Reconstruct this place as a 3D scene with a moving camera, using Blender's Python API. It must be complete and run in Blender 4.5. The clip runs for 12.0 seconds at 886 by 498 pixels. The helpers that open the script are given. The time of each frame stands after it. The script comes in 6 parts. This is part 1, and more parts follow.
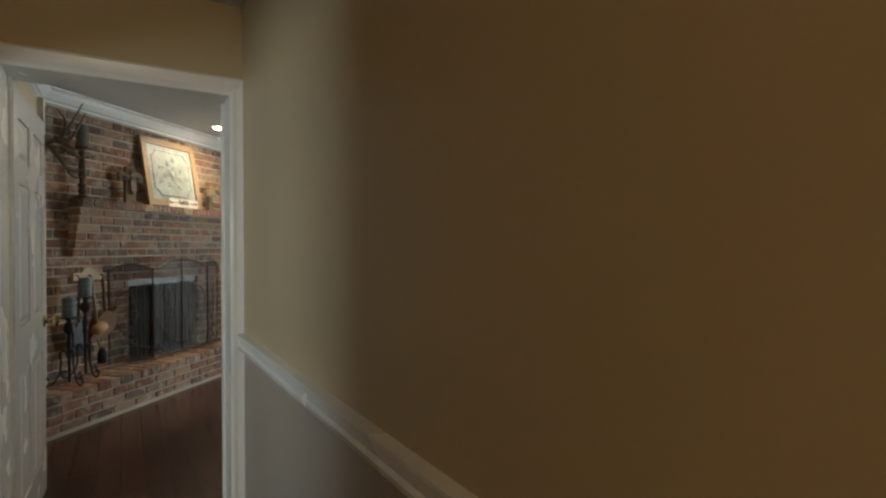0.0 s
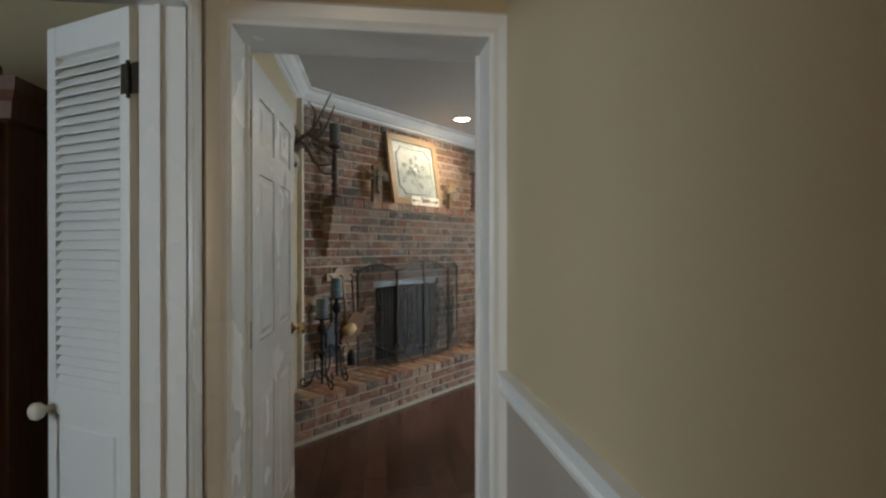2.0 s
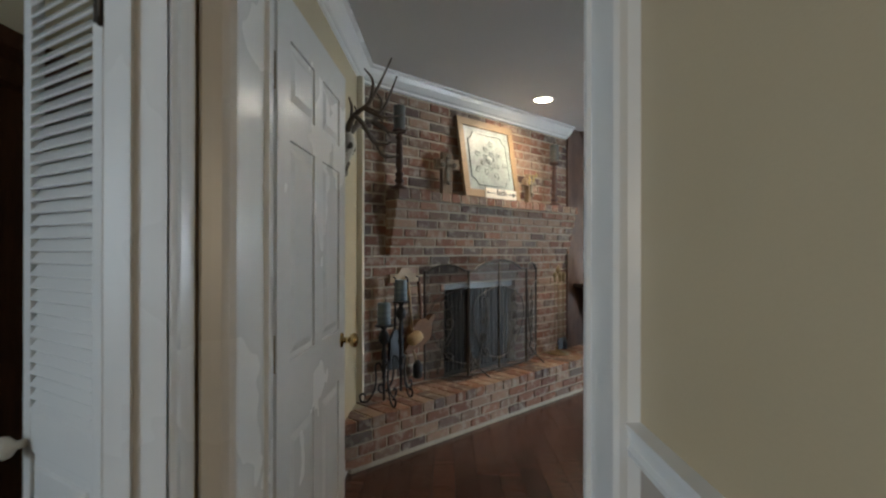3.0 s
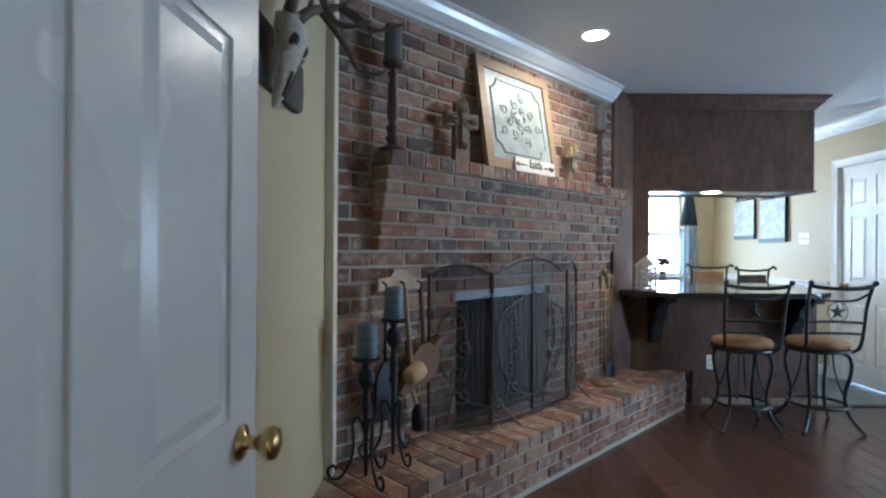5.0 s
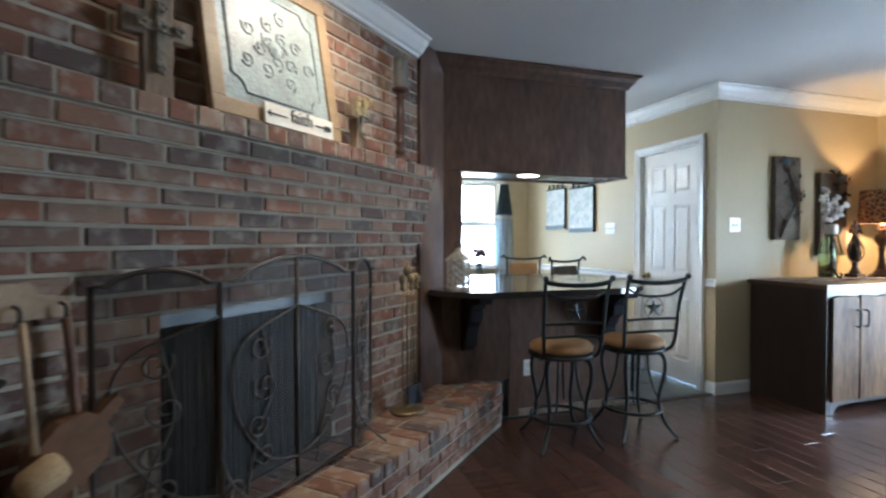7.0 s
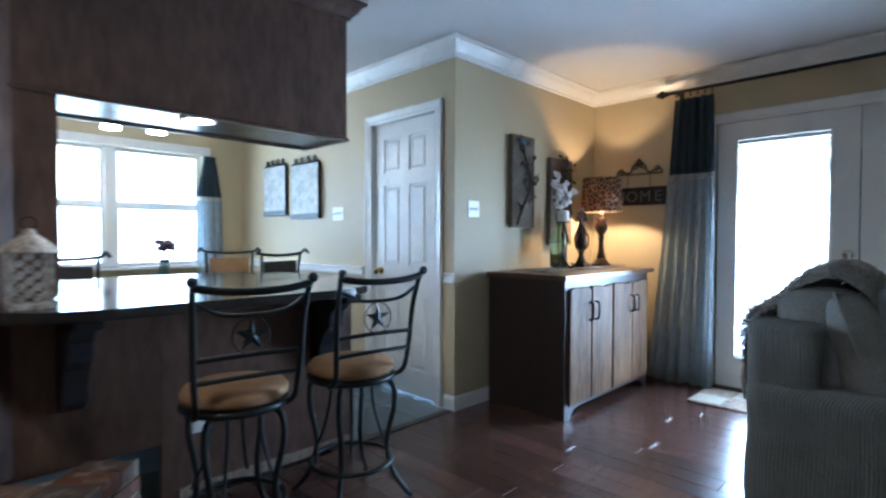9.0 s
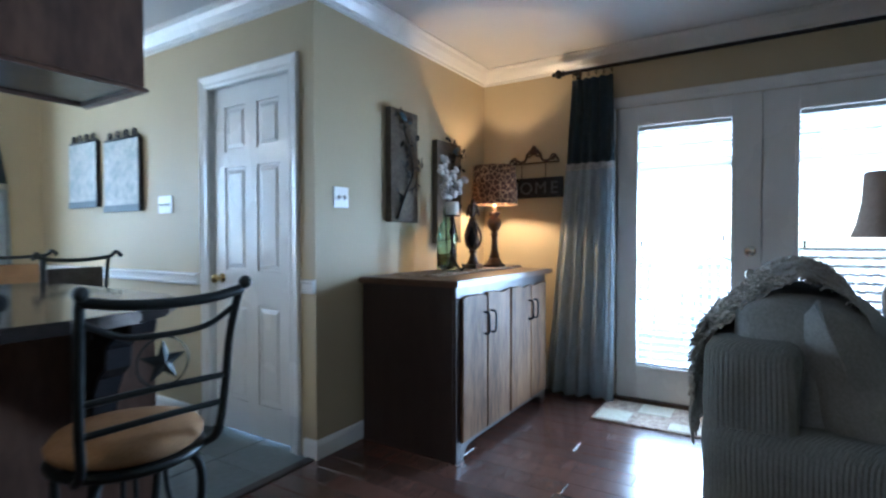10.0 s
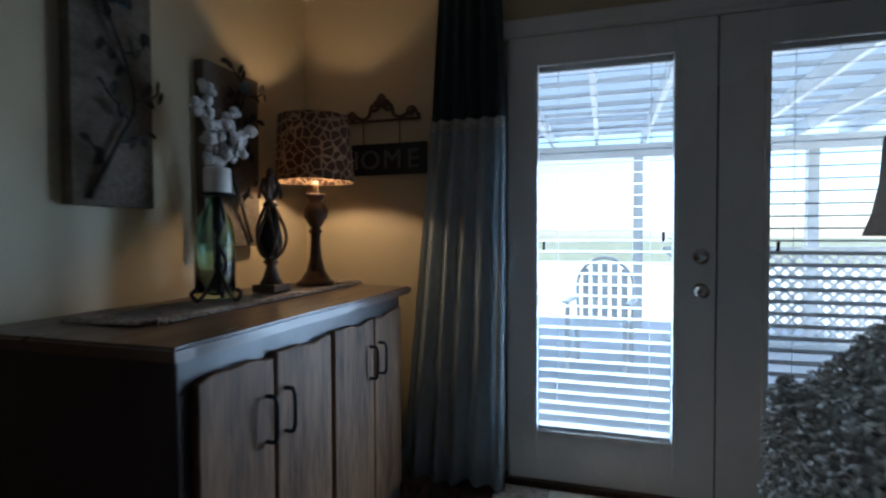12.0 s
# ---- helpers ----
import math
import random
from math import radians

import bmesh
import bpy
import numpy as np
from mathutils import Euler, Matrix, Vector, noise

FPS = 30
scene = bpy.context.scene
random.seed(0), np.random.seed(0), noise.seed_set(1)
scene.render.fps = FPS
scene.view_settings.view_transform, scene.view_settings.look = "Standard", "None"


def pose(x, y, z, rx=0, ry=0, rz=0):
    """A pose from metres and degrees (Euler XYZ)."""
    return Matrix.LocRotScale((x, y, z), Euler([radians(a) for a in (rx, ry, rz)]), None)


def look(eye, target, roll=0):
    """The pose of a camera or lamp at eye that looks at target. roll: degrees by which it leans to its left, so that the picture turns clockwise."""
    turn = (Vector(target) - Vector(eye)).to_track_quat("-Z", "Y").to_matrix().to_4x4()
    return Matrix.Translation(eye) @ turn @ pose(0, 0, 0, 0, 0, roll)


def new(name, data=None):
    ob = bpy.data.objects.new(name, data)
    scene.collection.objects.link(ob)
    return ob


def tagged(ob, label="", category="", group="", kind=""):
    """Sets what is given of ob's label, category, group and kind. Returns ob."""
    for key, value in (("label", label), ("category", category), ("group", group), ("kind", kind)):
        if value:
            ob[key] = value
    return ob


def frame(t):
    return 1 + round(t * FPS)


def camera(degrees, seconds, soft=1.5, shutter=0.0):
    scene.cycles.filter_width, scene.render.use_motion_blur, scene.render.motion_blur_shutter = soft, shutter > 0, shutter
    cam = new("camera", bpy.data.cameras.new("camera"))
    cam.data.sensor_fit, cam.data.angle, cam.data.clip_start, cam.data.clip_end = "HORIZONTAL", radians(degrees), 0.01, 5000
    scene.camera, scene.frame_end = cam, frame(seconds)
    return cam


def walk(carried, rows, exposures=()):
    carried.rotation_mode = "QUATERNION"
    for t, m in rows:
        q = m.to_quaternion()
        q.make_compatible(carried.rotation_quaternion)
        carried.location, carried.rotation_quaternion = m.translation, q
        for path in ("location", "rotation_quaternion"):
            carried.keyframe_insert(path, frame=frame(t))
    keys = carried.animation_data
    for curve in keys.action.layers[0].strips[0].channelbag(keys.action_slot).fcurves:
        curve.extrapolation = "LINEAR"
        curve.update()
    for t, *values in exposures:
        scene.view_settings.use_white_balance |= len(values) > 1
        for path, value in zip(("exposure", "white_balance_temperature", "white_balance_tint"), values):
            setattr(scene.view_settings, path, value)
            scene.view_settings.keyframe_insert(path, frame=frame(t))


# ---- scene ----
cam = camera(81.1, 12.0, soft=2.3, shutter=0.4)
# time, eye, a point looked at, roll
ROWS = [
    (0, (0.038, -0.052, 1.322), (1.088, 1.65, 1.313), -0.2),
    (0.5, (0.135, 0.133, 1.321), (1.022, 1.926, 1.317), -0.2),
    (1, (0.148, 0.326, 1.317), (0.827, 2.207, 1.316), 0.1),
    (1.5, (0.11, 0.582, 1.327), (0.572, 2.528, 1.321), 0.1),
    (2, (0.086, 0.803, 1.329), (0.341, 2.787, 1.322), -0.0),
    (2.5, (0.082, 1.082, 1.312), (0.174, 3.08, 1.316), 0.3),
    (3, (0.098, 1.348, 1.294), (0.081, 3.348, 1.297), 0.1),
    (5, (0.021, 2.552, 1.261), (0.004, 4.552, 1.261), 0.4),
    (5.5, (0.085, 2.809, 1.27), (0.135, 4.808, 1.26), 0.2),
    (6, (0.193, 3.024, 1.282), (0.389, 5.015, 1.271), 0.2),
    (6.5, (0.316, 3.236, 1.28), (0.719, 5.195, 1.259), 0.2),
    (7, (0.432, 3.462, 1.273), (1.058, 5.361, 1.239), -0.0),
    (7.5, (0.608, 3.699, 1.237), (1.448, 5.514, 1.205), -0.0),
    (9.5, (1.607, 4.562, 1.189), (3.18, 5.797, 1.141), 0.1),
    (10, (1.939, 4.768, 1.176), (3.63, 5.835, 1.132), -0.1),
    (10.5, (2.269, 4.939, 1.185), (4.036, 5.876, 1.146), -0.1),
    (11, (2.613, 5.096, 1.178), (4.437, 5.917, 1.137), -0.1),
    (11.5, (2.984, 5.206, 1.174), (4.864, 5.886, 1.122), -0.1),
    (12, (3.352, 5.268, 1.181), (5.261, 5.861, 1.127), -0.2),
]
EXPOSURES = [(0.0, 3.35, 6900, 6), (2.0, 3.5, 6500, 8), (3.0, 3.4, 6300, 9), (5.0, 3.55, 5150, 8), (6.0, 3.35, 5700, 8), (6.5, 3.35, 5700, 8), (7.5, 3.2, 5100, 7), (9.5, 3.05, 4850, 7), (10.5, 2.45, 4850, 8), (11.0, 1.9, 5000, 9), (11.5, 1.35, 5050, 8), (12.0, 1.1, 5000, 6)]
walk(cam, [(t, look(eye, target, roll)) for t, eye, target, roll in ROWS], exposures=EXPOSURES)

# ---- world and lamps ----
world = bpy.data.worlds.new("sky")
scene.world = world
world.use_nodes = True
wn = world.node_tree.nodes
sky = wn.new("ShaderNodeTexSky")
sky.sky_type, sky.sun_disc = "NISHITA", False
sky.dust_density, sky.air_density = 1.0, 1.0
sky.sun_elevation, sky.sun_rotation = radians(52), radians(150)
wn["Background"].inputs["Strength"].default_value = 0.15
world.node_tree.links.new(sky.outputs["Color"], wn["Background"].inputs["Color"])
sun = new("sun", bpy.data.lights.new("sun", "SUN"))
sun.data.energy, sun.data.angle, sun.data.color = 5.0, radians(0.6), (1.0, 0.95, 0.88)
sun.matrix_world = look((4, -20, 40), (9, 5, 0))


def area_light(name, m, w, h, watts, colour=(1, 1, 1), spread=180):
    d = bpy.data.lights.new(name, "AREA")
    d.shape, d.size, d.size_y, d.energy, d.color, d.spread = "RECTANGLE", w, h, watts, colour, radians(spread)
    ob = new(name, d)
    ob.matrix_world = m
    return ob


def bulb(name, place, watts, colour, radius=0.03):
    d = bpy.data.lights.new(name, "POINT")
    d.energy, d.color, d.shadow_soft_size = watts, colour, radius
    ob = new(name, d)
    ob.location = place
    return ob


CZ = 2.54            # living-room ceiling
DAY = (0.74, 0.88, 1.0)
WARM = (1.0, 0.78, 0.52)
# daylight in the kitchen window, and from an unseen window in the side room
area_light("daylight_kitchen_window", look((2.59, 10.24, 1.48), (2.59, 0, 1.3)), 1.66, 1.12, 7, DAY)
# added warm fill at the hall's unseen end; no window stands there
area_light("hall_warm_fill", look((-0.1, -2.18, 1.5), (0.0, 2.5, 1.3)), 0.9, 1.3, 1.8, (1.0, 0.80, 0.55))
area_light("daylight_side_room", look((-3.18, 0.6, 1.5), (0.48, 2.0, 1.3)), 2.8, 1.3, 5.2, DAY, 140)
# lamp added low in first patio door, where sunlit slab and open garden show
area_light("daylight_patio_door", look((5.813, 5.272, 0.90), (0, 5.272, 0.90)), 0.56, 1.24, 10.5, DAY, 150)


def downlight(name, x, y, z, watts):
    d = bpy.data.lights.new(name, "AREA")
    d.shape, d.size, d.energy, d.color, d.spread = "DISK", 0.12, watts, WARM, radians(150)
    ob = new(name, d)
    ob.location = (x, y, z)
    return ob


downlight("can_lamp", 0.885, 5.62, CZ - 0.017, 0.9)
downlight("hood_lamp", 2.27, 6.98, 1.755, 0.4)
bulb("table_lamp_bulb", (5.38, 6.49, 1.50), 4.4, (1.0, 0.62, 0.30), 0.025)


# ---- materials ----
def material(name, colour, rough=0.5, metal=0.0, vary=0.15, scale=6.0, fine=60.0, bump=0.1, coat=0.0, stretch=(1, 1, 1), second=None, spec=0.5, per_object=0.0, island=0.0):
    m = bpy.data.materials.new(name)
    m.use_nodes = True
    n, l = m.node_tree.nodes, m.node_tree.links
    b = n["Principled BSDF"]
    tc = n.new("ShaderNodeTexCoord")
    mp = n.new("ShaderNodeMapping")
    mp.inputs["Scale"].default_value = stretch
    l.new(tc.outputs["Object"], mp.inputs["Vector"])
    big, small = n.new("ShaderNodeTexNoise"), n.new("ShaderNodeTexNoise")
    big.inputs["Scale"].default_value, big.inputs["Detail"].default_value = scale, 4
    small.inputs["Scale"].default_value, small.inputs["Detail"].default_value = fine, 6
    for t in (big, small):
        l.new(mp.outputs["Vector"], t.inputs["Vector"])
    second = second or [c * 0.55 for c in colour]
    mix = n.new("ShaderNodeMix")
    mix.data_type = "RGBA"
    mix.inputs[6].default_value, mix.inputs[7].default_value = (*colour, 1), (*second, 1)
    add = n.new("ShaderNodeMath")
    add.operation = "ADD"
    l.new(big.outputs["Fac"], add.inputs[0])
    l.new(small.outputs["Fac"], add.inputs[1])
    ramp = n.new("ShaderNodeMapRange")
    ramp.inputs["From Min"].default_value, ramp.inputs["From Max"].default_value = 0.75, 1.3
    ramp.inputs["To Max"].default_value = min(1.0, vary * 2)
    l.new(add.outputs[0], ramp.inputs["Value"])
    l.new(ramp.outputs[0], mix.inputs[0])
    out = mix.outputs[2]
    if per_object or island:
        info = n.new("ShaderNodeObjectInfo" if per_object else "ShaderNodeNewGeometry")
        hsv = n.new("ShaderNodeHueSaturation")
        r2 = n.new("ShaderNodeMapRange")
        k = per_object or island
        r2.inputs["To Min"].default_value, r2.inputs["To Max"].default_value = 1 - k, 1 + k
        l.new(info.outputs["Random" if per_object else "Random Per Island"], r2.inputs["Value"])
        l.new(r2.outputs[0], hsv.inputs["Value"])
        l.new(out, hsv.inputs["Color"])
        out = hsv.outputs["Color"]
    l.new(out, b.inputs["Base Color"])
    rr = n.new("ShaderNodeMapRange")
    rr.inputs["To Min"].default_value, rr.inputs["To Max"].default_value = max(0.02, rough - 0.08), min(1, rough + 0.1)
    l.new(big.outputs["Fac"], rr.inputs["Value"])
    l.new(rr.outputs[0], b.inputs["Roughness"])
    b.inputs["Metallic"].default_value = metal
    b.inputs["Coat Weight"].default_value = coat
    b.inputs["Specular IOR Level"].default_value = spec
    if bump:
        bp = n.new("ShaderNodeBump")
        bp.inputs["Strength"].default_value, bp.inputs["Distance"].default_value = bump, 0.004
        l.new(small.outputs["Fac"], bp.inputs["Height"])
        l.new(bp.outputs[0], b.inputs["Normal"])
    return m


def glowing(name, colour, strength):
    m = bpy.data.materials.new(name)
    m.use_nodes = True
    b = m.node_tree.nodes["Principled BSDF"]
    b.inputs["Base Color"].default_value = (*colour, 1)
    b.inputs["Emission Color"].default_value = (*colour, 1)
    b.inputs["Emission Strength"].default_value = strength
    return m


def clear_glass(name, tint=(1, 1, 1), rough=0.0):
    m = bpy.data.materials.new(name)
    m.use_nodes = True
    b = m.node_tree.nodes["Principled BSDF"]
    b.inputs["Base Color"].default_value = (*tint, 1)
    b.inputs["Transmission Weight"].default_value = 1
    b.inputs["Roughness"].default_value = rough
    b.inputs["IOR"].default_value = 1.45
    return m


def brick_material():
    m = bpy.data.materials.new("old_brick")
    m.use_nodes = True
    n, l = m.node_tree.nodes, m.node_tree.links
    b = n["Principled BSDF"]
    info, geo = n.new("ShaderNodeObjectInfo"), n.new("ShaderNodeNewGeometry")
    addr = n.new("ShaderNodeMath")
    addr.operation = "ADD"
    l.new(info.outputs["Random"], addr.inputs[0])
    l.new(geo.outputs["Random Per Island"], addr.inputs[1])
    fr = n.new("ShaderNodeMath")
    fr.operation = "FRACT"
    l.new(addr.outputs[0], fr.inputs[0])
    ramp = n.new("ShaderNodeValToRGB")
    e = ramp.color_ramp.elements
    e[0].position, e[0].color = 0.0, (0.235, 0.092, 0.055, 1)
    e[1].position, e[1].color = 1.0, (0.145, 0.105, 0.085, 1)
    for p, c in ((0.18, (0.16, 0.062, 0.042, 1)), (0.36, (0.30, 0.135, 0.085, 1)), (0.52, (0.21, 0.125, 0.09, 1)), (0.68, (0.33, 0.20, 0.14, 1)), (0.84, (0.11, 0.06, 0.05, 1))):
        x = e.new(p)
        x.color = c
    l.new(fr.outputs[0], ramp.inputs["Fac"])
    tc = n.new("ShaderNodeTexCoord")
    big, small, lime = n.new("ShaderNodeTexNoise"), n.new("ShaderNodeTexNoise"), n.new("ShaderNodeTexNoise")
    for t, s in ((big, 9), (small, 130), (lime, 17)):
        t.inputs["Scale"].default_value, t.inputs["Detail"].default_value = s, 6
        l.new(geo.outputs["Position"], t.inputs["Vector"])
    mix = n.new("ShaderNodeMix")
    mix.data_type, mix.blend_type = "RGBA", "MULTIPLY"
    mix.inputs[0].default_value = 0.55
    l.new(ramp.outputs["Color"], mix.inputs[6])
    l.new(small.outputs["Color"], mix.inputs[7])
    mr = n.new("ShaderNodeMapRange")
    mr.inputs["From Min"].default_value, mr.inputs["From Max"].default_value, mr.inputs["To Max"].default_value = 0.5, 0.72, 0.6
    l.new(lime.outputs["Fac"], mr.inputs["Value"])
    wash = n.new("ShaderNodeMix")
    wash.data_type = "RGBA"
    wash.inputs[7].default_value = (0.36, 0.31, 0.26, 1)
    l.new(mr.outputs[0], wash.inputs[0])
    l.new(mix.outputs[2], wash.inputs[6])
    gain = n.new("ShaderNodeHueSaturation")
    gain.inputs["Value"].default_value, gain.inputs["Saturation"].default_value = 1.35, 1.0
    gain.inputs["Hue"].default_value = 0.508
    l.new(wash.outputs[2], gain.inputs["Color"])
    l.new(gain.outputs["Color"], b.inputs["Base Color"])
    b.inputs["Roughness"].default_value = 0.85
    bp = n.new("ShaderNodeBump")
    bp.inputs["Strength"].default_value, bp.inputs["Distance"].default_value = 0.5, 0.006
    l.new(small.outputs["Fac"], bp.inputs["Height"])
    l.new(bp.outputs[0], b.inputs["Normal"])
    return m


TAN = material("tan_wall_paint", (0.52, 0.43, 0.265), 0.55, vary=0.06, scale=1.5, fine=180, bump=0.12)
TAUPE = material("taupe_wall_paint", (0.42, 0.36, 0.30), 0.5, vary=0.06, scale=1.5, fine=180, bump=0.12)
HALLTAN = material("hall_wall_paint", (0.54, 0.43, 0.27), 0.42, vary=0.06, scale=1.5, fine=180, bump=0.1)
WHITE = material("white_trim_paint", (0.81, 0.80, 0.77), 0.25, vary=0.04, scale=1.5, fine=12, bump=0.015)
CREAM = material("cream_trim_paint", (0.72, 0.65, 0.52), 0.35, vary=0.06, scale=3, fine=90, bump=0.04)
CEIL = material("ceiling_paint", (0.60, 0.58, 0.56), 0.8, vary=0.05, scale=2, fine=120, bump=0.5)
BRICK = brick_material()
MORTAR = material("lime_mortar", (0.47, 0.405, 0.31), 0.95, vary=0.25, scale=5, fine=160, bump=0.6)
WOODFLOOR = material("red_brown_floor_wood", (0.085, 0.04, 0.028), 0.22, vary=0.3, scale=3, fine=26, bump=0.06, stretch=(1, 9, 9), per_object=0.25)
FLOORBED = material("floor_joint", (0.03, 0.016, 0.012), 0.7)
TILE = material("slate_grey_floor_tile", (0.13, 0.15, 0.15), 0.4, vary=0.3, scale=3, fine=30, per_object=0.2)
WALNUT = material("dark_stained_wood", (0.15, 0.082, 0.052), 0.36, vary=0.5, scale=2.0, fine=9, bump=0.05, stretch=(3, 3, 1), second=(0.06, 0.032, 0.022))
DARKTOP = material("dark_polished_counter", (0.035, 0.03, 0.03), 0.1, vary=0.3, scale=40, fine=200, bump=0.0)
IRON = material("black_iron", (0.02, 0.02, 0.022), 0.45, metal=0.6, vary=0.3, fine=120, bump=0.2)
BRASS = material("polished_brass", (0.62, 0.45, 0.2), 0.2, metal=1.0, vary=0.15)
SOOT = material("sooty_firebox", (0.02, 0.018, 0.016), 0.9, vary=0.4)


# ---- mesh tools ----
def box(bm, x0, x1, y0, y1, z0, z1):
    r = bmesh.ops.create_cube(bm, size=1)
    bmesh.ops.scale(bm, vec=(x1 - x0, y1 - y0, z1 - z0), verts=r["verts"])
    bmesh.ops.translate(bm, vec=((x0 + x1) / 2, (y0 + y1) / 2, (z0 + z1) / 2), verts=r["verts"])
    return r["verts"]


def block(x0, x1, y0, y1, z0, z1, bevel=0.0, seg=2):
    bm = bmesh.new()
    box(bm, x0, x1, y0, y1, z0, z1)
    if bevel:
        bmesh.ops.bevel(bm, geom=bm.edges[:], offset=bevel, segments=seg, affect="EDGES", profile=0.6)
    return bm


def lathe(profile, seg=24, centre=(0, 0), cap=True):
    """A turned shape from (radius, height) pairs."""
    bm = bmesh.new()
    rings = []
    for r, z in profile:
        if r < 1e-5:
            rings.append([bm.verts.new((centre[0], centre[1], z))])
        else:
            rings.append([bm.verts.new((centre[0] + r * math.cos(2 * math.pi * i / seg), centre[1] + r * math.sin(2 * math.pi * i / seg), z)) for i in range(seg)])
    for a, b in zip(rings, rings[1:]):
        for i in range(seg):
            j = (i + 1) % seg
            if len(a) == 1 and len(b) > 1:
                bm.faces.new((a[0], b[j], b[i]))
            elif len(b) == 1 and len(a) > 1:
                bm.faces.new((a[i], a[j], b[0]))
            elif len(a) > 1:
                bm.faces.new((a[i], a[j], b[j], b[i]))
    if not cap:
        for i in range(seg):
            j = (i + 1) % seg
            bm.faces.new((rings[-1][i], rings[-1][j], rings[0][j], rings[0][i]))
    for ring in (rings[0], rings[-1]):
        if cap and len(ring) > 2:
            try:
                bm.faces.new(ring)
            except ValueError:
                pass
    bmesh.ops.recalc_face_normals(bm, faces=bm.faces[:])
    for f in bm.faces:
        f.smooth = True
    return bm


def tube(points, r=0.008, seg=8, bm=None, closed=False, taper=None):
    """A round bar along points."""
    bm = bm or bmesh.new()
    pts = [Vector(p) for p in points]
    n = len(pts)
    rings = []
    up = Vector((0.13, 0.29, 0.95)).normalized()
    for i, p in enumerate(pts):
        a = pts[(i - 1) % n] if (i or closed) else p
        b = pts[(i + 1) % n] if (i < n - 1 or closed) else p
        d = (b - a).normalized()
        s = d.cross(up)
        if s.length < 0.05:
            s = d.cross(Vector((1, 0, 0)))
        s.normalize()
        t = s.cross(d)
        rr = r if taper is None else r + (taper - r) * i / (n - 1)
        rings.append([bm.verts.new(p + (s * math.cos(2 * math.pi * k / seg) + t * math.sin(2 * math.pi * k / seg)) * rr) for k in range(seg)])
    pairs = list(zip(rings, rings[1:])) + ([(rings[-1], rings[0])] if closed else [])
    for a, b in pairs:
        for k in range(seg):
            j = (k + 1) % seg
            f = bm.faces.new((a[k], a[j], b[j], b[k]))
            f.smooth = True
    if not closed:
        bm.faces.new(rings[0][::-1])
        bm.faces.new(rings[-1])
    return bm


def smooth_path(points, steps=6):
    """Points along a curve through the given points."""
    p = [Vector(v) for v in points]
    p = [2 * p[0] - p[1]] + p + [2 * p[-1] - p[-2]]
    out = []
    for i in range(1, len(p) - 2):
        for k in range(steps):
            t = k / steps
            a, b, c, d = p[i - 1], p[i], p[i + 1], p[i + 2]
            out.append(0.5 * (2 * b + (c - a) * t + (2 * a - 5 * b + 4 * c - d) * t * t + (3 * b - a - 3 * c + d) * t ** 3))
    return out + [p[-2]]


def spiral(cx, cz, r0, r1, a0, turns, y=0.0, steps=22):
    """A flat scroll in the x-z plane."""
    return [(cx + (r0 + (r1 - r0) * i / steps) * math.cos(a0 + turns * 2 * math.pi * i / steps), y, cz + (r0 + (r1 - r0) * i / steps) * math.sin(a0 + turns * 2 * math.pi * i / steps)) for i in range(steps + 1)]


def prism(outline, axis, a, b):
    """A flat outline pushed along an axis: 'x' takes (y, z), 'y' takes (x, z), 'z' takes (x, y)."""
    bm = bmesh.new()
    put = {"x": lambda u, v, w: (w, u, v), "y": lambda u, v, w: (u, w, v), "z": lambda u, v, w: (u, v, w)}[axis]
    r0 = [bm.verts.new(put(u, v, a)) for u, v in outline]
    r1 = [bm.verts.new(put(u, v, b)) for u, v in outline]
    n = len(outline)
    for i in range(n):
        bm.faces.new((r0[i], r0[(i + 1) % n], r1[(i + 1) % n], r1[i]))
    bm.faces.new(r0)
    bm.faces.new(r1)
    bmesh.ops.recalc_face_normals(bm, faces=bm.faces[:])
    return bm


def sweep(profile, path, closed=False):
    """A moulding: profile of (out, up) carried along a level path of (x, y), to the right of its way, mitred."""
    bm = bmesh.new()
    pts = [Vector((x, y)) for x, y in path]
    n = len(pts)
    rings = []
    for i, p in enumerate(pts):
        d0 = (p - pts[i - 1]).normalized() if i or closed else (pts[1] - p).normalized()
        d1 = (pts[(i + 1) % n] - p).normalized() if i < n - 1 or closed else d0
        n0, n1 = Vector((d0.y, -d0.x)), Vector((d1.y, -d1.x))
        m = (n0 + n1) / (1 + n0.dot(n1))
        rings.append([bm.verts.new((p.x + m.x * o, p.y + m.y * o, z)) for o, z in profile])
    k = len(profile)
    for a, b in list(zip(rings, rings[1:])) + ([(rings[-1], rings[0])] if closed else []):
        for i in range(k):
            bm.faces.new((a[i], a[(i + 1) % k], b[(i + 1) % k], b[i]))
    if not closed:
        bm.faces.new(rings[0])
        bm.faces.new(rings[-1])
    bmesh.ops.recalc_face_normals(bm, faces=bm.faces[:])
    return bm


def join(*bms):
    out = bmesh.new()
    for b in bms:
        me = bpy.data.meshes.new("t")
        b.to_mesh(me)
        b.free()
        out.from_mesh(me)
        bpy.data.meshes.remove(me)
    return out


def moved(bm, m):
    bmesh.ops.transform(bm, matrix=m, verts=bm.verts[:])
    return bm


def mesh_of(name, bm, mat):
    me = bpy.data.meshes.new(name)
    bm.to_mesh(me)
    bm.free()
    me.materials.append(mat)
    return me


def part(name, bm, mat, parent=None, label=""):
    ob = new(name, mesh_of(name, bm, mat))
    ob.parent = parent
    return tagged(ob, label)


def thing(name, m, label, category, group="", kind=""):
    ob = new(name)
    ob.matrix_world = m
    ob.empty_display_size = 0.1
    return tagged(ob, label, category, group, kind)


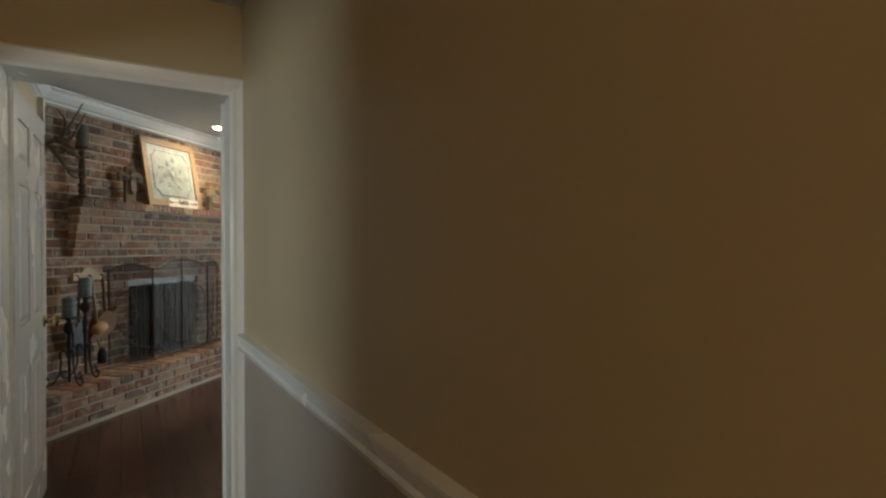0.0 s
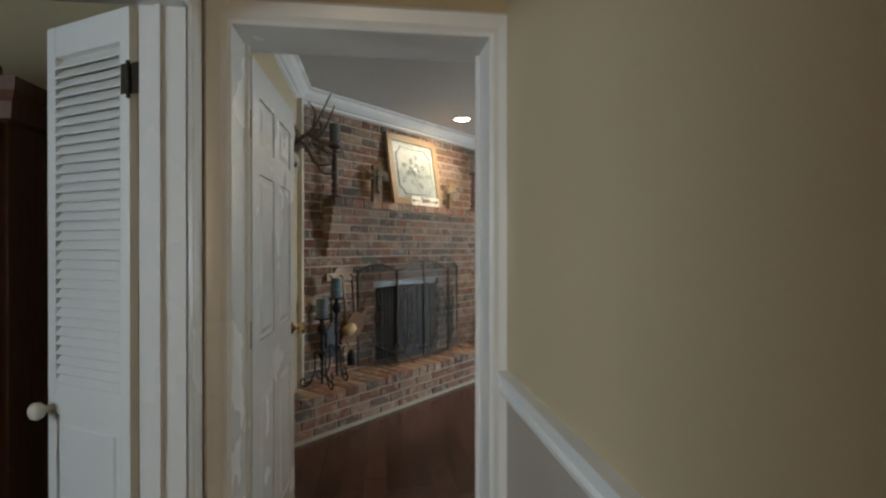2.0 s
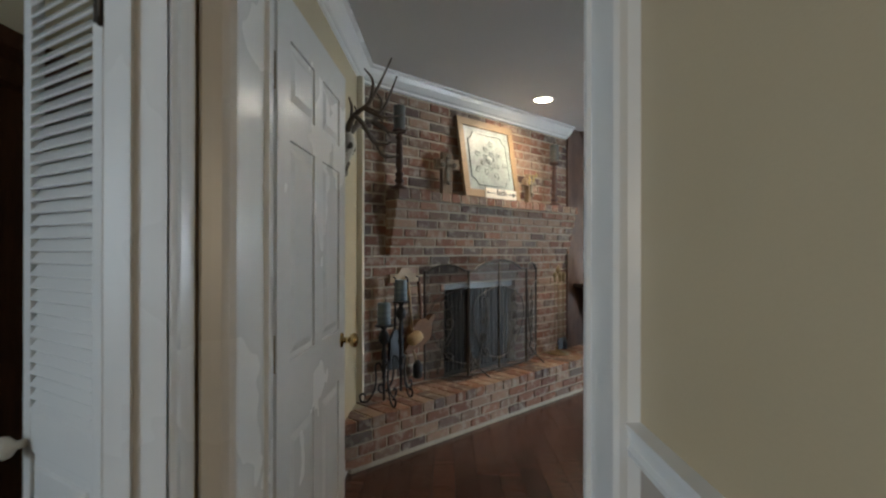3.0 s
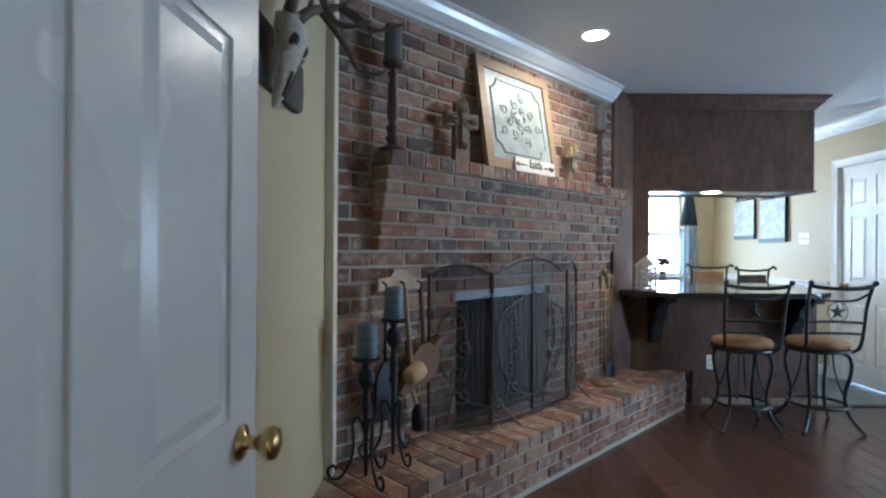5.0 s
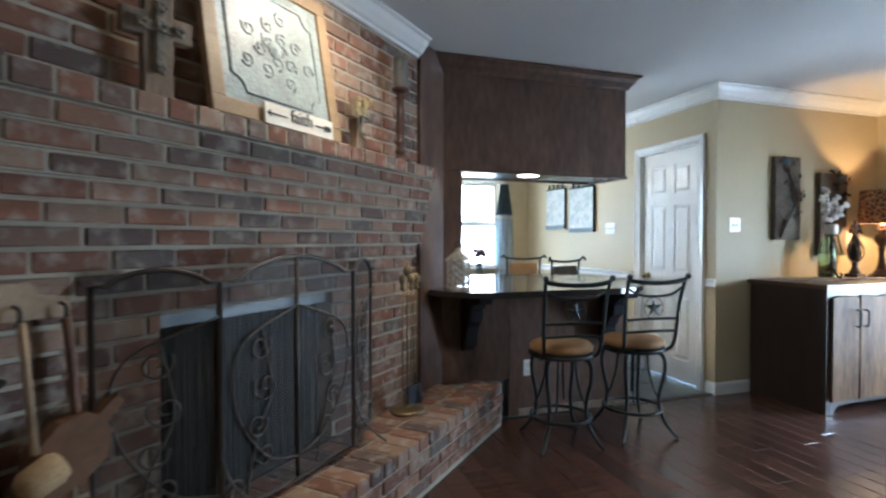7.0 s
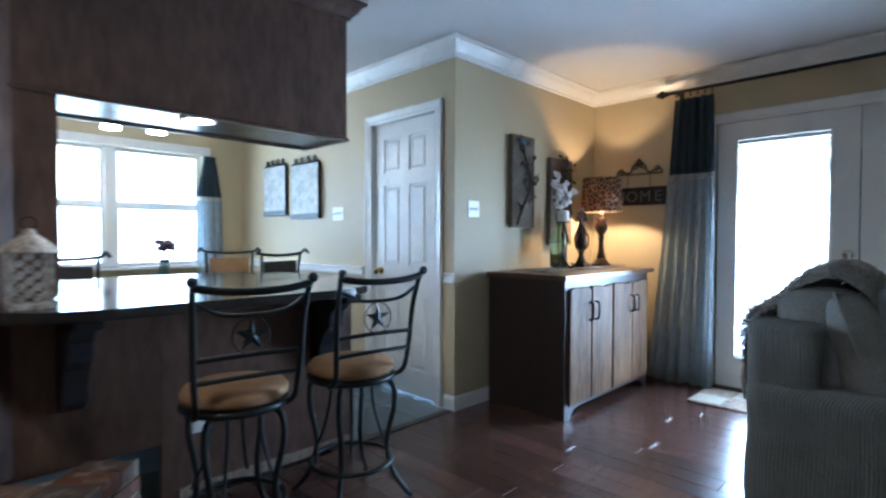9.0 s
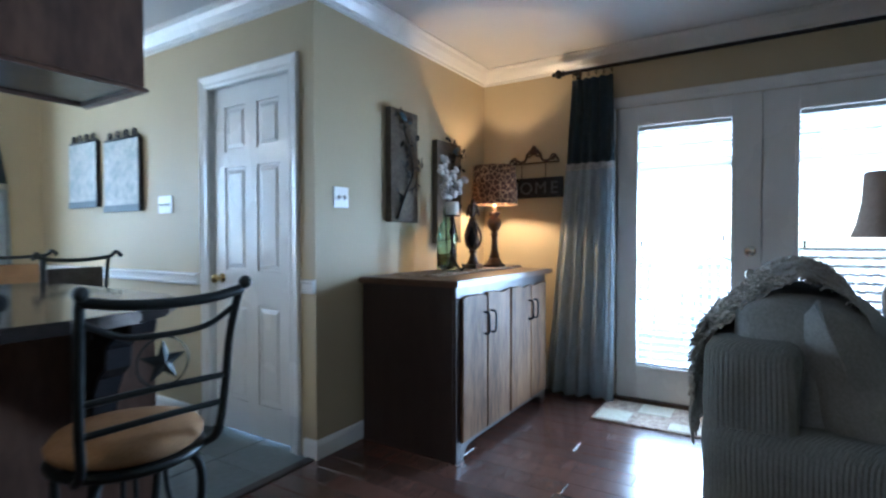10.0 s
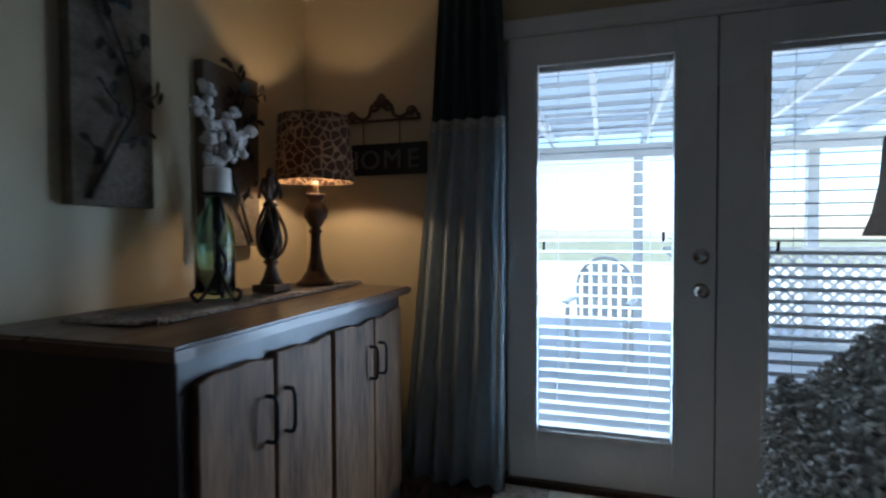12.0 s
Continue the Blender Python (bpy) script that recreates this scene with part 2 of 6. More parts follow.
def setting(name, bm, mat, label, category):
    return tagged(part(name, bm, mat), label, category, kind="structure")


def at(x=0, y=0, z=0, rz=0):
    return pose(x, y, z, 0, 0, rz)

# ---- the shell ----
HZ = 2.42            # hall ceiling
FPM = at(-0.49, 4.84, 0, 45)   # the fireplace wall: x along it, -y into the room
FPL = 2.87


def fp(u, n=0.0):
    p = FPM @ Vector((u, -n, 0))
    return p.x, p.y


# floors
setting("floor", join(block(-0.62, 5.80, 2.30, 7.0, -0.10, -0.012), block(0.60, 5.80, 1.2, 2.30, -0.10, -0.012)), FLOORBED, "dark joints under the wooden floor", "floor")
setting("floor_hall", block(-3.2, 0.62, -2.2, 2.30, -0.10, -0.0), WOODFLOOR, "dark wooden floor of the hall", "floor")
setting("floor_kitchen", block(0.4, 3.95, 7.0, 10.25, -0.10, -0.012), FLOORBED, "dark grout under the kitchen tiles", "floor")

# hall
setting("wall_hall_east", join(block(0.505, 0.60, -2.2, 2.46, 0.93, HZ)), HALLTAN, "tan painted wall above the chair rail", "wall")
setting("wall_hall_east_lower", join(block(0.5051, 0.60, -2.2, 2.46, 0.0, 0.93)), TAUPE, "taupe painted wall below the chair rail", "wall")
DX0, DX1, DH = -0.373, 0.470, 2.03
NY = 2.68            # living-room face of the hall doorway wall
setting("wall_hall_north", join(block(-0.62, DX0, 2.46, NY, 0, CZ), block(DX1, 0.60, 2.46, NY, 0, CZ), block(DX0, DX1, 2.46, NY, DH, CZ)), HALLTAN, "tan painted wall round the hall doorway", "wall")
setting("ceiling_hall", block(-3.2, 0.60, -2.2, 2.46, HZ, HZ + 0.1), CEIL, "white hall ceiling", "ceiling")
setting("wall_hall_south", block(-3.2, 0.60, -2.3, -2.2, 0, HZ), HALLTAN, "tan wall behind the hall", "wall")
setting("ceiling_side_room", block(-3.3, -0.62, 2.46, 3.4, HZ, HZ + 0.1), CEIL, "white ceiling of the side room", "ceiling")
setting("floor_side_room", block(-3.3, -0.62, 2.30, 3.4, -0.10, 0.0), WOODFLOOR, "dark wooden floor of the side room", "floor")
LY = 2.375   # far jamb of the opening to the side room
setting("wall_hall_west", join(block(-0.57, -0.45, LY, 2.46, 0, HZ), block(-0.57, -0.45, 0.92, LY, 2.03, HZ), block(-0.57, -0.45, -2.2, 0.92, 0, HZ)), HALLTAN, "tan hall wall with a cased opening", "wall")
setting("wall_side_room_north", block(-3.2, -0.62, 3.3, 3.4, 0, HZ), TAN, "tan wall of the side room", "wall")
setting("wall_side_room_west", block(-3.3, -3.2, -2.2, 3.4, 0, HZ), TAN, "tan wall of the side room", "wall")

# living room
setting("wall_west", block(-0.62, -0.495, NY, 4.9, 0, CZ), TAN, "tan painted wall with a mounted skull", "wall")
setting("wall_south", join(block(0.60, 5.95, 1.2, 1.3, 0, CZ), block(0.60, 0.70, 1.3, NY, 0, CZ)), TAN, "tan painted living-room wall", "wall")
setting("ceiling", block(-0.62, 5.95, 1.2, 10.3, CZ, CZ + 0.1), CEIL, "white textured ceiling", "ceiling")
AX, AY, EX = 3.885, 6.79, 5.79
FD0, FD1, FDH = 3.88, 5.72, 2.10
setting("wall_east", join(block(EX, EX + 0.14, FD1, AY, 0, CZ), block(EX, EX + 0.14, 1.3, FD0, 0, CZ), block(EX, EX + 0.14, FD0, FD1, FDH, CZ)), TAN, "tan painted wall round the glazed doors", "wall")
setting("wall_alcove", block(AX, EX + 0.14, AY, AY + 0.12, 0, CZ), TAN, "tan painted wall behind the sideboard", "wall")
D2A, D2B, D2H = 6.962, 7.726, 2.11
setting("wall_kitchen_east", join(block(AX, AX + 0.12, AY + 0.12, D2A, 0, CZ), block(AX, AX + 0.12, D2B, 10.2, 0, CZ), block(AX, AX + 0.12, D2A, D2B, D2H, CZ)), TAN, "tan kitchen wall with a panelled door", "wall")
WX0, WX1, WZ0, WZ1 = 1.74, 3.44, 0.90, 2.06
KY = 10.1
setting("wall_kitchen_north", join(block(0.4, WX0, KY, KY + 0.15, 0, CZ), block(WX1, AX + 0.12, KY, KY + 0.15, 0, CZ), block(WX0, WX1, KY, KY + 0.15, 0, WZ0), block(WX0, WX1, KY, KY + 0.15, WZ1, CZ)), TAN, "tan kitchen wall round the window", "wall")
setting("wall_kitchen_west", block(0.3, 0.4, 6.9, 10.2, 0, CZ), TAN, "tan kitchen wall", "wall")
FBL, FBR, FBT = 0.80, 1.70, 1.02   # firebox opening
setting("fireplace_wall", moved(join(block(-0.1, FBL, 0.007, 0.20, 0, CZ), block(FBR, FPL, 0.007, 0.20, 0, CZ), block(FBL, FBR, 0.007, 0.20, FBT, CZ), block(FBL, FBR, 0.007, 0.20, 0, 0.29)), FPM), MORTAR, "pale lime mortar of the brick fireplace wall", "wall")



CROWN = [(0, 0), (0.095, 0), (0.095, -0.012), (0.075, -0.022), (0.06, -0.05), (0.03, -0.085), (0.012, -0.095), (0.012, -0.11), (0, -0.115)]
RAIL = [(0, 0), (0.022, -0.004), (0.026, 0.012), (0.018, 0.02), (0.02, 0.045), (0.03, 0.055), (0.03, 0.066), (0, 0.07)]
BASE = [(0, 0), (0.016, 0), (0.016, 0.075), (0.011, 0.09), (0.006, 0.098), (0, 0.10)]


def moulding(name, profile, z, path, mat, label):
    return setting(name, sweep([(o, z + h) for o, h in profile], path), mat, label, "trim")


moulding("crown_moulding_west", CROWN, CZ - 0.003, [(-0.495, NY), (-0.495, 4.835), fp(2.56)], WHITE, "white crown moulding along the brick wall")
moulding("crown_moulding_east", CROWN, CZ - 0.003, [(AX, KY), (AX, AY), (EX, AY), (EX, 1.3)], WHITE, "white crown moulding under the ceiling")
moulding("crown_moulding_kitchen", CROWN, CZ - 0.003, [(0.4, KY), (AX, KY)], WHITE, "white crown moulding in the kitchen")
moulding("chair_rail_hall", RAIL, 0.862, [(0.505, 2.46), (0.505, -2.2)], WHITE, "white chair rail along the hall wall")
moulding("chair_rail_kitchen", RAIL, 0.885, [(AX, KY), (AX, D2B + 0.085)], WHITE, "white chair rail on the kitchen wall")
moulding("chair_rail_corner", RAIL, 0.885, [(AX, D2A - 0.085), (AX, AY - 0.001)], WHITE, "short white chair rail beside the panelled door")
moulding("baseboard_alcove", BASE, 0, [(AX, D2A - 0.085), (AX, AY), (EX, AY), (EX, FD1 + 0.07)], WHITE, "white baseboard along the tan walls")
moulding("baseboard_kitchen", BASE, 0, [(AX, KY), (AX, D2B + 0.085)], WHITE, "white baseboard on the kitchen wall")
moulding("baseboard_west", BASE, 0, [(-0.495, NY), (-0.495, 4.40)], WHITE, "cream baseboard along the tan wall")
setting("corner_trim", block(-0.495, -0.455, 4.72, 4.795, 0.30, CZ - 0.11, 0.006), CREAM, "cream wooden strip where plaster meets brick", "trim")
setting("brick_end_strip", moved(block(2.525, 2.545, -0.02, 0.012, 1.255, 1.64, 0.003), FPM), WHITE, "narrow white strip at the end of the corbelled brick", "trim")
setting("wood_filler", moved(block(2.55, 2.90, -0.018, 0.03, 0.29, CZ - 0.002, 0.003), FPM), WALNUT, "dark-stained board closing the corner beside the brick", "trim")


CASE = [(0, 0), (0, 0.008), (0.012, 0.014), (0.03, 0.012), (0.05, 0.018), (0.068, 0.022), (0.078, 0.016), (0.078, 0)]


def casing(name, w, h, m, mat, label, foot=0.0):
    """A mitred three-sided door frame moulding: x across, -y proud, opening from 0 to w and up to h."""
    bm = bmesh.new()
    ways = [((0, foot), (-1, 0)), ((0, h), (-1, 1)), ((w, h), (1, 1)), ((w, foot), (1, 0))]
    rings = [[bm.verts.new((p[0] + d[0] * o, -k, p[1] + d[1] * o)) for o, k in CASE] for p, d in ways]
    n = len(CASE)
    for a, b in zip(rings, rings[1:]):
        for i in range(n):
            bm.faces.new((a[i], a[(i + 1) % n], b[(i + 1) % n], b[i]))
    bm.faces.new(rings[0])
    bm.faces.new(rings[-1])
    bmesh.ops.recalc_face_normals(bm, faces=bm.faces[:])
    return setting(name, moved(bm, m), mat, label, "trim")


def jamb(name, w, h, depth, m, mat, label, t=0.02):
    bm = join(block(0, t, 0, depth, 0, h), block(w - t, w, 0, depth, 0, h), block(t, w - t, 0, depth, h - t, h),
              block(t, t + 0.012, depth - 0.06, depth - 0.045, 0, h - t), block(w - t - 0.012, w - t, depth - 0.06, depth - 0.045, 0, h - t))
    return setting(name, moved(bm, m), mat, label, "door frame")


casing("casing_hall_door", DX1 - DX0 - 0.04, DH - 0.02, at(DX0 + 0.02, 2.46), WHITE, "white moulded casing round the hall doorway")
jamb("jamb_hall_door", DX1 - DX0, DH, NY - 2.462, at(DX0, 2.461), WHITE, "white door jamb with hinges")
casing("casing_living_side", DX1 - DX0 - 0.04, DH - 0.02, at(DX1 - 0.02, NY, 0, 180), WHITE, "white moulded casing on the living-room side")
casing("casing_kitchen_door", D2B - D2A - 0.04, D2H - 0.02, at(AX, D2B - 0.02, 0, -90), WHITE, "white moulded casing round the panelled door")
jamb("jamb_kitchen_door", D2B - D2A, D2H, 0.118, at(AX + 0.001, D2B, 0, -90), WHITE, "white jamb of the panelled door")
casing("casing_side_opening", LY - 0.92 - 0.04, 2.01, at(-0.45, 0.94, 0, 90), WHITE, "white casing round the opening to the side room")
jamb("jamb_side_opening", LY - 0.92, 2.03, 0.13, at(-0.445, 0.92, 0, 90), WHITE, "white jamb of the side opening")

# ---- doors ----
def panel_door(name, m, w, h, label, knob_side=1, t=0.035, knob_z=0.93, hinges=True):
    """A six-panelled door: x from the hinge, y through the leaf."""
    d = thing(name, m, label, "door", kind="structure")
    leaf = part("door_leaf", block(0, w, 0.004, t - 0.004, 0.012, h, 0.001, 1), WHITE, d)
    a, mid = 0.105, 0.10
    cols = ((a, w / 2 - mid / 2), (w / 2 + mid / 2, w - a))
    rows = ((0.20, 0.78), (0.98, 1.60), (1.70, h - 0.12))
    # rails and stiles stand proud on both faces round the panels
    for y0, y1, f in ((-0.003, 0.004, -1), (t - 0.004, t + 0.003, 1)):
        bm = bmesh.new()
        for x0, x1 in ((0, a), (cols[0][1], cols[1][0]), (w - a, w)):
            box(bm, x0, x1, y0, y1, 0.012, h)
        zs = [0.012] + [z for r in rows for z in r] + [h]
        for i in range(0, len(zs), 2):
            for c in cols:
                box(bm, c[0], c[1], y0, y1, zs[i], zs[i + 1])
        part("rails", bm, WHITE, d)
        for c in cols:
            for r in rows:
                bm = bmesh.new()
                v = box(bm, c[0] + 0.018, c[1] - 0.018, y0, y1, r[0] + 0.018, r[1] - 0.018)
                for q in v:
                    if (q.co.y - t / 2) * f > t / 2 - 0.001:
                        q.co.x += 0.022 * (1 if q.co.x < (c[0] + c[1]) / 2 else -1)
                        q.co.z += 0.022 * (1 if q.co.z < (r[0] + r[1]) / 2 else -1)
                part("panel", bm, WHITE, d)
    for f, y in ((-1, -0.003), (1, t + 0.003)):
        k = lathe([(0.03, 0), (0.03, 0.004), (0.012, 0.008), (0.011, 0.03), (0.022, 0.038), (0.029, 0.05), (0.026, 0.062), (0.012, 0.068), (0, 0.069)], 20)
        part("knob", moved(k, pose(w - 0.065, y, knob_z, -90 * f, 0, 0)), BRASS, d, "polished brass knob")
    if hinges:
        for z in (0.22, 1.02, h - 0.24):
            part("hinge", join(block(-0.022, 0.0, t - 0.002, t + 0.004, z - 0.045, z + 0.045, 0.001, 1), block(-0.004, -0.0005, 0.0, t, z - 0.05, z + 0.05, 0.001, 1), moved(lathe([(0.006, -0.045), (0.006, 0.045)], 10), at(-0.002, t + 0.006, z))), HINGE, d, "worn metal hinge")
    return d


HINGE = material("worn_nickel", (0.42, 0.36, 0.26), 0.4, metal=0.8, vary=0.4)
panel_door("door_1", pose(DX0 + 0.024, NY + 0.014, 0, 0, 0, 88.6), 0.80, DH - 0.028, "white six-panel door standing open into the living room")
panel_door("door_2", pose(AX + 0.062, D2A + 0.022, 0, 0, 0, 90), D2B - D2A - 0.064, D2H - 0.024, "white six-panel door, closed, in the kitchen wall", hinges=False)


# ---- fireplace ----
rb = random.Random(7)
_brick_meshes = {}


def brick_bm(l, d, h, r=0.004):
    bm = block(0, l, 0, d, 0, h, r, 1)
    for v in bm.verts:
        v.co += Vector((rb.uniform(-1, 1), rb.uniform(-1, 1), rb.uniform(-1, 1))) * 0.0014
    return bm


def brick_data(l, d, h):
    k = (round(l, 3), round(d, 3), round(h, 3), rb.randrange(3))
    if k not in _brick_meshes:
        _brick_meshes[k] = mesh_of("brick", brick_bm(l, d, h), BRICK)
    return _brick_meshes[k]


def lay(parent, u, y, z, l, d, h, m=FPM):
    ob = new("brick", brick_data(l, d, h))
    ob.parent = parent
    ob.matrix_local = m @ pose(u, y + rb.uniform(-0.0025, 0.0025), z, rb.uniform(-0.3, 0.3), 0, rb.uniform(-0.4, 0.4))
    return ob


PITCH, BL, JO = 0.073, 0.203, 0.013


def wall_bricks():
    wall = bpy.data.objects["fireplace_wall"]
    rest = []
    count = 0
    row, z = 0, 0.30
    while z < CZ - 0.10:
        u = 0.0 - (row % 2) * (BL + JO) / 2
        while u < 2.55:
            a, b = max(u, 0.0), min(u + BL, 2.545)
            zz = z + PITCH / 2
            spans = [(a, b)]
            if zz < FBT:
                spans = [(a, min(b, FBL)), (max(a, FBR), b)]
            for s0, s1 in spans:
                if s1 - s0 < 0.03 or (1.26 < zz < 1.70 and s0 > 0.25):
                    continue
                if count < 300:
                    lay(wall, s0, 0.0, z + 0.0055, s1 - s0, 0.012 + 0.05, PITCH - JO)
                    count += 1
                else:
                    rest.append(moved(brick_bm(s1 - s0, 0.06, PITCH - JO), Matrix.Translation((s0, rb.uniform(-0.0025, 0.0025), z + 0.0055))))
            u += BL + JO
        row, z = row + 1, z + PITCH
    if rest:
        tagged(part("brick_courses", moved(join(*rest), FPM), BRICK, wall), kind="stuff")


def mantel():
    t = thing("brick_mantel", Matrix(), "corbelled red brick mantel with a shelf of edge-laid bricks", "mantel")
    u0, u1, top = 0.215, 2.52, 1.715
    part("mortar", moved(block(u0 + 0.012, u1 - 0.012, -0.145, 0.01, top - 0.068, top - 0.004), FPM), MORTAR, t, "pale mortar joints")
    step = 0.0655
    for i in range(6):
        z1 = top - 0.07 - i * step
        n = 0.125 - i * 0.0145
        part("mortar", moved(block(u0 + 0.006, u1 - 0.004, -(n - 0.008), 0.01, z1 - step, z1 - 0.0005), FPM), MORTAR, t)
        u = u0 - (i % 2) * (BL + JO) / 2
        while u < u1 - 0.02:
            a, b = max(u, u0), min(u + BL, u1)
            if b - a > 0.03:
                lay(t, a, -n, z1 - step + 0.005, b - a, n + 0.005 if a == u0 else 0.05, step - JO)
            u += BL + JO
    u = u0
    while u < u1 - 0.03:
        w = min(0.094, u1 - u)
        lay(t, u, -0.15, top - 0.066, w, 0.155, 0.066)
        u += 0.094 + 0.009
    return t


def hearth():
    t = thing("brick_hearth", Matrix(), "raised red brick hearth with whitish mortar", "hearth")
    n0, top, end = 0.40, 0.30, 3.02
    part("mortar", moved(prism([(-0.34, 0.012), (-0.34, -(n0 - 0.010)), (end, -(n0 - 0.010)), (2.64, 0.012)], "z", 0.0, top - 0.006), FPM), MORTAR, t, "whitewashed mortar bed")
    u = -0.40
    while u < end - 0.05:
        for y, d in ((-n0, 0.198), (-n0 + 0.207, 0.193)):
            lim = end if y < -0.3 else end - 0.2
            if -0.46 + 0.05 < u + 0.0 and u + 0.092 < lim + 0.03 and not (y > -0.3 and u < -0.17):
                lay(t, u, y, top - 0.066, 0.092, d, 0.066)
        u += 0.092 + 0.011
    for i, (z0, h) in enumerate(((0.165, 0.060), (0.094, 0.060), (0.032, 0.052))):
        u = -0.40 - (i % 2) * 0.105
        while u < end:
            b = min(u + BL, end)
            if b - u > 0.03:
                lay(t, u, -n0, z0, b - u, 0.06, h)
            u += BL + JO
    return t


def firebox():
    t = thing("firebox", FPM, "sooty dark firebox with a steel smoke strip", "firebox")
    part("back", block(FBL - 0.05, FBR + 0.05, 0.50, 0.55, 0.25, 1.1), SOOT, t)
    part("side", block(FBL - 0.06, FBL, 0.20, 0.52, 0.25, 1.1), SOOT, t)
    part("side", block(FBR, FBR + 0.06, 0.20, 0.52, 0.25, 1.1), SOOT, t)
    part("cover", block(FBL - 0.06, FBR + 0.06, 0.20, 0.52, FBT + 0.02, FBT + 0.08), SOOT, t)
    part("floor_plate", block(FBL - 0.02, FBR + 0.02, 0.0, 0.52, 0.27, 0.304), SOOT, t)
    part("smoke_strip", block(FBL, FBR, 0.035, 0.045, FBT - 0.05, FBT, 0.002), STEEL, t, "dull grey steel strip")
    for k in range(26):
        x = FBL + 0.03 + k * 0.033
        part("mesh_fold", tube([(x, 0.07 + 0.01 * math.sin(k * 1.9), 0.31), (x, 0.07 + 0.012 * math.sin(k * 1.9), FBT - 0.05)], 0.009, 6), CHAIN, t)
    return t


STEEL = material("dull_steel", (0.20, 0.21, 0.21), 0.45, metal=0.9, vary=0.3)
CHAIN = material("dark_chain_mesh", (0.04, 0.032, 0.025), 0.8, metal=0.1, vary=0.4, fine=300, bump=0.6)
MESHNET = bpy.data.materials.new("fine_wire_mesh")
MESHNET.use_nodes = True
_n, _l = MESHNET.node_tree.nodes, MESHNET.node_tree.links
_p, _t, _m = _n["Principled BSDF"], _n.new("ShaderNodeBsdfTransparent"), _n.new("ShaderNodeMixShader")
_p.inputs["Base Color"].default_value, _p.inputs["Roughness"].default_value = (0.05, 0.045, 0.04, 1), 0.6
_m.inputs[0].default_value = 0.27
_l.new(_t.outputs[0], _m.inputs[1])
_l.new(_p.outputs[0], _m.inputs[2])
_l.new(_m.outputs[0], _n["Material Output"].inputs["Surface"])


PEWTER = material("worn_brown_iron", (0.085, 0.068, 0.055), 0.5, metal=0.4, vary=0.4, fine=120, bump=0.2)


def arch_top(w, h, rise):
    """The outline of a panel's shaped top: flat shoulders, then a raised bow."""
    pts = [(0, h)]
    for k in range(17):
        a = k / 16
        pts.append((w * (0.10 + 0.80 * a), h + rise * (math.sin(math.pi * a) ** 0.7)))
    return pts + [(w, h)]


def fire_screen():
    t = thing("fire_screen", FPM, "folding black iron fire screen with scrollwork and wire mesh", "fire screen")
    pts = [(0.555, 0.035), (0.885, 0.18), (1.62, 0.185), (1.965, 0.04)]
    for i, ((ua, na), (ub, nb)) in enumerate(zip(pts, pts[1:])):
        w = math.hypot(ub - ua, nb - na)
        m = Matrix.Translation((ua, -na, 0.305)) @ Matrix.Rotation(-math.atan2(nb - na, ub - ua), 4, "Z")
        h, rise = 0.83, (0.045, 0.075, 0.045)[i]
        leaf = part("panel_frame", moved(tube([(0.006, 0, 0.02)] + [(x, 0, z) for x, z in arch_top(w, h, rise)] + [(w - 0.006, 0, 0.02)], 0.009, 8, closed=True), m), PEWTER, t)
        part("wire_mesh", moved(prism([(0.01, 0.02)] + [(w - 0.01, 0.02)] + [(x, z - 0.006) for x, z in arch_top(w, h, rise)[::-1]], "y", 0.004, 0.006), m), MESHNET, leaf, "fine dark wire mesh")
        if i == 1:
            part("centre_bar", moved(tube([(w / 2, 0, 0.02), (w / 2, 0, h + rise)], 0.008, 8), m), PEWTER, leaf)
        cells = ((0.0, w / 2), (w / 2, w)) if i == 1 else ((0.0, w),)
        for c0, c1 in cells:
            cx, s = (c0 + c1) / 2, 1 if c0 else -1
            bm = bmesh.new()
            inner = w / 2 if i == 1 else c1
            tube(smooth_path([(inner - s * -0.0, -0.004, h * 0.86), (cx + s * 0.10, -0.004, h * 0.72), (cx + s * 0.12, -0.004, h * 0.45), (cx - s * 0.02, -0.004, h * 0.20), (inner, -0.004, h * 0.13)]), 0.0045, 6, bm)
            for (dx, dz, r, a, tr) in ((0.02, 0.70, 0.055, 0.5, 1.3), (-0.03, 0.52, 0.06, 2.6, -1.4), (0.04, 0.36, 0.05, 0.2, 1.4), (-0.02, 0.22, 0.045, 3.4, -1.2)):
                r = min(r, (c1 - c0) * 0.3)
                tube(spiral(cx + s * dx * 0.6, h * dz, r, 0.010, a, tr * s, -0.004), 0.0042, 6, bm)
            tube(smooth_path([(cx - 0.08, -0.004, 0.05), (cx - 0.03, -0.004, h * 0.3), (cx + 0.04, -0.004, h * 0.5), (cx, -0.004, h * 0.78)]), 0.0042, 6, bm)
            part("scrollwork", moved(bm, m), PEWTER, leaf, "curled iron scrollwork")
    # curled feet at the front hinges
    for u, n, s in ((0.885, 0.18, 1), (1.62, 0.185, 1)):
        bm = tube(spiral(u + 0.05, 0.40, 0.05, 0.012, 3.0, -1.3, -n - 0.01), 0.005, 6)
        tube(smooth_path([(u, -n, 0.55), (u + 0.02, -n - 0.03, 0.45), (u + 0.09, -n - 0.06, 0.36), (u + 0.15, -n - 0.08, 0.306)]), 0.005, 6, bm)
        part("foot_scroll", bm, PEWTER, t)
    return t


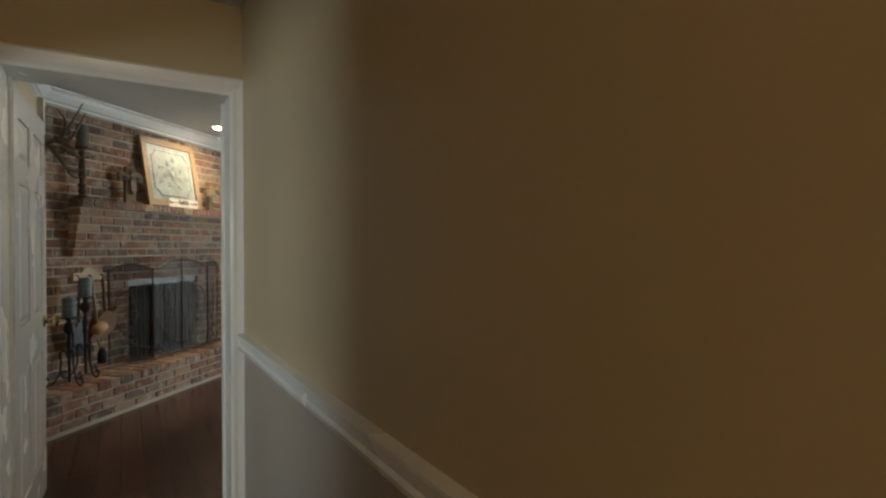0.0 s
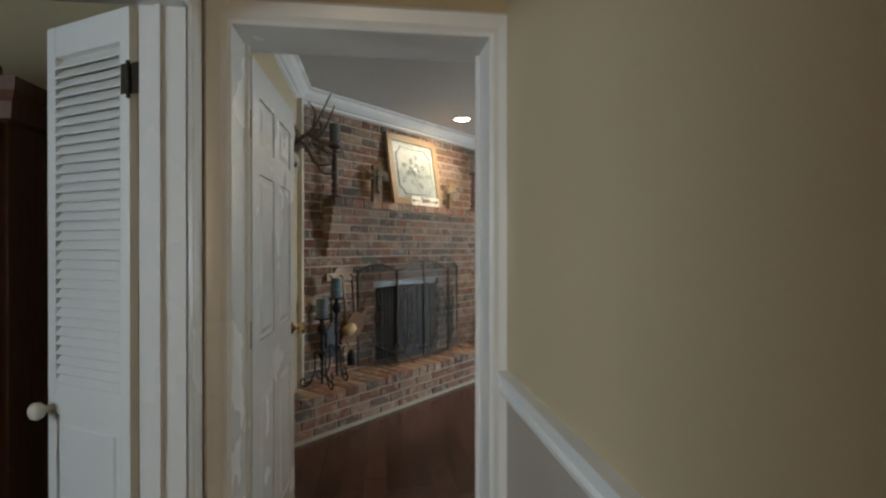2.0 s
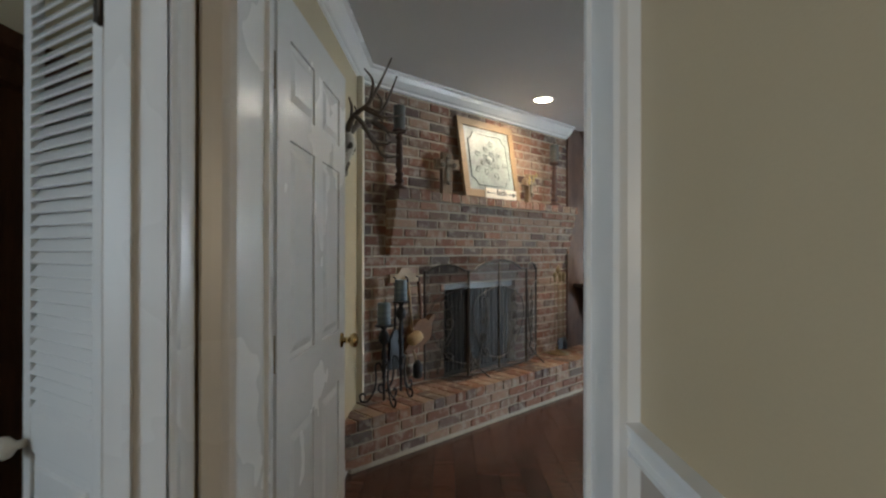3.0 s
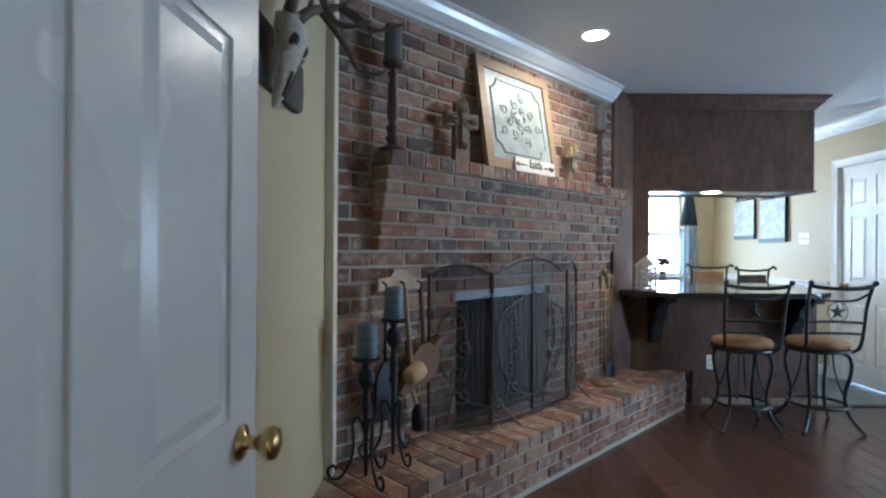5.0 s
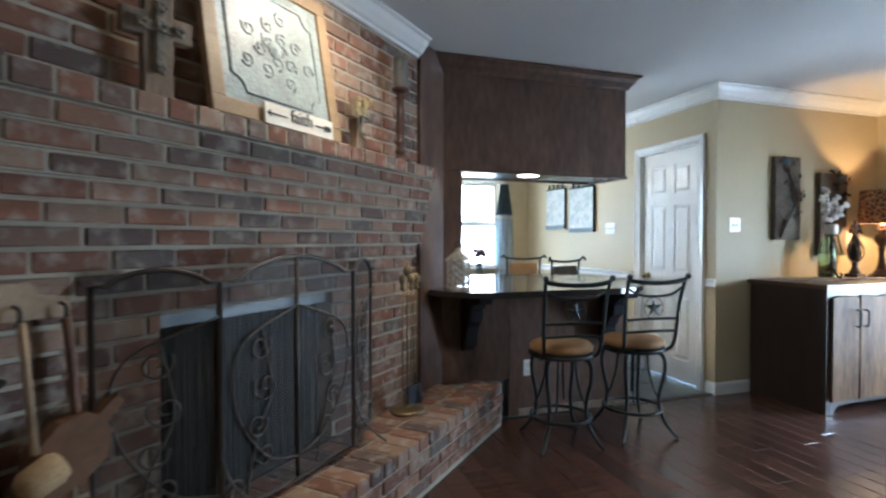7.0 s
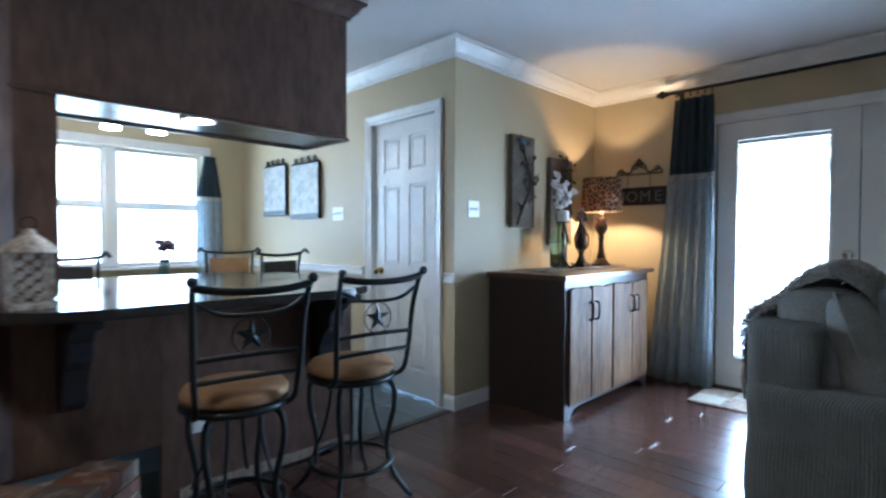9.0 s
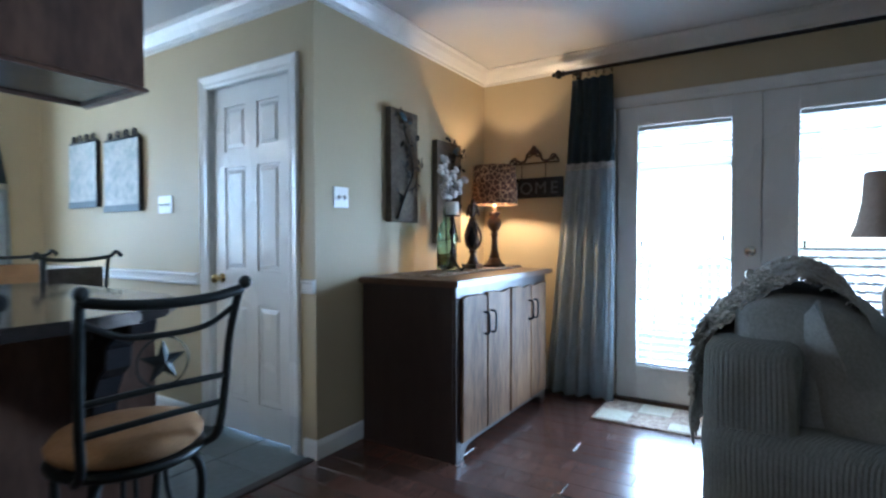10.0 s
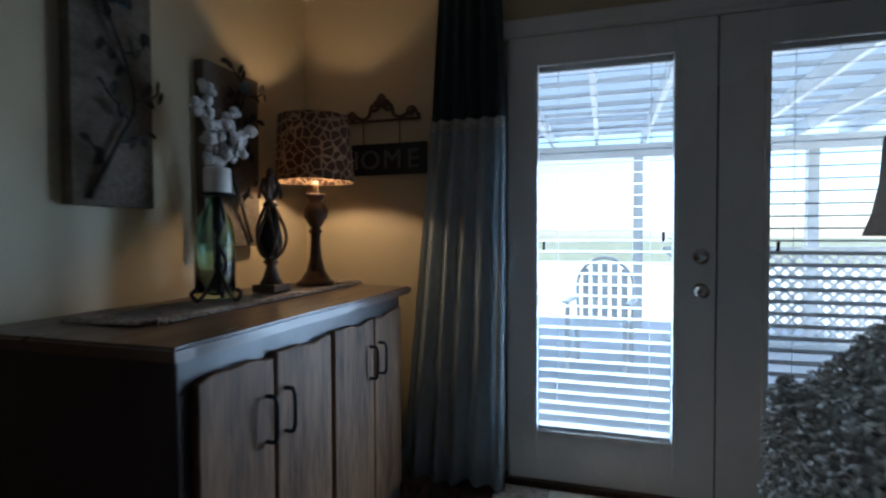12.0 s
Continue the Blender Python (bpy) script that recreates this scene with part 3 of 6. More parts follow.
def candle_stand(name, u, n, ztop, candle_r, label):
    t = thing(name, FPM @ at(u, -n, 0.303), label, "candle holder", "iron candle stands on the hearth")
    h = ztop - 0.303
    part("stem", lathe([(0.008, 0.02), (0.010, 0.16), (0.016, 0.17), (0.010, 0.18), (0.013, h - 0.30), (0.022, h - 0.27), (0.014, h - 0.25), (0.020, h - 0.20), (0.014, h - 0.15), (0.012, h - 0.13), (0.034, h - 0.10), (0.038, h - 0.075), (0.030, h - 0.05), (0.014, h - 0.03), (0.02, h - 0.02), (0.02, h - 0.006)], 16), IRON, t)
    part("drip_plate", lathe([(0.0, h - 0.008), (0.055, h - 0.006), (0.062, h + 0.004), (0.055, h + 0.002), (0, h)], 24), IRON, t)
    for k in range(3):
        a = k * 120 + 20
        bm = tube(smooth_path([(0.008, 0, 0.20), (0.03, 0, 0.26), (0.055, 0, 0.24), (0.05, 0, 0.17), (0.06, 0, 0.09), (0.10, 0, 0.02), (0.14, 0, 0.012), (0.155, 0, 0.045), (0.135, 0, 0.065), (0.118, 0, 0.05)]), 0.0062, 8)
        part("foot", moved(bm, at(0, 0, 0, a)), IRON, t, "curled iron foot")
    return t


BLUEWAX = material("blue_grey_candle_wax", (0.055, 0.085, 0.115), 0.5, vary=0.6, scale=30, fine=12, stretch=(0.3, 0.3, 3), second=(0.15, 0.19, 0.21), bump=0.3)
GREYWAX = material("dark_grey_candle_wax", (0.13, 0.13, 0.12), 0.55, vary=0.4, scale=20, bump=0.3)


def candle(name, m, r, h, mat, label, group=""):
    t = thing(name, m, label, "candle", group)
    part("wax", lathe([(0, 0), (r * 0.97, 0), (r, 0.006), (r * 1.01, h * 0.5), (r, h - 0.006), (r * 0.93, h), (r * 0.8, h - 0.004), (r * 0.4, h - 0.010), (0, h - 0.010)], 24), mat, t)
    part("wick", tube([(0, 0, h - 0.012), (0.002, 0, h + 0.008)], 0.0015, 6), SOOT, t, "black burnt wick")
    return t


candle_stand("candle_stand", 0.02, 0.235, 0.805, 0.042, "low black iron candle stand with curled feet")
candle("pillar_candle", FPM @ at(0.02, -0.235, 0.812), 0.043, 0.14, BLUEWAX, "blue-grey marbled pillar candle on an iron stand", "blue pillar candles")
candle_stand("candle_stand", 0.245, 0.135, 0.935, 0.042, "taller black iron candle stand with curled feet")
candle("pillar_candle", FPM @ at(0.245, -0.135, 0.942), 0.043, 0.145, BLUEWAX, "blue-grey marbled pillar candle on the taller stand", "blue pillar candles")

TURNED = material("dark_turned_wood", (0.045, 0.028, 0.022), 0.35, vary=0.4, scale=6, fine=40, bump=0.1, second=(0.09, 0.035, 0.022))


def candlestick(u, label):
    t = thing("candlestick", FPM @ at(u, -0.085, 1.717), label, "candlestick", "tall candlesticks on the mantel")
    part("base", lathe([(0, 0), (0.062, 0), (0.065, 0.01), (0.05, 0.02), (0.03, 0.028), (0.024, 0.04)], 24), TURNED, t)
    part("shaft", lathe([(0.022, 0.038), (0.036, 0.06), (0.022, 0.075), (0.030, 0.10), (0.034, 0.112), (0.018, 0.125), (0.027, 0.16), (0.023, 0.30), (0.017, 0.345), (0.03, 0.36), (0.018, 0.375), (0.022, 0.385)], 20), TURNED, t)
    part("cup", lathe([(0.02, 0.382), (0.045, 0.395), (0.052, 0.408), (0.048, 0.42), (0.0, 0.42)], 24), TURNED, t)
    return t


for u in (0.27, 2.20):
    candlestick(u, "tall dark turned candlestick on the brick mantel")
    candle("mantel_candle", FPM @ at(u, -0.085, 2.138), 0.041, 0.165, GREYWAX, "dark grey pillar candle on a tall candlestick", "grey mantel candles")

OLDWOOD = material("weathered_wood", (0.30, 0.22, 0.15), 0.8, vary=0.5, scale=8, fine=40, bump=0.5, stretch=(4, 4, 1))
RESIN = material("antiqued_resin", (0.34, 0.29, 0.22), 0.7, vary=0.6, scale=25, fine=120, bump=0.5, second=(0.10, 0.08, 0.06))


def mantel_cross(u, rz, s, label, flower=False):
    t = thing("cross", FPM @ at(u, -0.075, 1.717, rz), label, "cross")
    part("upright", block(-0.045 * s, 0.045 * s, -0.022, 0.022, 0, 0.32 * s, 0.006), OLDWOOD, t)
    part("arm", block(-0.105 * s, 0.105 * s, -0.0215, 0.0215, 0.19 * s, 0.265 * s, 0.006), OLDWOOD, t)
    orn = join(block(-0.014, 0.014, -0.036, -0.022, 0.10 * s, 0.28 * s, 0.004), block(-0.05, 0.05, -0.036, -0.022, 0.205 * s, 0.235 * s, 0.004))
    part("inner_cross", orn, RESIN, t, "small ornate raised cross")
    rr = random.Random(int(u * 100))
    for x, z in ((0, 0.285), (-0.055, 0.22), (0.055, 0.22), (0, 0.09), (0, 0.22)):
        bm = bmesh.new()
        for k in range(5):
            a = k * 72
            r = bmesh.ops.create_icosphere(bm, subdivisions=1, radius=0.011)
            bmesh.ops.translate(bm, verts=r["verts"], vec=(x * s + 0.012 * math.cos(radians(a)), -0.04, z * s + 0.012 * math.sin(radians(a))))
        part("rosette", bm, RESIN, t)
    if flower:
        for k in range(9):
            bm = bmesh.new()
            r = bmesh.ops.create_icosphere(bm, subdivisions=1, radius=rr.uniform(0.014, 0.024))
            bmesh.ops.scale(bm, verts=r["verts"], vec=(1, 0.5, 1))
            bmesh.ops.translate(bm, verts=r["verts"], vec=(rr.uniform(-0.08, 0.08), -0.045, rr.uniform(0.17, 0.28)))
            part("petal", bm, PETAL, t, "faded yellow petal")
    return t


PETAL = material("faded_yellow_cloth", (0.42, 0.33, 0.14), 0.8, vary=0.5, scale=30)
mantel_cross(0.74, -12, 1.0, "weathered wooden cross with a small ornate cross on it")
mantel_cross(1.80, 8, 0.82, "weathered cross with faded flowers on the mantel", True)

FRAMEWOOD = material("light_oak_frame", (0.36, 0.24, 0.13), 0.5, vary=0.4, scale=6, fine=50, bump=0.2, stretch=(1, 1, 5))
TIN = material("pale_pressed_tin", (0.38, 0.43, 0.42), 0.4, vary=0.6, scale=9, fine=70, bump=0.6, second=(0.20, 0.22, 0.20))
SIGNWHITE = material("sign_white", (0.78, 0.72, 0.62), 0.6, vary=0.1)
INK = material("black_ink", (0.02, 0.02, 0.02), 0.6)


def tin_panel():
    t = thing("framed_tin_panel", FPM @ pose(0.905, -0.135, 1.72, -9.5, 0, 0), "pale pressed-tin panel in a light oak frame, leaning on the brick", "picture")
    W, Hh = 0.70, 0.655
    for a, b, c, d in ((0, W, Hh - 0.062, Hh), (0, W, 0, 0.062), (0, 0.062, 0.062, Hh - 0.062), (W - 0.062, W, 0.062, Hh - 0.062)):
        part("frame_side", block(a, b, 0, 0.03, c, d, 0.004), FRAMEWOOD, t)
    panel = part("tin_sheet", block(0.058, W - 0.058, 0.012, 0.018, 0.058, Hh - 0.058), TIN, t, "embossed pale green-white tin")
    cx, cz = W / 2, Hh / 2
    a, b, c = 0.24, 0.22, 0.06
    edge = []
    for sx, sz in ((1, 1), (-1, 1), (-1, -1), (1, -1)):
        arc = [(cx + sx * (a - c * math.cos(q)), cz + sz * (b - c * math.sin(q))) for q in (0, 0.4, 0.8, 1.2, 1.57)]
        edge += arc[::-1] if sx * sz > 0 else arc
    part("embossed_border", tube([(x, 0.011, z) for x, z in edge], 0.006, 6, closed=True), TIN, panel)
    for k in range(14):
        q = k * 2.4
        r = 0.035 + 0.012 * k
        part("embossed_scroll", tube(spiral(cx + r * math.cos(q), cz + r * 0.9 * math.sin(q), 0.034, 0.008, q, 1.2, 0.011, 12), 0.0042, 6), TIN, panel)
    part("embossed_boss", moved(lathe([(0.04, 0), (0.034, 0.006), (0.015, 0.006), (0.01, 0.012), (0, 0.013)], 16), pose(cx, 0.013, cz, 90)), TIN, panel)
    return t


def text_bm(words, size, depth=0.002, spacing=1.0):
    c = bpy.data.curves.new("letters", "FONT")
    c.body, c.size, c.extrude, c.align_x, c.space_character = words, size, depth, "CENTER", spacing
    o = bpy.data.objects.new("letters", c)
    scene.collection.objects.link(o)
    bpy.context.view_layer.update()
    me = bpy.data.meshes.new_from_object(o.evaluated_get(bpy.context.evaluated_depsgraph_get()))
    bpy.data.objects.remove(o)
    bm = bmesh.new()
    bm.from_mesh(me)
    bpy.data.meshes.remove(me)
    return bm


def faith_sign():
    t = thing("word_sign", FPM @ pose(1.325, -0.145, 1.717, -4, 0, 0), "small white sign lettered faith between two arrows", "sign")
    part("board", block(-0.20, 0.20, -0.004, 0.004, 0, 0.082, 0.001, 1), SIGNWHITE, t)
    part("lettering", moved(text_bm("faith", 0.075), pose(0, -0.005, 0.028, 90)), INK, t, "black lettering")
    for s in (-1, 1):
        bm = tube([(s * 0.085, -0.005, 0.042), (s * 0.185, -0.005, 0.042)], 0.003, 6)
        for k in ((0, 1, 2) if s > 0 else (0,)):
            x = s * (0.185 - k * 0.014)
            tube([(x - s * 0.016 * (1 if s < 0 else 1), -0.005, 0.054), (x, -0.005, 0.042), (x - s * 0.016, -0.005, 0.030)], 0.003, 6, bm)
        part("arrow", bm, INK, t, "black painted arrow")
    return t


def bellows_rack():
    t = thing("fireside_rack", FPM @ at(0.375, -0.002, 0), "wooden wall rack with fireside tools hung on the brick", "tool rack")
    part("backboard", prism([(-0.135, 1.06), (0.135, 1.06), (0.135, 1.115), (0.06, 1.125), (0.035, 1.16), (-0.035, 1.16), (-0.06, 1.125), (-0.135, 1.115)], "y", -0.022, 0), PALEWOOD, t, "pale shaped wooden board")
    for x in (-0.11, 0.0, 0.11):
        part("hook", tube(smooth_path([(x, -0.022, 1.10), (x, -0.05, 1.09), (x, -0.05, 1.06), (x, -0.03, 1.05)]), 0.005, 6), IRON, t)
    b = part("bellows", moved(prism([(-0.02, -0.15), (0.02, -0.15), (0.035, -0.08), (0.085, 0.0), (0.09, 0.08), (0.05, 0.14), (0.02, 0.15), (0.015, 0.22), (-0.015, 0.22), (-0.02, 0.15), (-0.05, 0.14), (-0.09, 0.08), (-0.085, 0.0), (-0.035, -0.08)], "y", -0.085, -0.03), pose(0.075, 0, 0.66, 0, 48, 0)), BROWNWOOD, t, "brown wooden bellows hung at a slant")
    part("bellows_leather", moved(prism([(0.03, -0.08), (0.08, 0.0), (0.085, 0.08), (0.045, 0.135), (-0.045, 0.135), (-0.085, 0.08), (-0.08, 0.0), (-0.03, -0.08)], "y", -0.03, -0.012), pose(0.075, 0, 0.66, 0, 48, 0)), LEATHER, b, "brown leather bag")
    part("strap", tube(smooth_path([(0.11, -0.05, 1.06), (0.125, -0.05, 0.9), (0.13, -0.055, 0.77)]), 0.012, 8), LEATHER, t, "brown leather strap")
    part("shovel_handle", tube([(-0.11, -0.05, 1.06), (-0.115, -0.05, 0.72)], 0.008, 8), IRON, t)
    part("shovel_blade", prism([(-0.19, 0.46), (-0.06, 0.46), (-0.055, 0.66), (-0.10, 0.73), (-0.14, 0.73), (-0.185, 0.66)], "y", -0.075, -0.06), IRON, t, "dull grey shovel blade")
    part("duster_handle", tube([(0.0, -0.06, 1.06), (0.012, -0.09, 0.72)], 0.010, 8), PALEWOOD, t)
    part("duster", moved(lathe([(0, -0.055), (0.032, -0.052), (0.043, -0.035), (0.045, 0.03), (0.036, 0.05), (0.012, 0.055)], 18), pose(0.015, -0.115, 0.665, 0, 68, 0)), PALEFLUFF, t, "pale tan wool duster head")
    part("brush_handle", tube([(0.04, -0.05, 0.62), (0.085, -0.05, 0.48)], 0.011, 8), PALEWOOD, t)
    part("brush", lathe([(0.028, 0.36), (0.038, 0.37), (0.036, 0.45), (0.014, 0.49)], 14, (0.09, -0.06)), IRON, t, "dark bristle brush")
    return t


PALEFLUFF = material("pale_tan_wool", (0.52, 0.36, 0.19), 0.95, vary=0.4, scale=40, fine=180, bump=0.6)
BROWNWOOD = material("brown_varnished_wood", (0.17, 0.08, 0.035), 0.75, vary=0.4, scale=8, fine=40)
PALEWOOD = material("pale_worn_wood", (0.42, 0.29, 0.17), 0.55, vary=0.4, scale=8, fine=50, bump=0.2)
LEATHER = material("brown_leather", (0.14, 0.06, 0.03), 0.5, vary=0.4, scale=15, bump=0.3)


AGEDBRASS = material("aged_brass", (0.30, 0.22, 0.12), 0.38, metal=0.8, vary=0.4)


def fire_tools():
    t = thing("fireplace_tool_set", FPM @ at(2.20, -0.13, 0.303), "aged brass fireplace tool set standing on the hearth", "tool set")
    part("base", lathe([(0, 0), (0.10, 0), (0.105, 0.012), (0.085, 0.02), (0.03, 0.028), (0.02, 0.05), (0.03, 0.065), (0.012, 0.08)], 24), AGEDBRASS, t, "round brass base")
    part("stem", tube([(0, 0, 0.07), (0, 0, 0.77)], 0.006, 10), AGEDBRASS, t)
    part("rack", tube([(-0.075, 0, 0.66), (0.075, 0, 0.66)], 0.006, 8), AGEDBRASS, t)
    part("finial", lathe([(0.008, 0.76), (0.022, 0.78), (0.026, 0.80), (0.018, 0.82), (0.007, 0.83), (0.010, 0.845), (0, 0.85)], 16), AGEDBRASS, t)
    for k, (x, y) in enumerate(((-0.07, -0.01), (-0.03, -0.04), (0.035, -0.04), (0.07, 0.0))):
        r = part("tool_rod", tube([(x, y, 0.14), (x, y, 0.70)], 0.0045, 8), AGEDBRASS, t)
        part("tool_grip", lathe([(0.007, 0.69), (0.016, 0.705), (0.009, 0.72), (0.02, 0.745), (0.02, 0.765), (0.009, 0.78), (0, 0.785)], 12, (x, y)), AGEDBRASS, r)
        if k == 1:
            part("shovel", prism([(x - 0.045, 0.06), (x + 0.045, 0.06), (x + 0.05, 0.16), (x - 0.05, 0.16)], "y", y - 0.012, y - 0.004), IRON, t, "black shovel blade")
        if k == 2:
            part("brush", lathe([(0.03, 0.05), (0.034, 0.11), (0.016, 0.16)], 12, (x, y)), IRON, t, "dark brush")
    return t


def skull_mount():
    t = thing("deer_skull_mount", at(-0.495, 3.95, 1.79), "bleached deer skull with antlers on a dark weathered plaque", "wall mount")
    bm = prism([(-0.36, -0.085), (0.31, -0.085), (0.345, -0.07), (0.355, 0.0), (0.345, 0.075), (0.25, 0.09), (-0.36, 0.09)], "x", 0.0, 0.026)
    bmesh.ops.bevel(bm, geom=bm.edges[:], offset=0.004, segments=1, affect="EDGES")
    part("plaque", bm, DARKOLD, t, "dark weathered wooden plaque")
    # rings down the skull: height, half width, half depth, distance from the wall
    rings = ((0.105, 0.018, 0.016, 0.075), (0.095, 0.040, 0.034, 0.075), (0.065, 0.050, 0.046, 0.082), (0.03, 0.054, 0.046, 0.085), (0.0, 0.050, 0.040, 0.080), (-0.03, 0.038, 0.034, 0.074), (-0.065, 0.030, 0.028, 0.068), (-0.10, 0.024, 0.022, 0.060), (-0.125, 0.020, 0.015, 0.052), (-0.150, 0.008, 0.007, 0.044))
    bm = bmesh.new()
    loops = []
    for z, w, d, o in rings:
        loops.append([])
        for k in range(20):
            a = 2 * math.pi * k / 20
            c, q = math.cos(a), math.sin(a)
            brow = 1 + 0.18 * max(0.0, 1 - abs(z - 0.035) / 0.03) * abs(q) * (1 if c > -0.2 else 0)
            loops[-1].append(bm.verts.new((o + d * c * (0.9 + 0.1 * c), w * q * brow, z + 0.004 * noise.noise((c * 3, q * 3, z * 30)))))
    for a, b in zip(loops, loops[1:]):
        for k in range(20):
            f = bm.faces.new((a[k], a[(k + 1) % 20], b[(k + 1) % 20], b[k]))
            f.smooth = True
    bm.faces.new(loops[0])
    bm.faces.new(loops[-1])
    bmesh.ops.recalc_face_normals(bm, faces=bm.faces[:])
    skull = part("skull", bm, BONE, t, "bleached bone skull")
    for s in (-1, 1):
        # dark solids on the bone: the shade of sockets and nose is their colour
        e = bmesh.new()
        bmesh.ops.create_icosphere(e, subdivisions=2, radius=0.019)
        part("eye_socket", moved(moved(e, Matrix.Diagonal((0.9, 0.5, 1.0, 1))), Matrix.Translation((0.108, s * 0.043, 0.02))), SOCKET_SHADE, skull)
        cheek = tube(smooth_path([(0.112, s * 0.046, 0.0), (0.098, s * 0.055, -0.008), (0.072, s * 0.050, -0.012)]), 0.007, 8)
        part("cheekbone", cheek, BONE, skull)
        part("nasal_slit", tube(smooth_path([(0.097, s * 0.012, -0.055), (0.084, s * 0.010, -0.09), (0.070, s * 0.006, -0.12)]), 0.0065, 6), SOCKET_SHADE, skull)
        part("pedicle", tube([(0.085, s * 0.026, 0.085), (0.098, s * 0.034, 0.112)], 0.016, 10), BONE, skull)
        # the far antler reaches into the room, the near one rises
        beam = smooth_path([(0.095, s * 0.032, 0.10), (0.125, s * 0.07, 0.145), (0.165, s * 0.11, 0.17), (0.215, s * 0.14, 0.20), (0.265, s * 0.15, 0.28), (0.325, s * 0.13, 0.42)])
        part("antler", tube(beam, 0.0175, 10, taper=0.004), ANTLER, t, "brown-grey antler")
        lower = smooth_path([beam[9], (0.20, s * 0.155, 0.09), (0.245, s * 0.17, 0.01), (0.30, s * 0.17, 0.0), (0.33, s * 0.165, 0.012)])
        part("antler_branch", tube(lower, 0.012, 8, taper=0.004), ANTLER, t)
        for a, mid, tip in ((beam[15], (0.29, s * 0.16, 0.13), (0.385, s * 0.15, 0.145)), (beam[16], (0.255, s * 0.15, 0.155), (0.29, s * 0.17, 0.10)), (beam[5], (0.125, s * 0.08, 0.20), (0.11, s * 0.075, 0.25)), (beam[20], (0.24, s * 0.165, 0.30), (0.20, s * 0.16, 0.36))):
            part("tine", tube(smooth_path([a, mid, tip]), 0.0105, 8, taper=0.003), ANTLER, t)
    return t


SOCKET_SHADE = material("bone_hollow_shade", (0.16, 0.13, 0.10), 0.9, vary=0.4, scale=20)
BONE = material("bleached_bone", (0.66, 0.60, 0.50), 0.7, vary=0.3, scale=20, bump=0.3)
ANTLER = material("antler", (0.17, 0.13, 0.10), 0.6, vary=0.5, scale=20, bump=0.3)
DARKOLD = material("dark_weathered_wood", (0.10, 0.085, 0.07), 0.75, vary=0.5, scale=6, fine=40, bump=0.5, stretch=(4, 1, 4))
mantel()
hearth()
firebox()
fire_screen()
tin_panel()
faith_sign()
bellows_rack()
fire_tools()
skull_mount()
wall_bricks()

# ---- hood and bar ----
HB, HX0, HX1, HY0, HY1 = 1.756, 1.50, 3.05, 6.86, 7.36


def wooden_hood():
    t = thing("wooden_soffit", Matrix(), "dark-stained wooden hood hanging over the bar from the ceiling", "soffit")
    part("front_panel", block(HX0, HX1, HY0, HY0 + 0.02, HB, CZ - 0.002, 0.002), WALNUT, t)
    part("end_panel", block(HX1 - 0.02, HX1 - 0.001, HY0 + 0.021, HY1, HB, CZ - 0.002, 0.002), WALNUT, t)
    part("back_panel", block(HX0, HX1 - 0.021, HY1 - 0.02, HY1, HB, CZ - 0.002, 0.002), WALNUT, t)
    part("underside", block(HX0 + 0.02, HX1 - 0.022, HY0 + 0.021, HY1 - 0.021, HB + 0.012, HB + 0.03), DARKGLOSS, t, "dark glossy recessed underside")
    part("lower_bead", sweep([(0, HB - 0.006), (0.010, HB - 0.006), (0.012, HB + 0.004), (0.004, HB + 0.012), (0, HB + 0.014)], [(HX0 + 0.02, HY0), (HX1, HY0), (HX1, HY1)]), WALNUT, t)
    prof = [(o, CZ - 0.004 + h) for o, h in ((0, 0), (0.085, 0), (0.085, -0.015), (0.06, -0.03), (0.05, -0.055), (0.02, -0.085), (0.014, -0.10), (0, -0.105))]
    part("crown", sweep(prof, [(HX0 - 0.06, HY0), (HX1, HY0), (HX1, HY1)]), WALNUT, t, "dark-stained crown moulding")
    part("post", block(HX0 + 0.02, 1.695, HY0 + 0.001, HY1, 0.955, HB + 0.03, 0.003), WALNUT, t, "dark-stained post between bar and hood")
    return t


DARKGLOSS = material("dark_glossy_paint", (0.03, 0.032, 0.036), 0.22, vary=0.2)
wooden_hood()


def can_light(name, x, y, z, r, power, label):
    t = thing(name, at(x, y, z), label, "ceiling light")
    part("trim_ring", lathe([(r * 0.78, 0.0), (r, -0.002), (r * 1.02, -0.008), (r * 0.98, -0.014), (r * 0.80, -0.012), (r * 0.76, -0.002)], 32, cap=False), WHITE, t)
    part("lens", lathe([(0, -0.006), (r * 0.76, -0.005), (r * 0.76, -0.002), (0, -0.002)], 32), glowing(name + "_lens", (1.0, 0.86, 0.66), power), t, "glowing warm lens")
    return t


can_light("recessed_light", 0.885, 5.62, CZ - 0.001, 0.085, 14, "round recessed ceiling light, switched on")
can_light("under_hood_light", 2.27, 6.98, HB + 0.011, 0.085, 14, "round recessed light in the hood's underside, switched on")

BY0 = 6.845
BARZ = 0.95


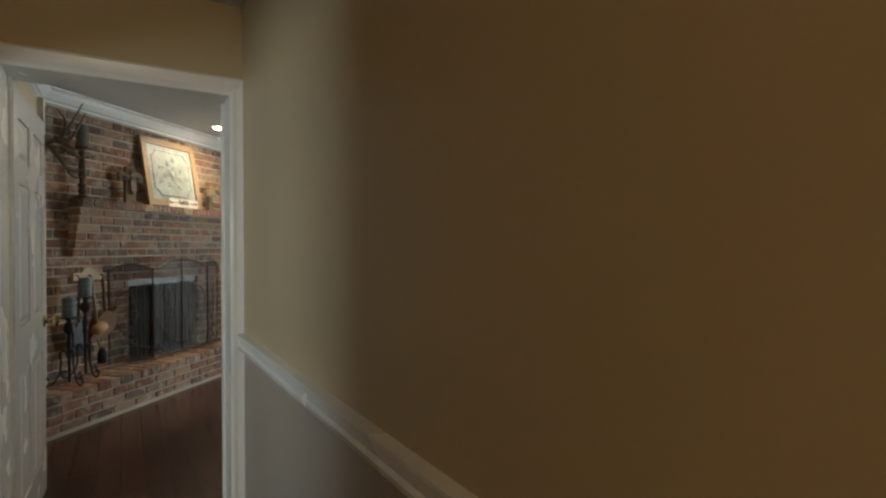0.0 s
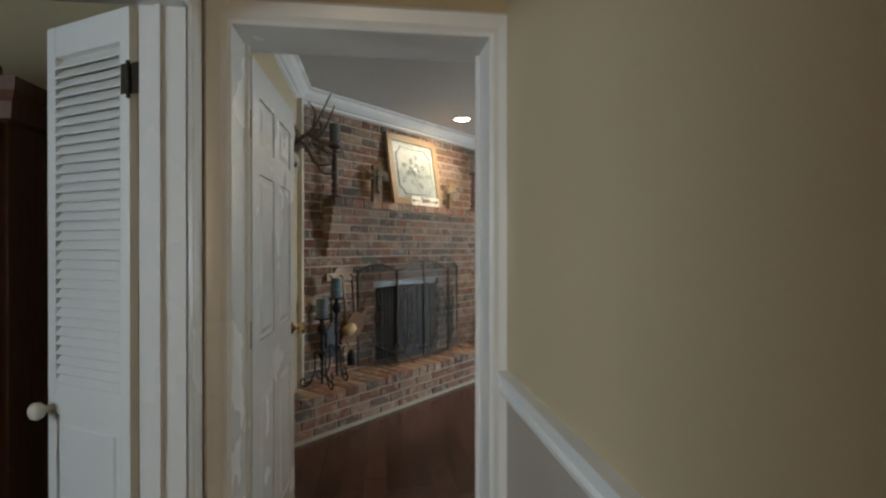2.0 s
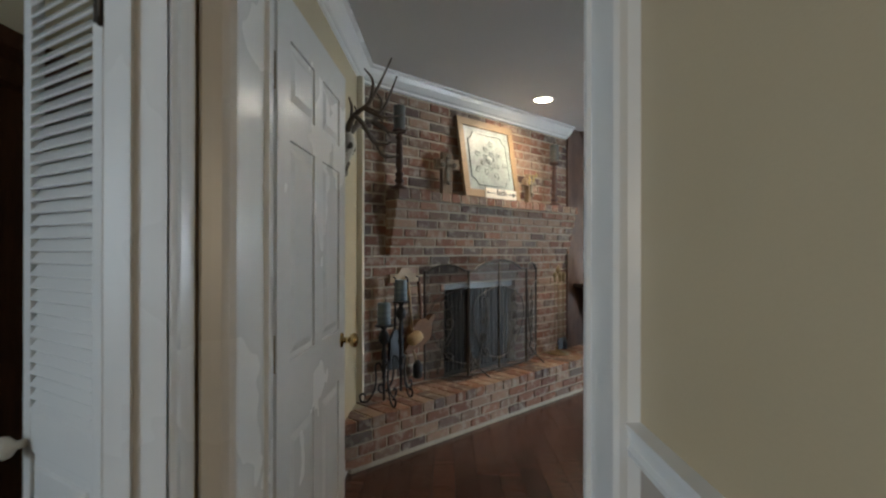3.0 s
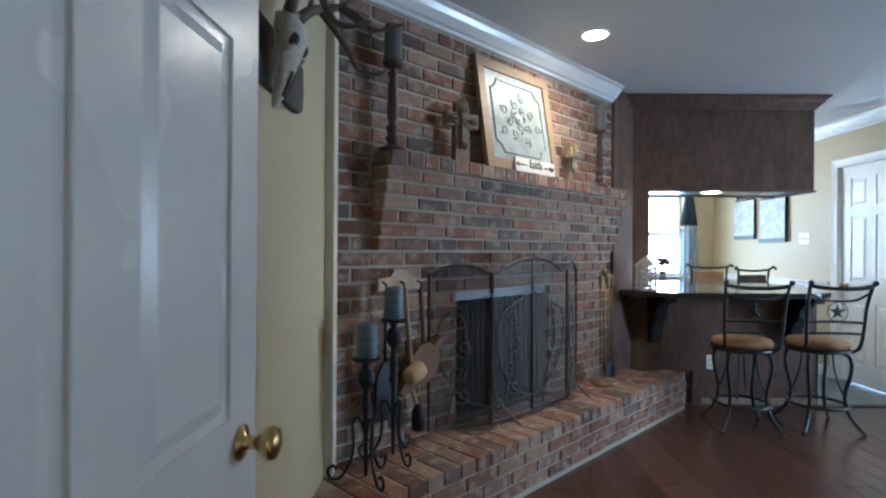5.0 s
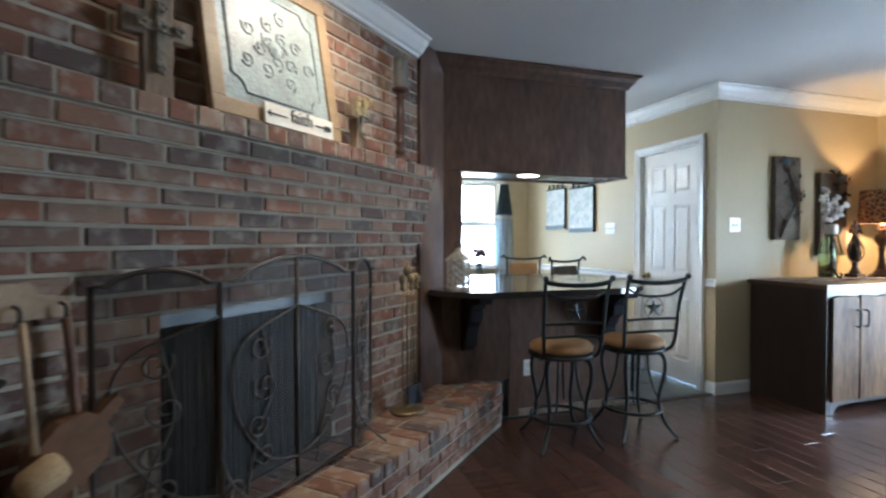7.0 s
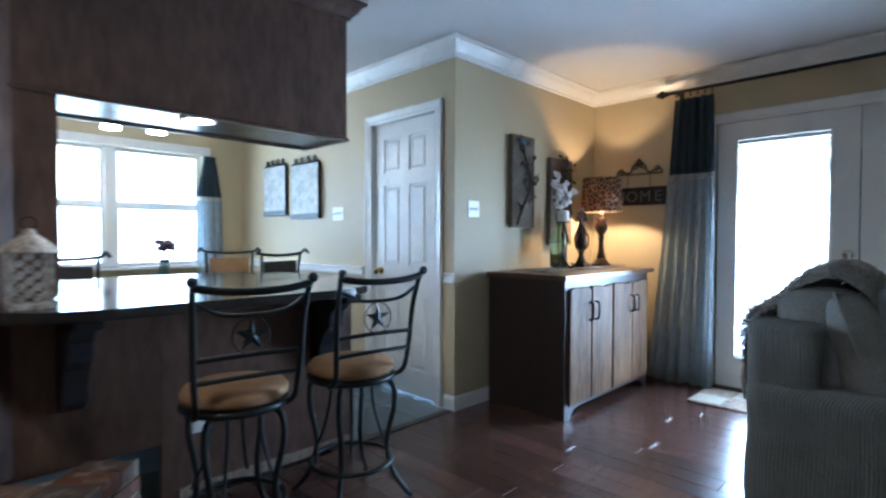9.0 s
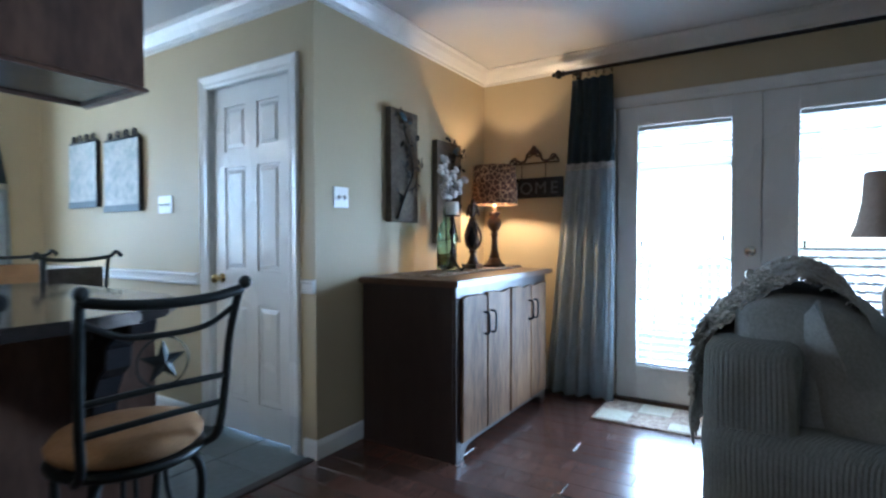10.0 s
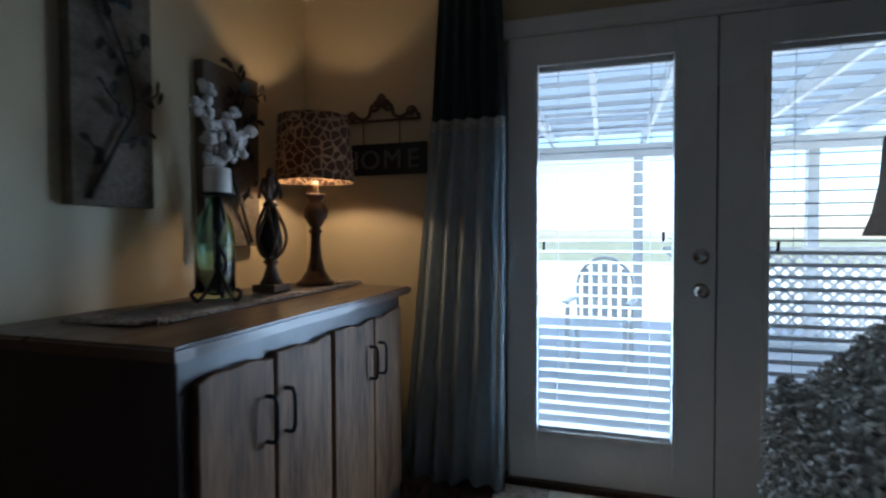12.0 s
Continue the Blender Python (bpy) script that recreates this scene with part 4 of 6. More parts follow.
def bar():
    t = thing("bar_cabinet", Matrix(), "dark-stained wooden bar base with bracketed overhang", "bar")
    part("front_panel", block(2.05, 3.07, BY0, BY0 + 0.03, 0.0, BARZ - 0.042, 0.002), WALNUT, t)
    part("front_panel", block(1.50, 2.05, BY0 + 0.001, BY0 + 0.03, 0.27, BARZ - 0.042, 0.002), WALNUT, t)
    part("end_panel", block(3.04, 3.07, BY0 + 0.031, 7.80, 0.0, BARZ - 0.042, 0.002), WALNUT, t)
    part("back_panel", block(1.60, 3.04, 7.77, 7.80, 0.0, BARZ - 0.042, 0.002), WALNUT, t)
    part("base_strip", block(2.12, 3.08, BY0 - 0.012, BY0 - 0.001, 0.0, 0.05, 0.003), OLDWOOD, t)
    for x in (1.72, 2.84):
        prof = [(BY0, BARZ - 0.044), (BY0 - 0.36, BARZ - 0.044), (BY0 - 0.35, BARZ - 0.085), (BY0 - 0.26, BARZ - 0.10), (BY0 - 0.20, BARZ - 0.15), (BY0 - 0.19, BARZ - 0.22), (BY0 - 0.14, BARZ - 0.26), (BY0 - 0.10, BARZ - 0.33), (BY0 - 0.09, BARZ - 0.40), (BY0 - 0.03, BARZ - 0.44), (BY0, BARZ - 0.45)]
        bm = prism(prof, "x", x - 0.045, x + 0.045)
        bmesh.ops.bevel(bm, geom=[e for e in bm.edges if abs(e.verts[0].co.x - e.verts[1].co.x) < 0.01], offset=0.006, segments=1, affect="EDGES")
        part("bracket", bm, DARKGLOSS, t, "dark scrolled wooden bracket")
    return t


bar()
top_outline = [(1.36, 6.86), (1.40, 6.68), (1.48, 6.52), (1.58, 6.43), (1.72, 6.385), (2.66, 6.385), (2.80, 6.42), (2.93, 6.50), (3.06, 6.66), (3.12, 6.82), (3.13, 7.95), (1.52, 7.95), (1.52, 6.98)]
bm = prism(top_outline, "z", BARZ - 0.04, BARZ)
bmesh.ops.bevel(bm, geom=[e for e in bm.edges if abs(e.verts[0].co.z - e.verts[1].co.z) < 0.001], offset=0.008, segments=2, affect="EDGES")
counter = thing("bar_counter", Matrix(), "dark polished bar top with a rounded edge", "counter")
part("slab", bm, DARKTOP, counter)


def wall_plate(name, m, w, label, toggles=2, outlet=False):
    t = thing(name, m, label, "outlet" if outlet else "switch")
    part("plate", block(-w / 2, w / 2, -0.007, 0, -0.058, 0.058, 0.003), WHITE, t)
    for k in range(toggles):
        x = (k - (toggles - 1) / 2) * 0.046
        if outlet:
            part("socket", block(-0.017, 0.017, -0.010, -0.007, -0.045 + 0.05 * k, -0.010 + 0.05 * k, 0.003), CREAM, t)
        else:
            part("slot", block(x - 0.005, x + 0.005, -0.0085, -0.007, -0.013, 0.013), SLOT, t)
            part("toggle", moved(block(-0.004, 0.004, -0.016, 0, -0.006, 0.006, 0.001, 1), pose(x, -0.008, 0.004, 25)), WHITE, t)
    return t


SLOT = material("grey_slot", (0.28, 0.27, 0.25), 0.6)
wall_plate("light_switch", at(4.075, AY - 0.001, 1.40), 0.115, "white double light switch on the tan wall")
wall_plate("light_switch", at(AX - 0.001, 8.185, 1.40, -90), 0.16, "white triple light switch by the kitchen pictures", 3)
wall_plate("power_outlet", at(2.20, BY0 - 0.001, 0.345), 0.075, "white power outlet on the wooden bar", 2, True)


# ---- bar stools ----
GREENIRON = material("dark_green_black_iron", (0.022, 0.028, 0.028), 0.4, metal=0.5, vary=0.4, fine=120, bump=0.2)
SUEDE = material("tan_suede_seat", (0.42, 0.24, 0.11), 0.85, vary=0.35, scale=10, fine=160, bump=0.25)


def star(cx, cz, r, y, d):
    """A folded five-pointed star."""
    bm = bmesh.new()
    c0, c1 = bm.verts.new((cx, y - d, cz)), bm.verts.new((cx, y + d, cz))
    ring = [bm.verts.new((cx + (r if k % 2 == 0 else r * 0.4) * math.sin(k * math.pi / 5), y, cz + (r if k % 2 == 0 else r * 0.4) * math.cos(k * math.pi / 5))) for k in range(10)]
    for k in range(10):
        bm.faces.new((c0, ring[k], ring[(k + 1) % 10]))
        bm.faces.new((c1, ring[(k + 1) % 10], ring[k]))
    return bm


def stool(m, label):
    t = thing("bar_stool", m, label, "stool", "bar stools at the counter")
    part("seat", lathe([(0, 0.575), (0.175, 0.575), (0.195, 0.59), (0.20, 0.61), (0.185, 0.63), (0.12, 0.64), (0, 0.642)], 32), SUEDE, t, "round tan suede seat cushion")
    part("seat_ring", tube([(0.19 * math.cos(a * math.pi / 16), 0.19 * math.sin(a * math.pi / 16), 0.562) for a in range(32)], 0.014, 8, closed=True), GREENIRON, t)
    part("swivel_plate", lathe([(0, 0.53), (0.10, 0.53), (0.10, 0.552), (0.17, 0.556), (0.17, 0.572), (0, 0.572)], 24), GREENIRON, t)
    for k in range(4):
        a = radians(45 + 90 * k)
        pts = smooth_path([(0.13, 0, 0.55), (0.19, 0, 0.52), (0.20, 0, 0.42), (0.165, 0, 0.25), (0.19, 0, 0.12), (0.255, 0, 0.03), (0.285, 0, 0.008)])
        part("leg", moved(tube(pts, 0.0125, 8), Matrix.Rotation(a, 4, "Z")), GREENIRON, t)
        part("brace", moved(tube(smooth_path([(0.09, 0, 0.54), (0.10, 0, 0.42), (0.13, 0, 0.30), (0.165, 0, 0.22)]), 0.007, 6), Matrix.Rotation(a + 0.25, 4, "Z")), GREENIRON, t)
    part("foot_ring", tube([(0.185 * math.cos(a * math.pi / 18), 0.185 * math.sin(a * math.pi / 18), 0.165) for a in range(36)], 0.011, 8, closed=True), GREENIRON, t)
    posts = []
    for s in (-1, 1):
        pts = smooth_path([(s * 0.165, -0.10, 0.55), (s * 0.175, -0.17, 0.60), (s * 0.185, -0.195, 0.72), (s * 0.19, -0.215, 0.88), (s * 0.198, -0.25, 1.01), (s * 0.203, -0.275, 1.05)])
        part("back_post", tube(pts, 0.012, 8), GREENIRON, t)
        bm = bmesh.new()
        bmesh.ops.create_uvsphere(bm, u_segments=10, v_segments=8, radius=0.019)
        part("post_scroll", moved(bm, Matrix.Translation((s * 0.204, -0.278, 1.05))), GREENIRON, t)
    part("top_rail", moved(tube(smooth_path([(-0.202, -0.262, 1.03), (-0.11, -0.275, 1.015), (0, -0.28, 1.01), (0.11, -0.275, 1.015), (0.202, -0.262, 1.03)]), 0.014, 8), Matrix()), GREENIRON, t)
    part("swag", tube(smooth_path([(-0.194, -0.238, 0.98), (-0.11, -0.24, 0.935), (0, -0.24, 0.925), (0.11, -0.24, 0.935), (0.194, -0.238, 0.98)]), 0.008, 8), GREENIRON, t)
    for z, y in ((0.775, -0.20), (0.695, -0.19)):
        w = 0.186 if z > 0.75 else 0.182
        part("cross_bar", tube(smooth_path([(-w, y, z), (0, y - 0.012, z + 0.006), (w, y, z)]), 0.009, 8), GREENIRON, t)
    part("star", star(0, 0.85, 0.062, -0.222, 0.010), GREENIRON, t, "black folded metal star")
    part("star_ring", tube([(0.066 * math.cos(a * math.pi / 14), -0.222, 0.85 + 0.066 * math.sin(a * math.pi / 14)) for a in range(28)], 0.0026, 6, closed=True), GREENIRON, t)
    return t


stool(at(2.163, 6.33, 0, -9), "dark iron bar stool with a star back and tan seat")
stool(at(2.713, 6.337, 0, -5), "dark iron bar stool with a star back, turned slightly")


def lantern():
    t = thing("metal_lantern", at(1.57, 6.60, BARZ), "distressed white metal lantern on the bar top", "lantern")
    part("base", block(-0.062, 0.062, -0.062, 0.062, 0, 0.018, 0.004), CHIPPED, t)
    for s in (-1, 1):
        for q in (-1, 1):
            part("corner_post", block(s * 0.055 - 0.006, s * 0.055 + 0.006, q * 0.055 - 0.006, q * 0.055 + 0.006, 0.018, 0.19), CHIPPED, t)
    for k in range(4):
        bm = bmesh.new()
        for i in range(4):
            for j in range(8):
                if (i + j) % 2 == 0:
                    box(bm, -0.045 + i * 0.024, -0.023 + i * 0.024, -0.056, -0.053, 0.022 + j * 0.0205, 0.042 + j * 0.0205)
        tagged(part("pierced_side", moved(bm, at(0, 0, 0, 90 * k)), CHIPPED, t), kind="stuff")
    part("roof", lathe([(0.092, 0.19), (0.088, 0.20), (0.05, 0.235), (0.022, 0.255), (0.018, 0.27), (0, 0.275)], 4), CHIPPED, t)
    part("ring", tube([(0.022 * math.cos(a * math.pi / 8), 0, 0.292 + 0.022 * math.sin(a * math.pi / 8)) for a in range(16)], 0.003, 6, closed=True), IRON, t)
    return t


CHIPPED = material("chipped_white_metal", (0.56, 0.53, 0.47), 0.6, vary=0.6, scale=30, bump=0.3, second=(0.25, 0.2, 0.15))
lantern()


# ---- kitchen ----
BLIND = material("white_slat", (0.78, 0.78, 0.77), 0.5, vary=0.05)
PANE = clear_glass("window_pane")


def kitchen_window():
    t = thing("window_1", Matrix(), "white twin sash window over the kitchen table", "window", kind="structure")
    mid = 2.60
    for a, b in ((WX0, mid - 0.04), (mid + 0.04, WX1)):
        for z0, z1, y in ((WZ0, 1.50, KY + 0.05), (1.50, WZ1, KY + 0.085)):
            f = part("sash", join(block(a, b, y, y + 0.03, z0, z0 + 0.04), block(a, b, y, y + 0.03, z1 - 0.035, z1), block(a, a + 0.035, y, y + 0.03, z0 + 0.04, z1 - 0.035), block(b - 0.035, b, y, y + 0.03, z0 + 0.04, z1 - 0.035)), WHITE, t, "white painted sash")
            g = part("pane", block(a + 0.03, b - 0.03, y + 0.012, y + 0.016, z0 + 0.03, z1 - 0.03), PANE, f)
            g.visible_shadow = False
    part("mullion", block(mid - 0.04, mid + 0.04, KY + 0.03, KY + 0.13, WZ0, WZ1), WHITE, t)
    part("window_sill", block(WX0 - 0.10, WX1 + 0.10, KY - 0.06, KY + 0.05, WZ0 - 0.03, WZ0, 0.006), WHITE, t)
    part("head_casing", block(WX0 - 0.09, WX1 + 0.09, KY - 0.022, KY, WZ1, WZ1 + 0.09, 0.005), WHITE, t)
    for x in (WX0 - 0.08, WX1):
        part("side_casing", block(x, x + 0.08, KY - 0.02, KY, WZ0, WZ1, 0.005), WHITE, t)
    return t


kitchen_window()
TEAL = material("dark_slate_blue_cloth", (0.07, 0.10, 0.12), 0.9, vary=0.3, scale=20, fine=300, bump=0.2)
PALEBLUE = material("pale_blue_grey_cloth", (0.56, 0.63, 0.67), 0.9, vary=0.2, scale=20, fine=300, bump=0.2)
LACE = material("white_lace_band", (0.82, 0.80, 0.76), 0.9, vary=0.4, scale=60, fine=200, bump=0.4)


def drape(y0a, y1a, y0b, y1b, z0, z1, folds, depth, ripple=0.0, seed=1, steps=12):
    """Hanging cloth: along y, from width a at z1 to width b at z0, with deepening folds."""
    r = random.Random(seed)
    ph = [r.uniform(0, 6) for _ in range(4)]
    n = folds * 10
    bm = bmesh.new()
    rows = []
    for j in range(steps + 1):
        f = j / steps
        z = z1 + (z0 - z1) * f
        row = []
        for i in range(n + 1):
            s = i / n
            y = (y0a + (y0b - y0a) * f) * (1 - s) + (y1a + (y1b - y1a) * f) * s
            w = math.sin(2 * math.pi * folds * s + ph[0] + 0.5 * math.sin(5 * s + ph[1])) + 0.35 * math.sin(2 * math.pi * folds * 0.53 * s + ph[2] + f)
            row.append(bm.verts.new((w * depth * (0.8 + 0.4 * f), y, z + (ripple * math.sin(9 * s + ph[3]) if j == steps else 0))))
        rows.append(row)
    for a, b in zip(rows, rows[1:]):
        for i in range(n):
            f = bm.faces.new((a[i], a[i + 1], b[i + 1], b[i]))
            f.smooth = True
    r = bmesh.ops.solidify(bm, geom=bm.faces[:], thickness=0.003)
    return bm


def kitchen_curtain():
    t = thing("kitchen_curtain", pose(3.52, KY - 0.06, 0, 0, 0, 90), "slate-blue and pale blue curtain panel beside the kitchen window", "curtain")
    part("upper_cloth", drape(-0.045, 0.075, -0.11, 0.15, 1.62, 2.05, 4, 0.012, seed=3), TEAL, t, "dark slate-blue upper band")
    part("lace_band", drape(-0.112, 0.152, -0.115, 0.155, 1.57, 1.62, 4, 0.013, seed=3, steps=2), LACE, t, "white lace band")
    part("lower_cloth", drape(-0.112, 0.155, -0.14, 0.16, 0.70, 1.57, 4, 0.014, seed=3), PALEBLUE, t, "pale blue lower cloth")
    return t


kitchen_curtain()
PRINT = material("faded_botanical_print", (0.62, 0.62, 0.58), 0.7, vary=0.7, scale=7, fine=24, bump=0.1, second=(0.28, 0.33, 0.34))


def hung_print(y0, y1, z0, z1, label):
    t = thing("hanging_print", pose(AX - 0.002, (y0 + y1) / 2, z0, 0, 0, -90), label, "picture", "prints on the kitchen wall")
    w, h = (y1 - y0) / 2, z1 - z0
    part("board", block(-w, w, -0.025, 0, 0, h - 0.06, 0.003), PRINT, t, "pale print of grey-blue leaves")
    part("edge_strip", block(-w - 0.004, w + 0.004, -0.03, 0.0, -0.018, 0.03, 0.003), SLATEP, t, "grey-blue lower strip")
    part("side_frame", block(w, w + 0.014, -0.032, 0, -0.018, h - 0.06, 0.003), IRON, t)
    part("hanger_bar", tube([(-w, -0.014, h - 0.05), (w, -0.014, h - 0.05)], 0.009, 8), IRON, t)
    for k, (c, r) in enumerate(((-0.55, 0.035), (-0.2, 0.04), (0.2, 0.04), (0.55, 0.035))):
        bm = tube(spiral(c * w * 1.3, h - 0.015, r, 0.008, 3.6 if c < 0 else -0.5, (1 if c < 0 else -1) * 1.3, -0.014, 14), 0.007, 6)
        part("hanger_scroll", bm, IRON, t)
    return t


SLATEP = material("slate_paint", (0.16, 0.20, 0.22), 0.6)
hung_print(9.07, 9.52, 1.43, 1.97, "pale botanical print hung from a black iron scroll")
hung_print(8.47, 8.96, 1.385, 1.94, "second pale botanical print hung from a black iron scroll")


def dining_chair(m, label, cushion):
    t = thing("dining_chair", m, label, "chair", "iron chairs at the kitchen table")
    part("seat", block(-0.21, 0.21, -0.20, 0.20, 0.44, 0.50, 0.02), SUEDE, t)
    part("back_pad", moved(block(-0.17, 0.17, -0.012, 0.012, 0.62, 1.0, 0.01), at(0, -0.225, 0)), cushion, t)
    part("top_rail", tube(smooth_path([(-0.27, -0.27, 1.06), (-0.24, -0.255, 1.09), (-0.20, -0.24, 1.06), (0, -0.245, 1.045), (0.20, -0.24, 1.06), (0.24, -0.255, 1.09), (0.27, -0.27, 1.06)]), 0.012, 8), GREENIRON, t)
    for s in (-1, 1):
        part("back_post", tube(smooth_path([(s * 0.19, -0.19, 0.0), (s * 0.19, -0.19, 0.45), (s * 0.19, -0.22, 0.8), (s * 0.20, -0.24, 1.06)]), 0.012, 8), GREENIRON, t)
        part("leg", tube([(s * 0.19, 0.18, 0.0), (s * 0.19, 0.18, 0.45)], 0.012, 8), GREENIRON, t)
    return t


dining_chair(at(3.40, 9.33, 0, -20), "iron dining chair with a tan back pad at the table", SUEDE)
dining_chair(at(3.33, 8.50, 0, 14), "iron dining chair with a dark back pad at the table", DARKOLD)
dining_chair(at(2.02, 8.62, 0, -20), "iron dining chair with a dark back pad beside the window", DARKOLD)
table = thing("dining_table", at(2.62, 9.22), "round dark dining table under the kitchen window", "table")
part("tabletop", lathe([(0, 0.715), (0.50, 0.715), (0.52, 0.73), (0.515, 0.748), (0, 0.75)], 40), DARKTOP, table)
part("pedestal", lathe([(0.22, 0.0), (0.20, 0.04), (0.06, 0.10), (0.05, 0.4), (0.08, 0.62), (0.20, 0.715)], 20), GREENIRON, table)
CLEARBLUE = clear_glass("blue_vase_glass", (0.62, 0.74, 0.82))
vase = thing("flower_vase", at(2.83, 9.33, 0.752), "blue glass vase with a purple flower on the table", "vase")
part("glass", lathe([(0, 0), (0.045, 0), (0.055, 0.05), (0.05, 0.12), (0.035, 0.20), (0.045, 0.24), (0.041, 0.24), (0.03, 0.20), (0.044, 0.12), (0.048, 0.05), (0, 0.01)], 20), CLEARBLUE, vase)
PURPLE = material("purple_petals", (0.09, 0.03, 0.07), 0.8, vary=0.5, scale=30)
LEAFG = material("dark_green_leaf", (0.05, 0.09, 0.04), 0.7, vary=0.4)
rf = random.Random(5)
part("stem", tube([(0, 0, 0.02), (0.005, 0, 0.30)], 0.005, 6), LEAFG, vase)
for k in range(14):
    a, b = k * 2.4, rf.uniform(0.02, 0.075)
    bm = bmesh.new()
    bmesh.ops.create_icosphere(bm, subdivisions=2, radius=0.034)
    part("petal", moved(moved(bm, Matrix.Diagonal((1, 0.7, 0.8, 1))), pose(b * math.cos(a), b * math.sin(a), 0.36 + rf.uniform(-0.03, 0.04), rf.uniform(0, 90), 0, rf.uniform(0, 180))), PURPLE, vase)
for k in range(4):
    bm = bmesh.new()
    bmesh.ops.create_icosphere(bm, subdivisions=2, radius=0.035)
    part("leaf", moved(moved(bm, Matrix.Diagonal((1.6, 0.6, 0.15, 1))), pose(0.09 * math.cos(k * 1.6), 0.09 * math.sin(k * 1.6), 0.28, 0, -20, k * 92)), LEAFG, vase)

chand = thing("kitchen_chandelier", at(2.50, 8.9, 0), "kitchen ceiling light with glowing glass shades", "ceiling light")
part("canopy", lathe([(0, CZ - 0.002), (0.07, CZ - 0.002), (0.06, CZ - 0.03), (0.012, CZ - 0.05), (0.012, 2.2), (0.03, 2.17), (0, 2.15)], 20), GREENIRON, chand)
SHADEGLOW = glowing("lit_shade_glass", (1.0, 0.88, 0.70), 5)
for k in range(3):
    a = radians(120 * k + 20)
    c, s = math.cos(a), math.sin(a)
    part("arm", tube(smooth_path([(0, 0, 2.18), (0.10 * c, 0.10 * s, 2.22), (0.17 * c, 0.17 * s, 2.16)]), 0.008, 6), GREENIRON, chand)
    part("shade", lathe([(0.02, 2.16), (0.045, 2.12), (0.07, 2.03), (0.066, 2.03), (0.04, 2.115), (0.018, 2.15)], 16, (0.18 * c, 0.18 * s), False), SHADEGLOW, chand, "glowing frosted glass shade")


# ---- sideboard and what stands on it ----
KNOTTY = material("knotty_light_wood", (0.20, 0.105, 0.045), 0.6, spec=0.25, vary=0.9, scale=2.6, fine=16, bump=0.15, stretch=(5, 5, 0.55), second=(0.045, 0.02, 0.009))
ESPRESSO = material("espresso_wood", (0.035, 0.022, 0.018), 0.4, vary=0.3, scale=3, fine=20, bump=0.05, stretch=(6, 6, 1))
TOPWOOD = material("polished_brown_top", (0.10, 0.052, 0.028), 0.3, vary=0.4, scale=3, fine=14, bump=0.03, stretch=(1, 6, 6))
SBZ = 0.952


def wavy(x0, x1, z, amp, n, seed):
    r = random.Random(seed)
    ph = r.uniform(0, 6)
    return [(x0 + (x1 - x0) * k / n, z + amp * (math.sin(ph + 5 * k / n) + 0.6 * math.sin(2 * ph + 13 * k / n))) for k in range(n + 1)]


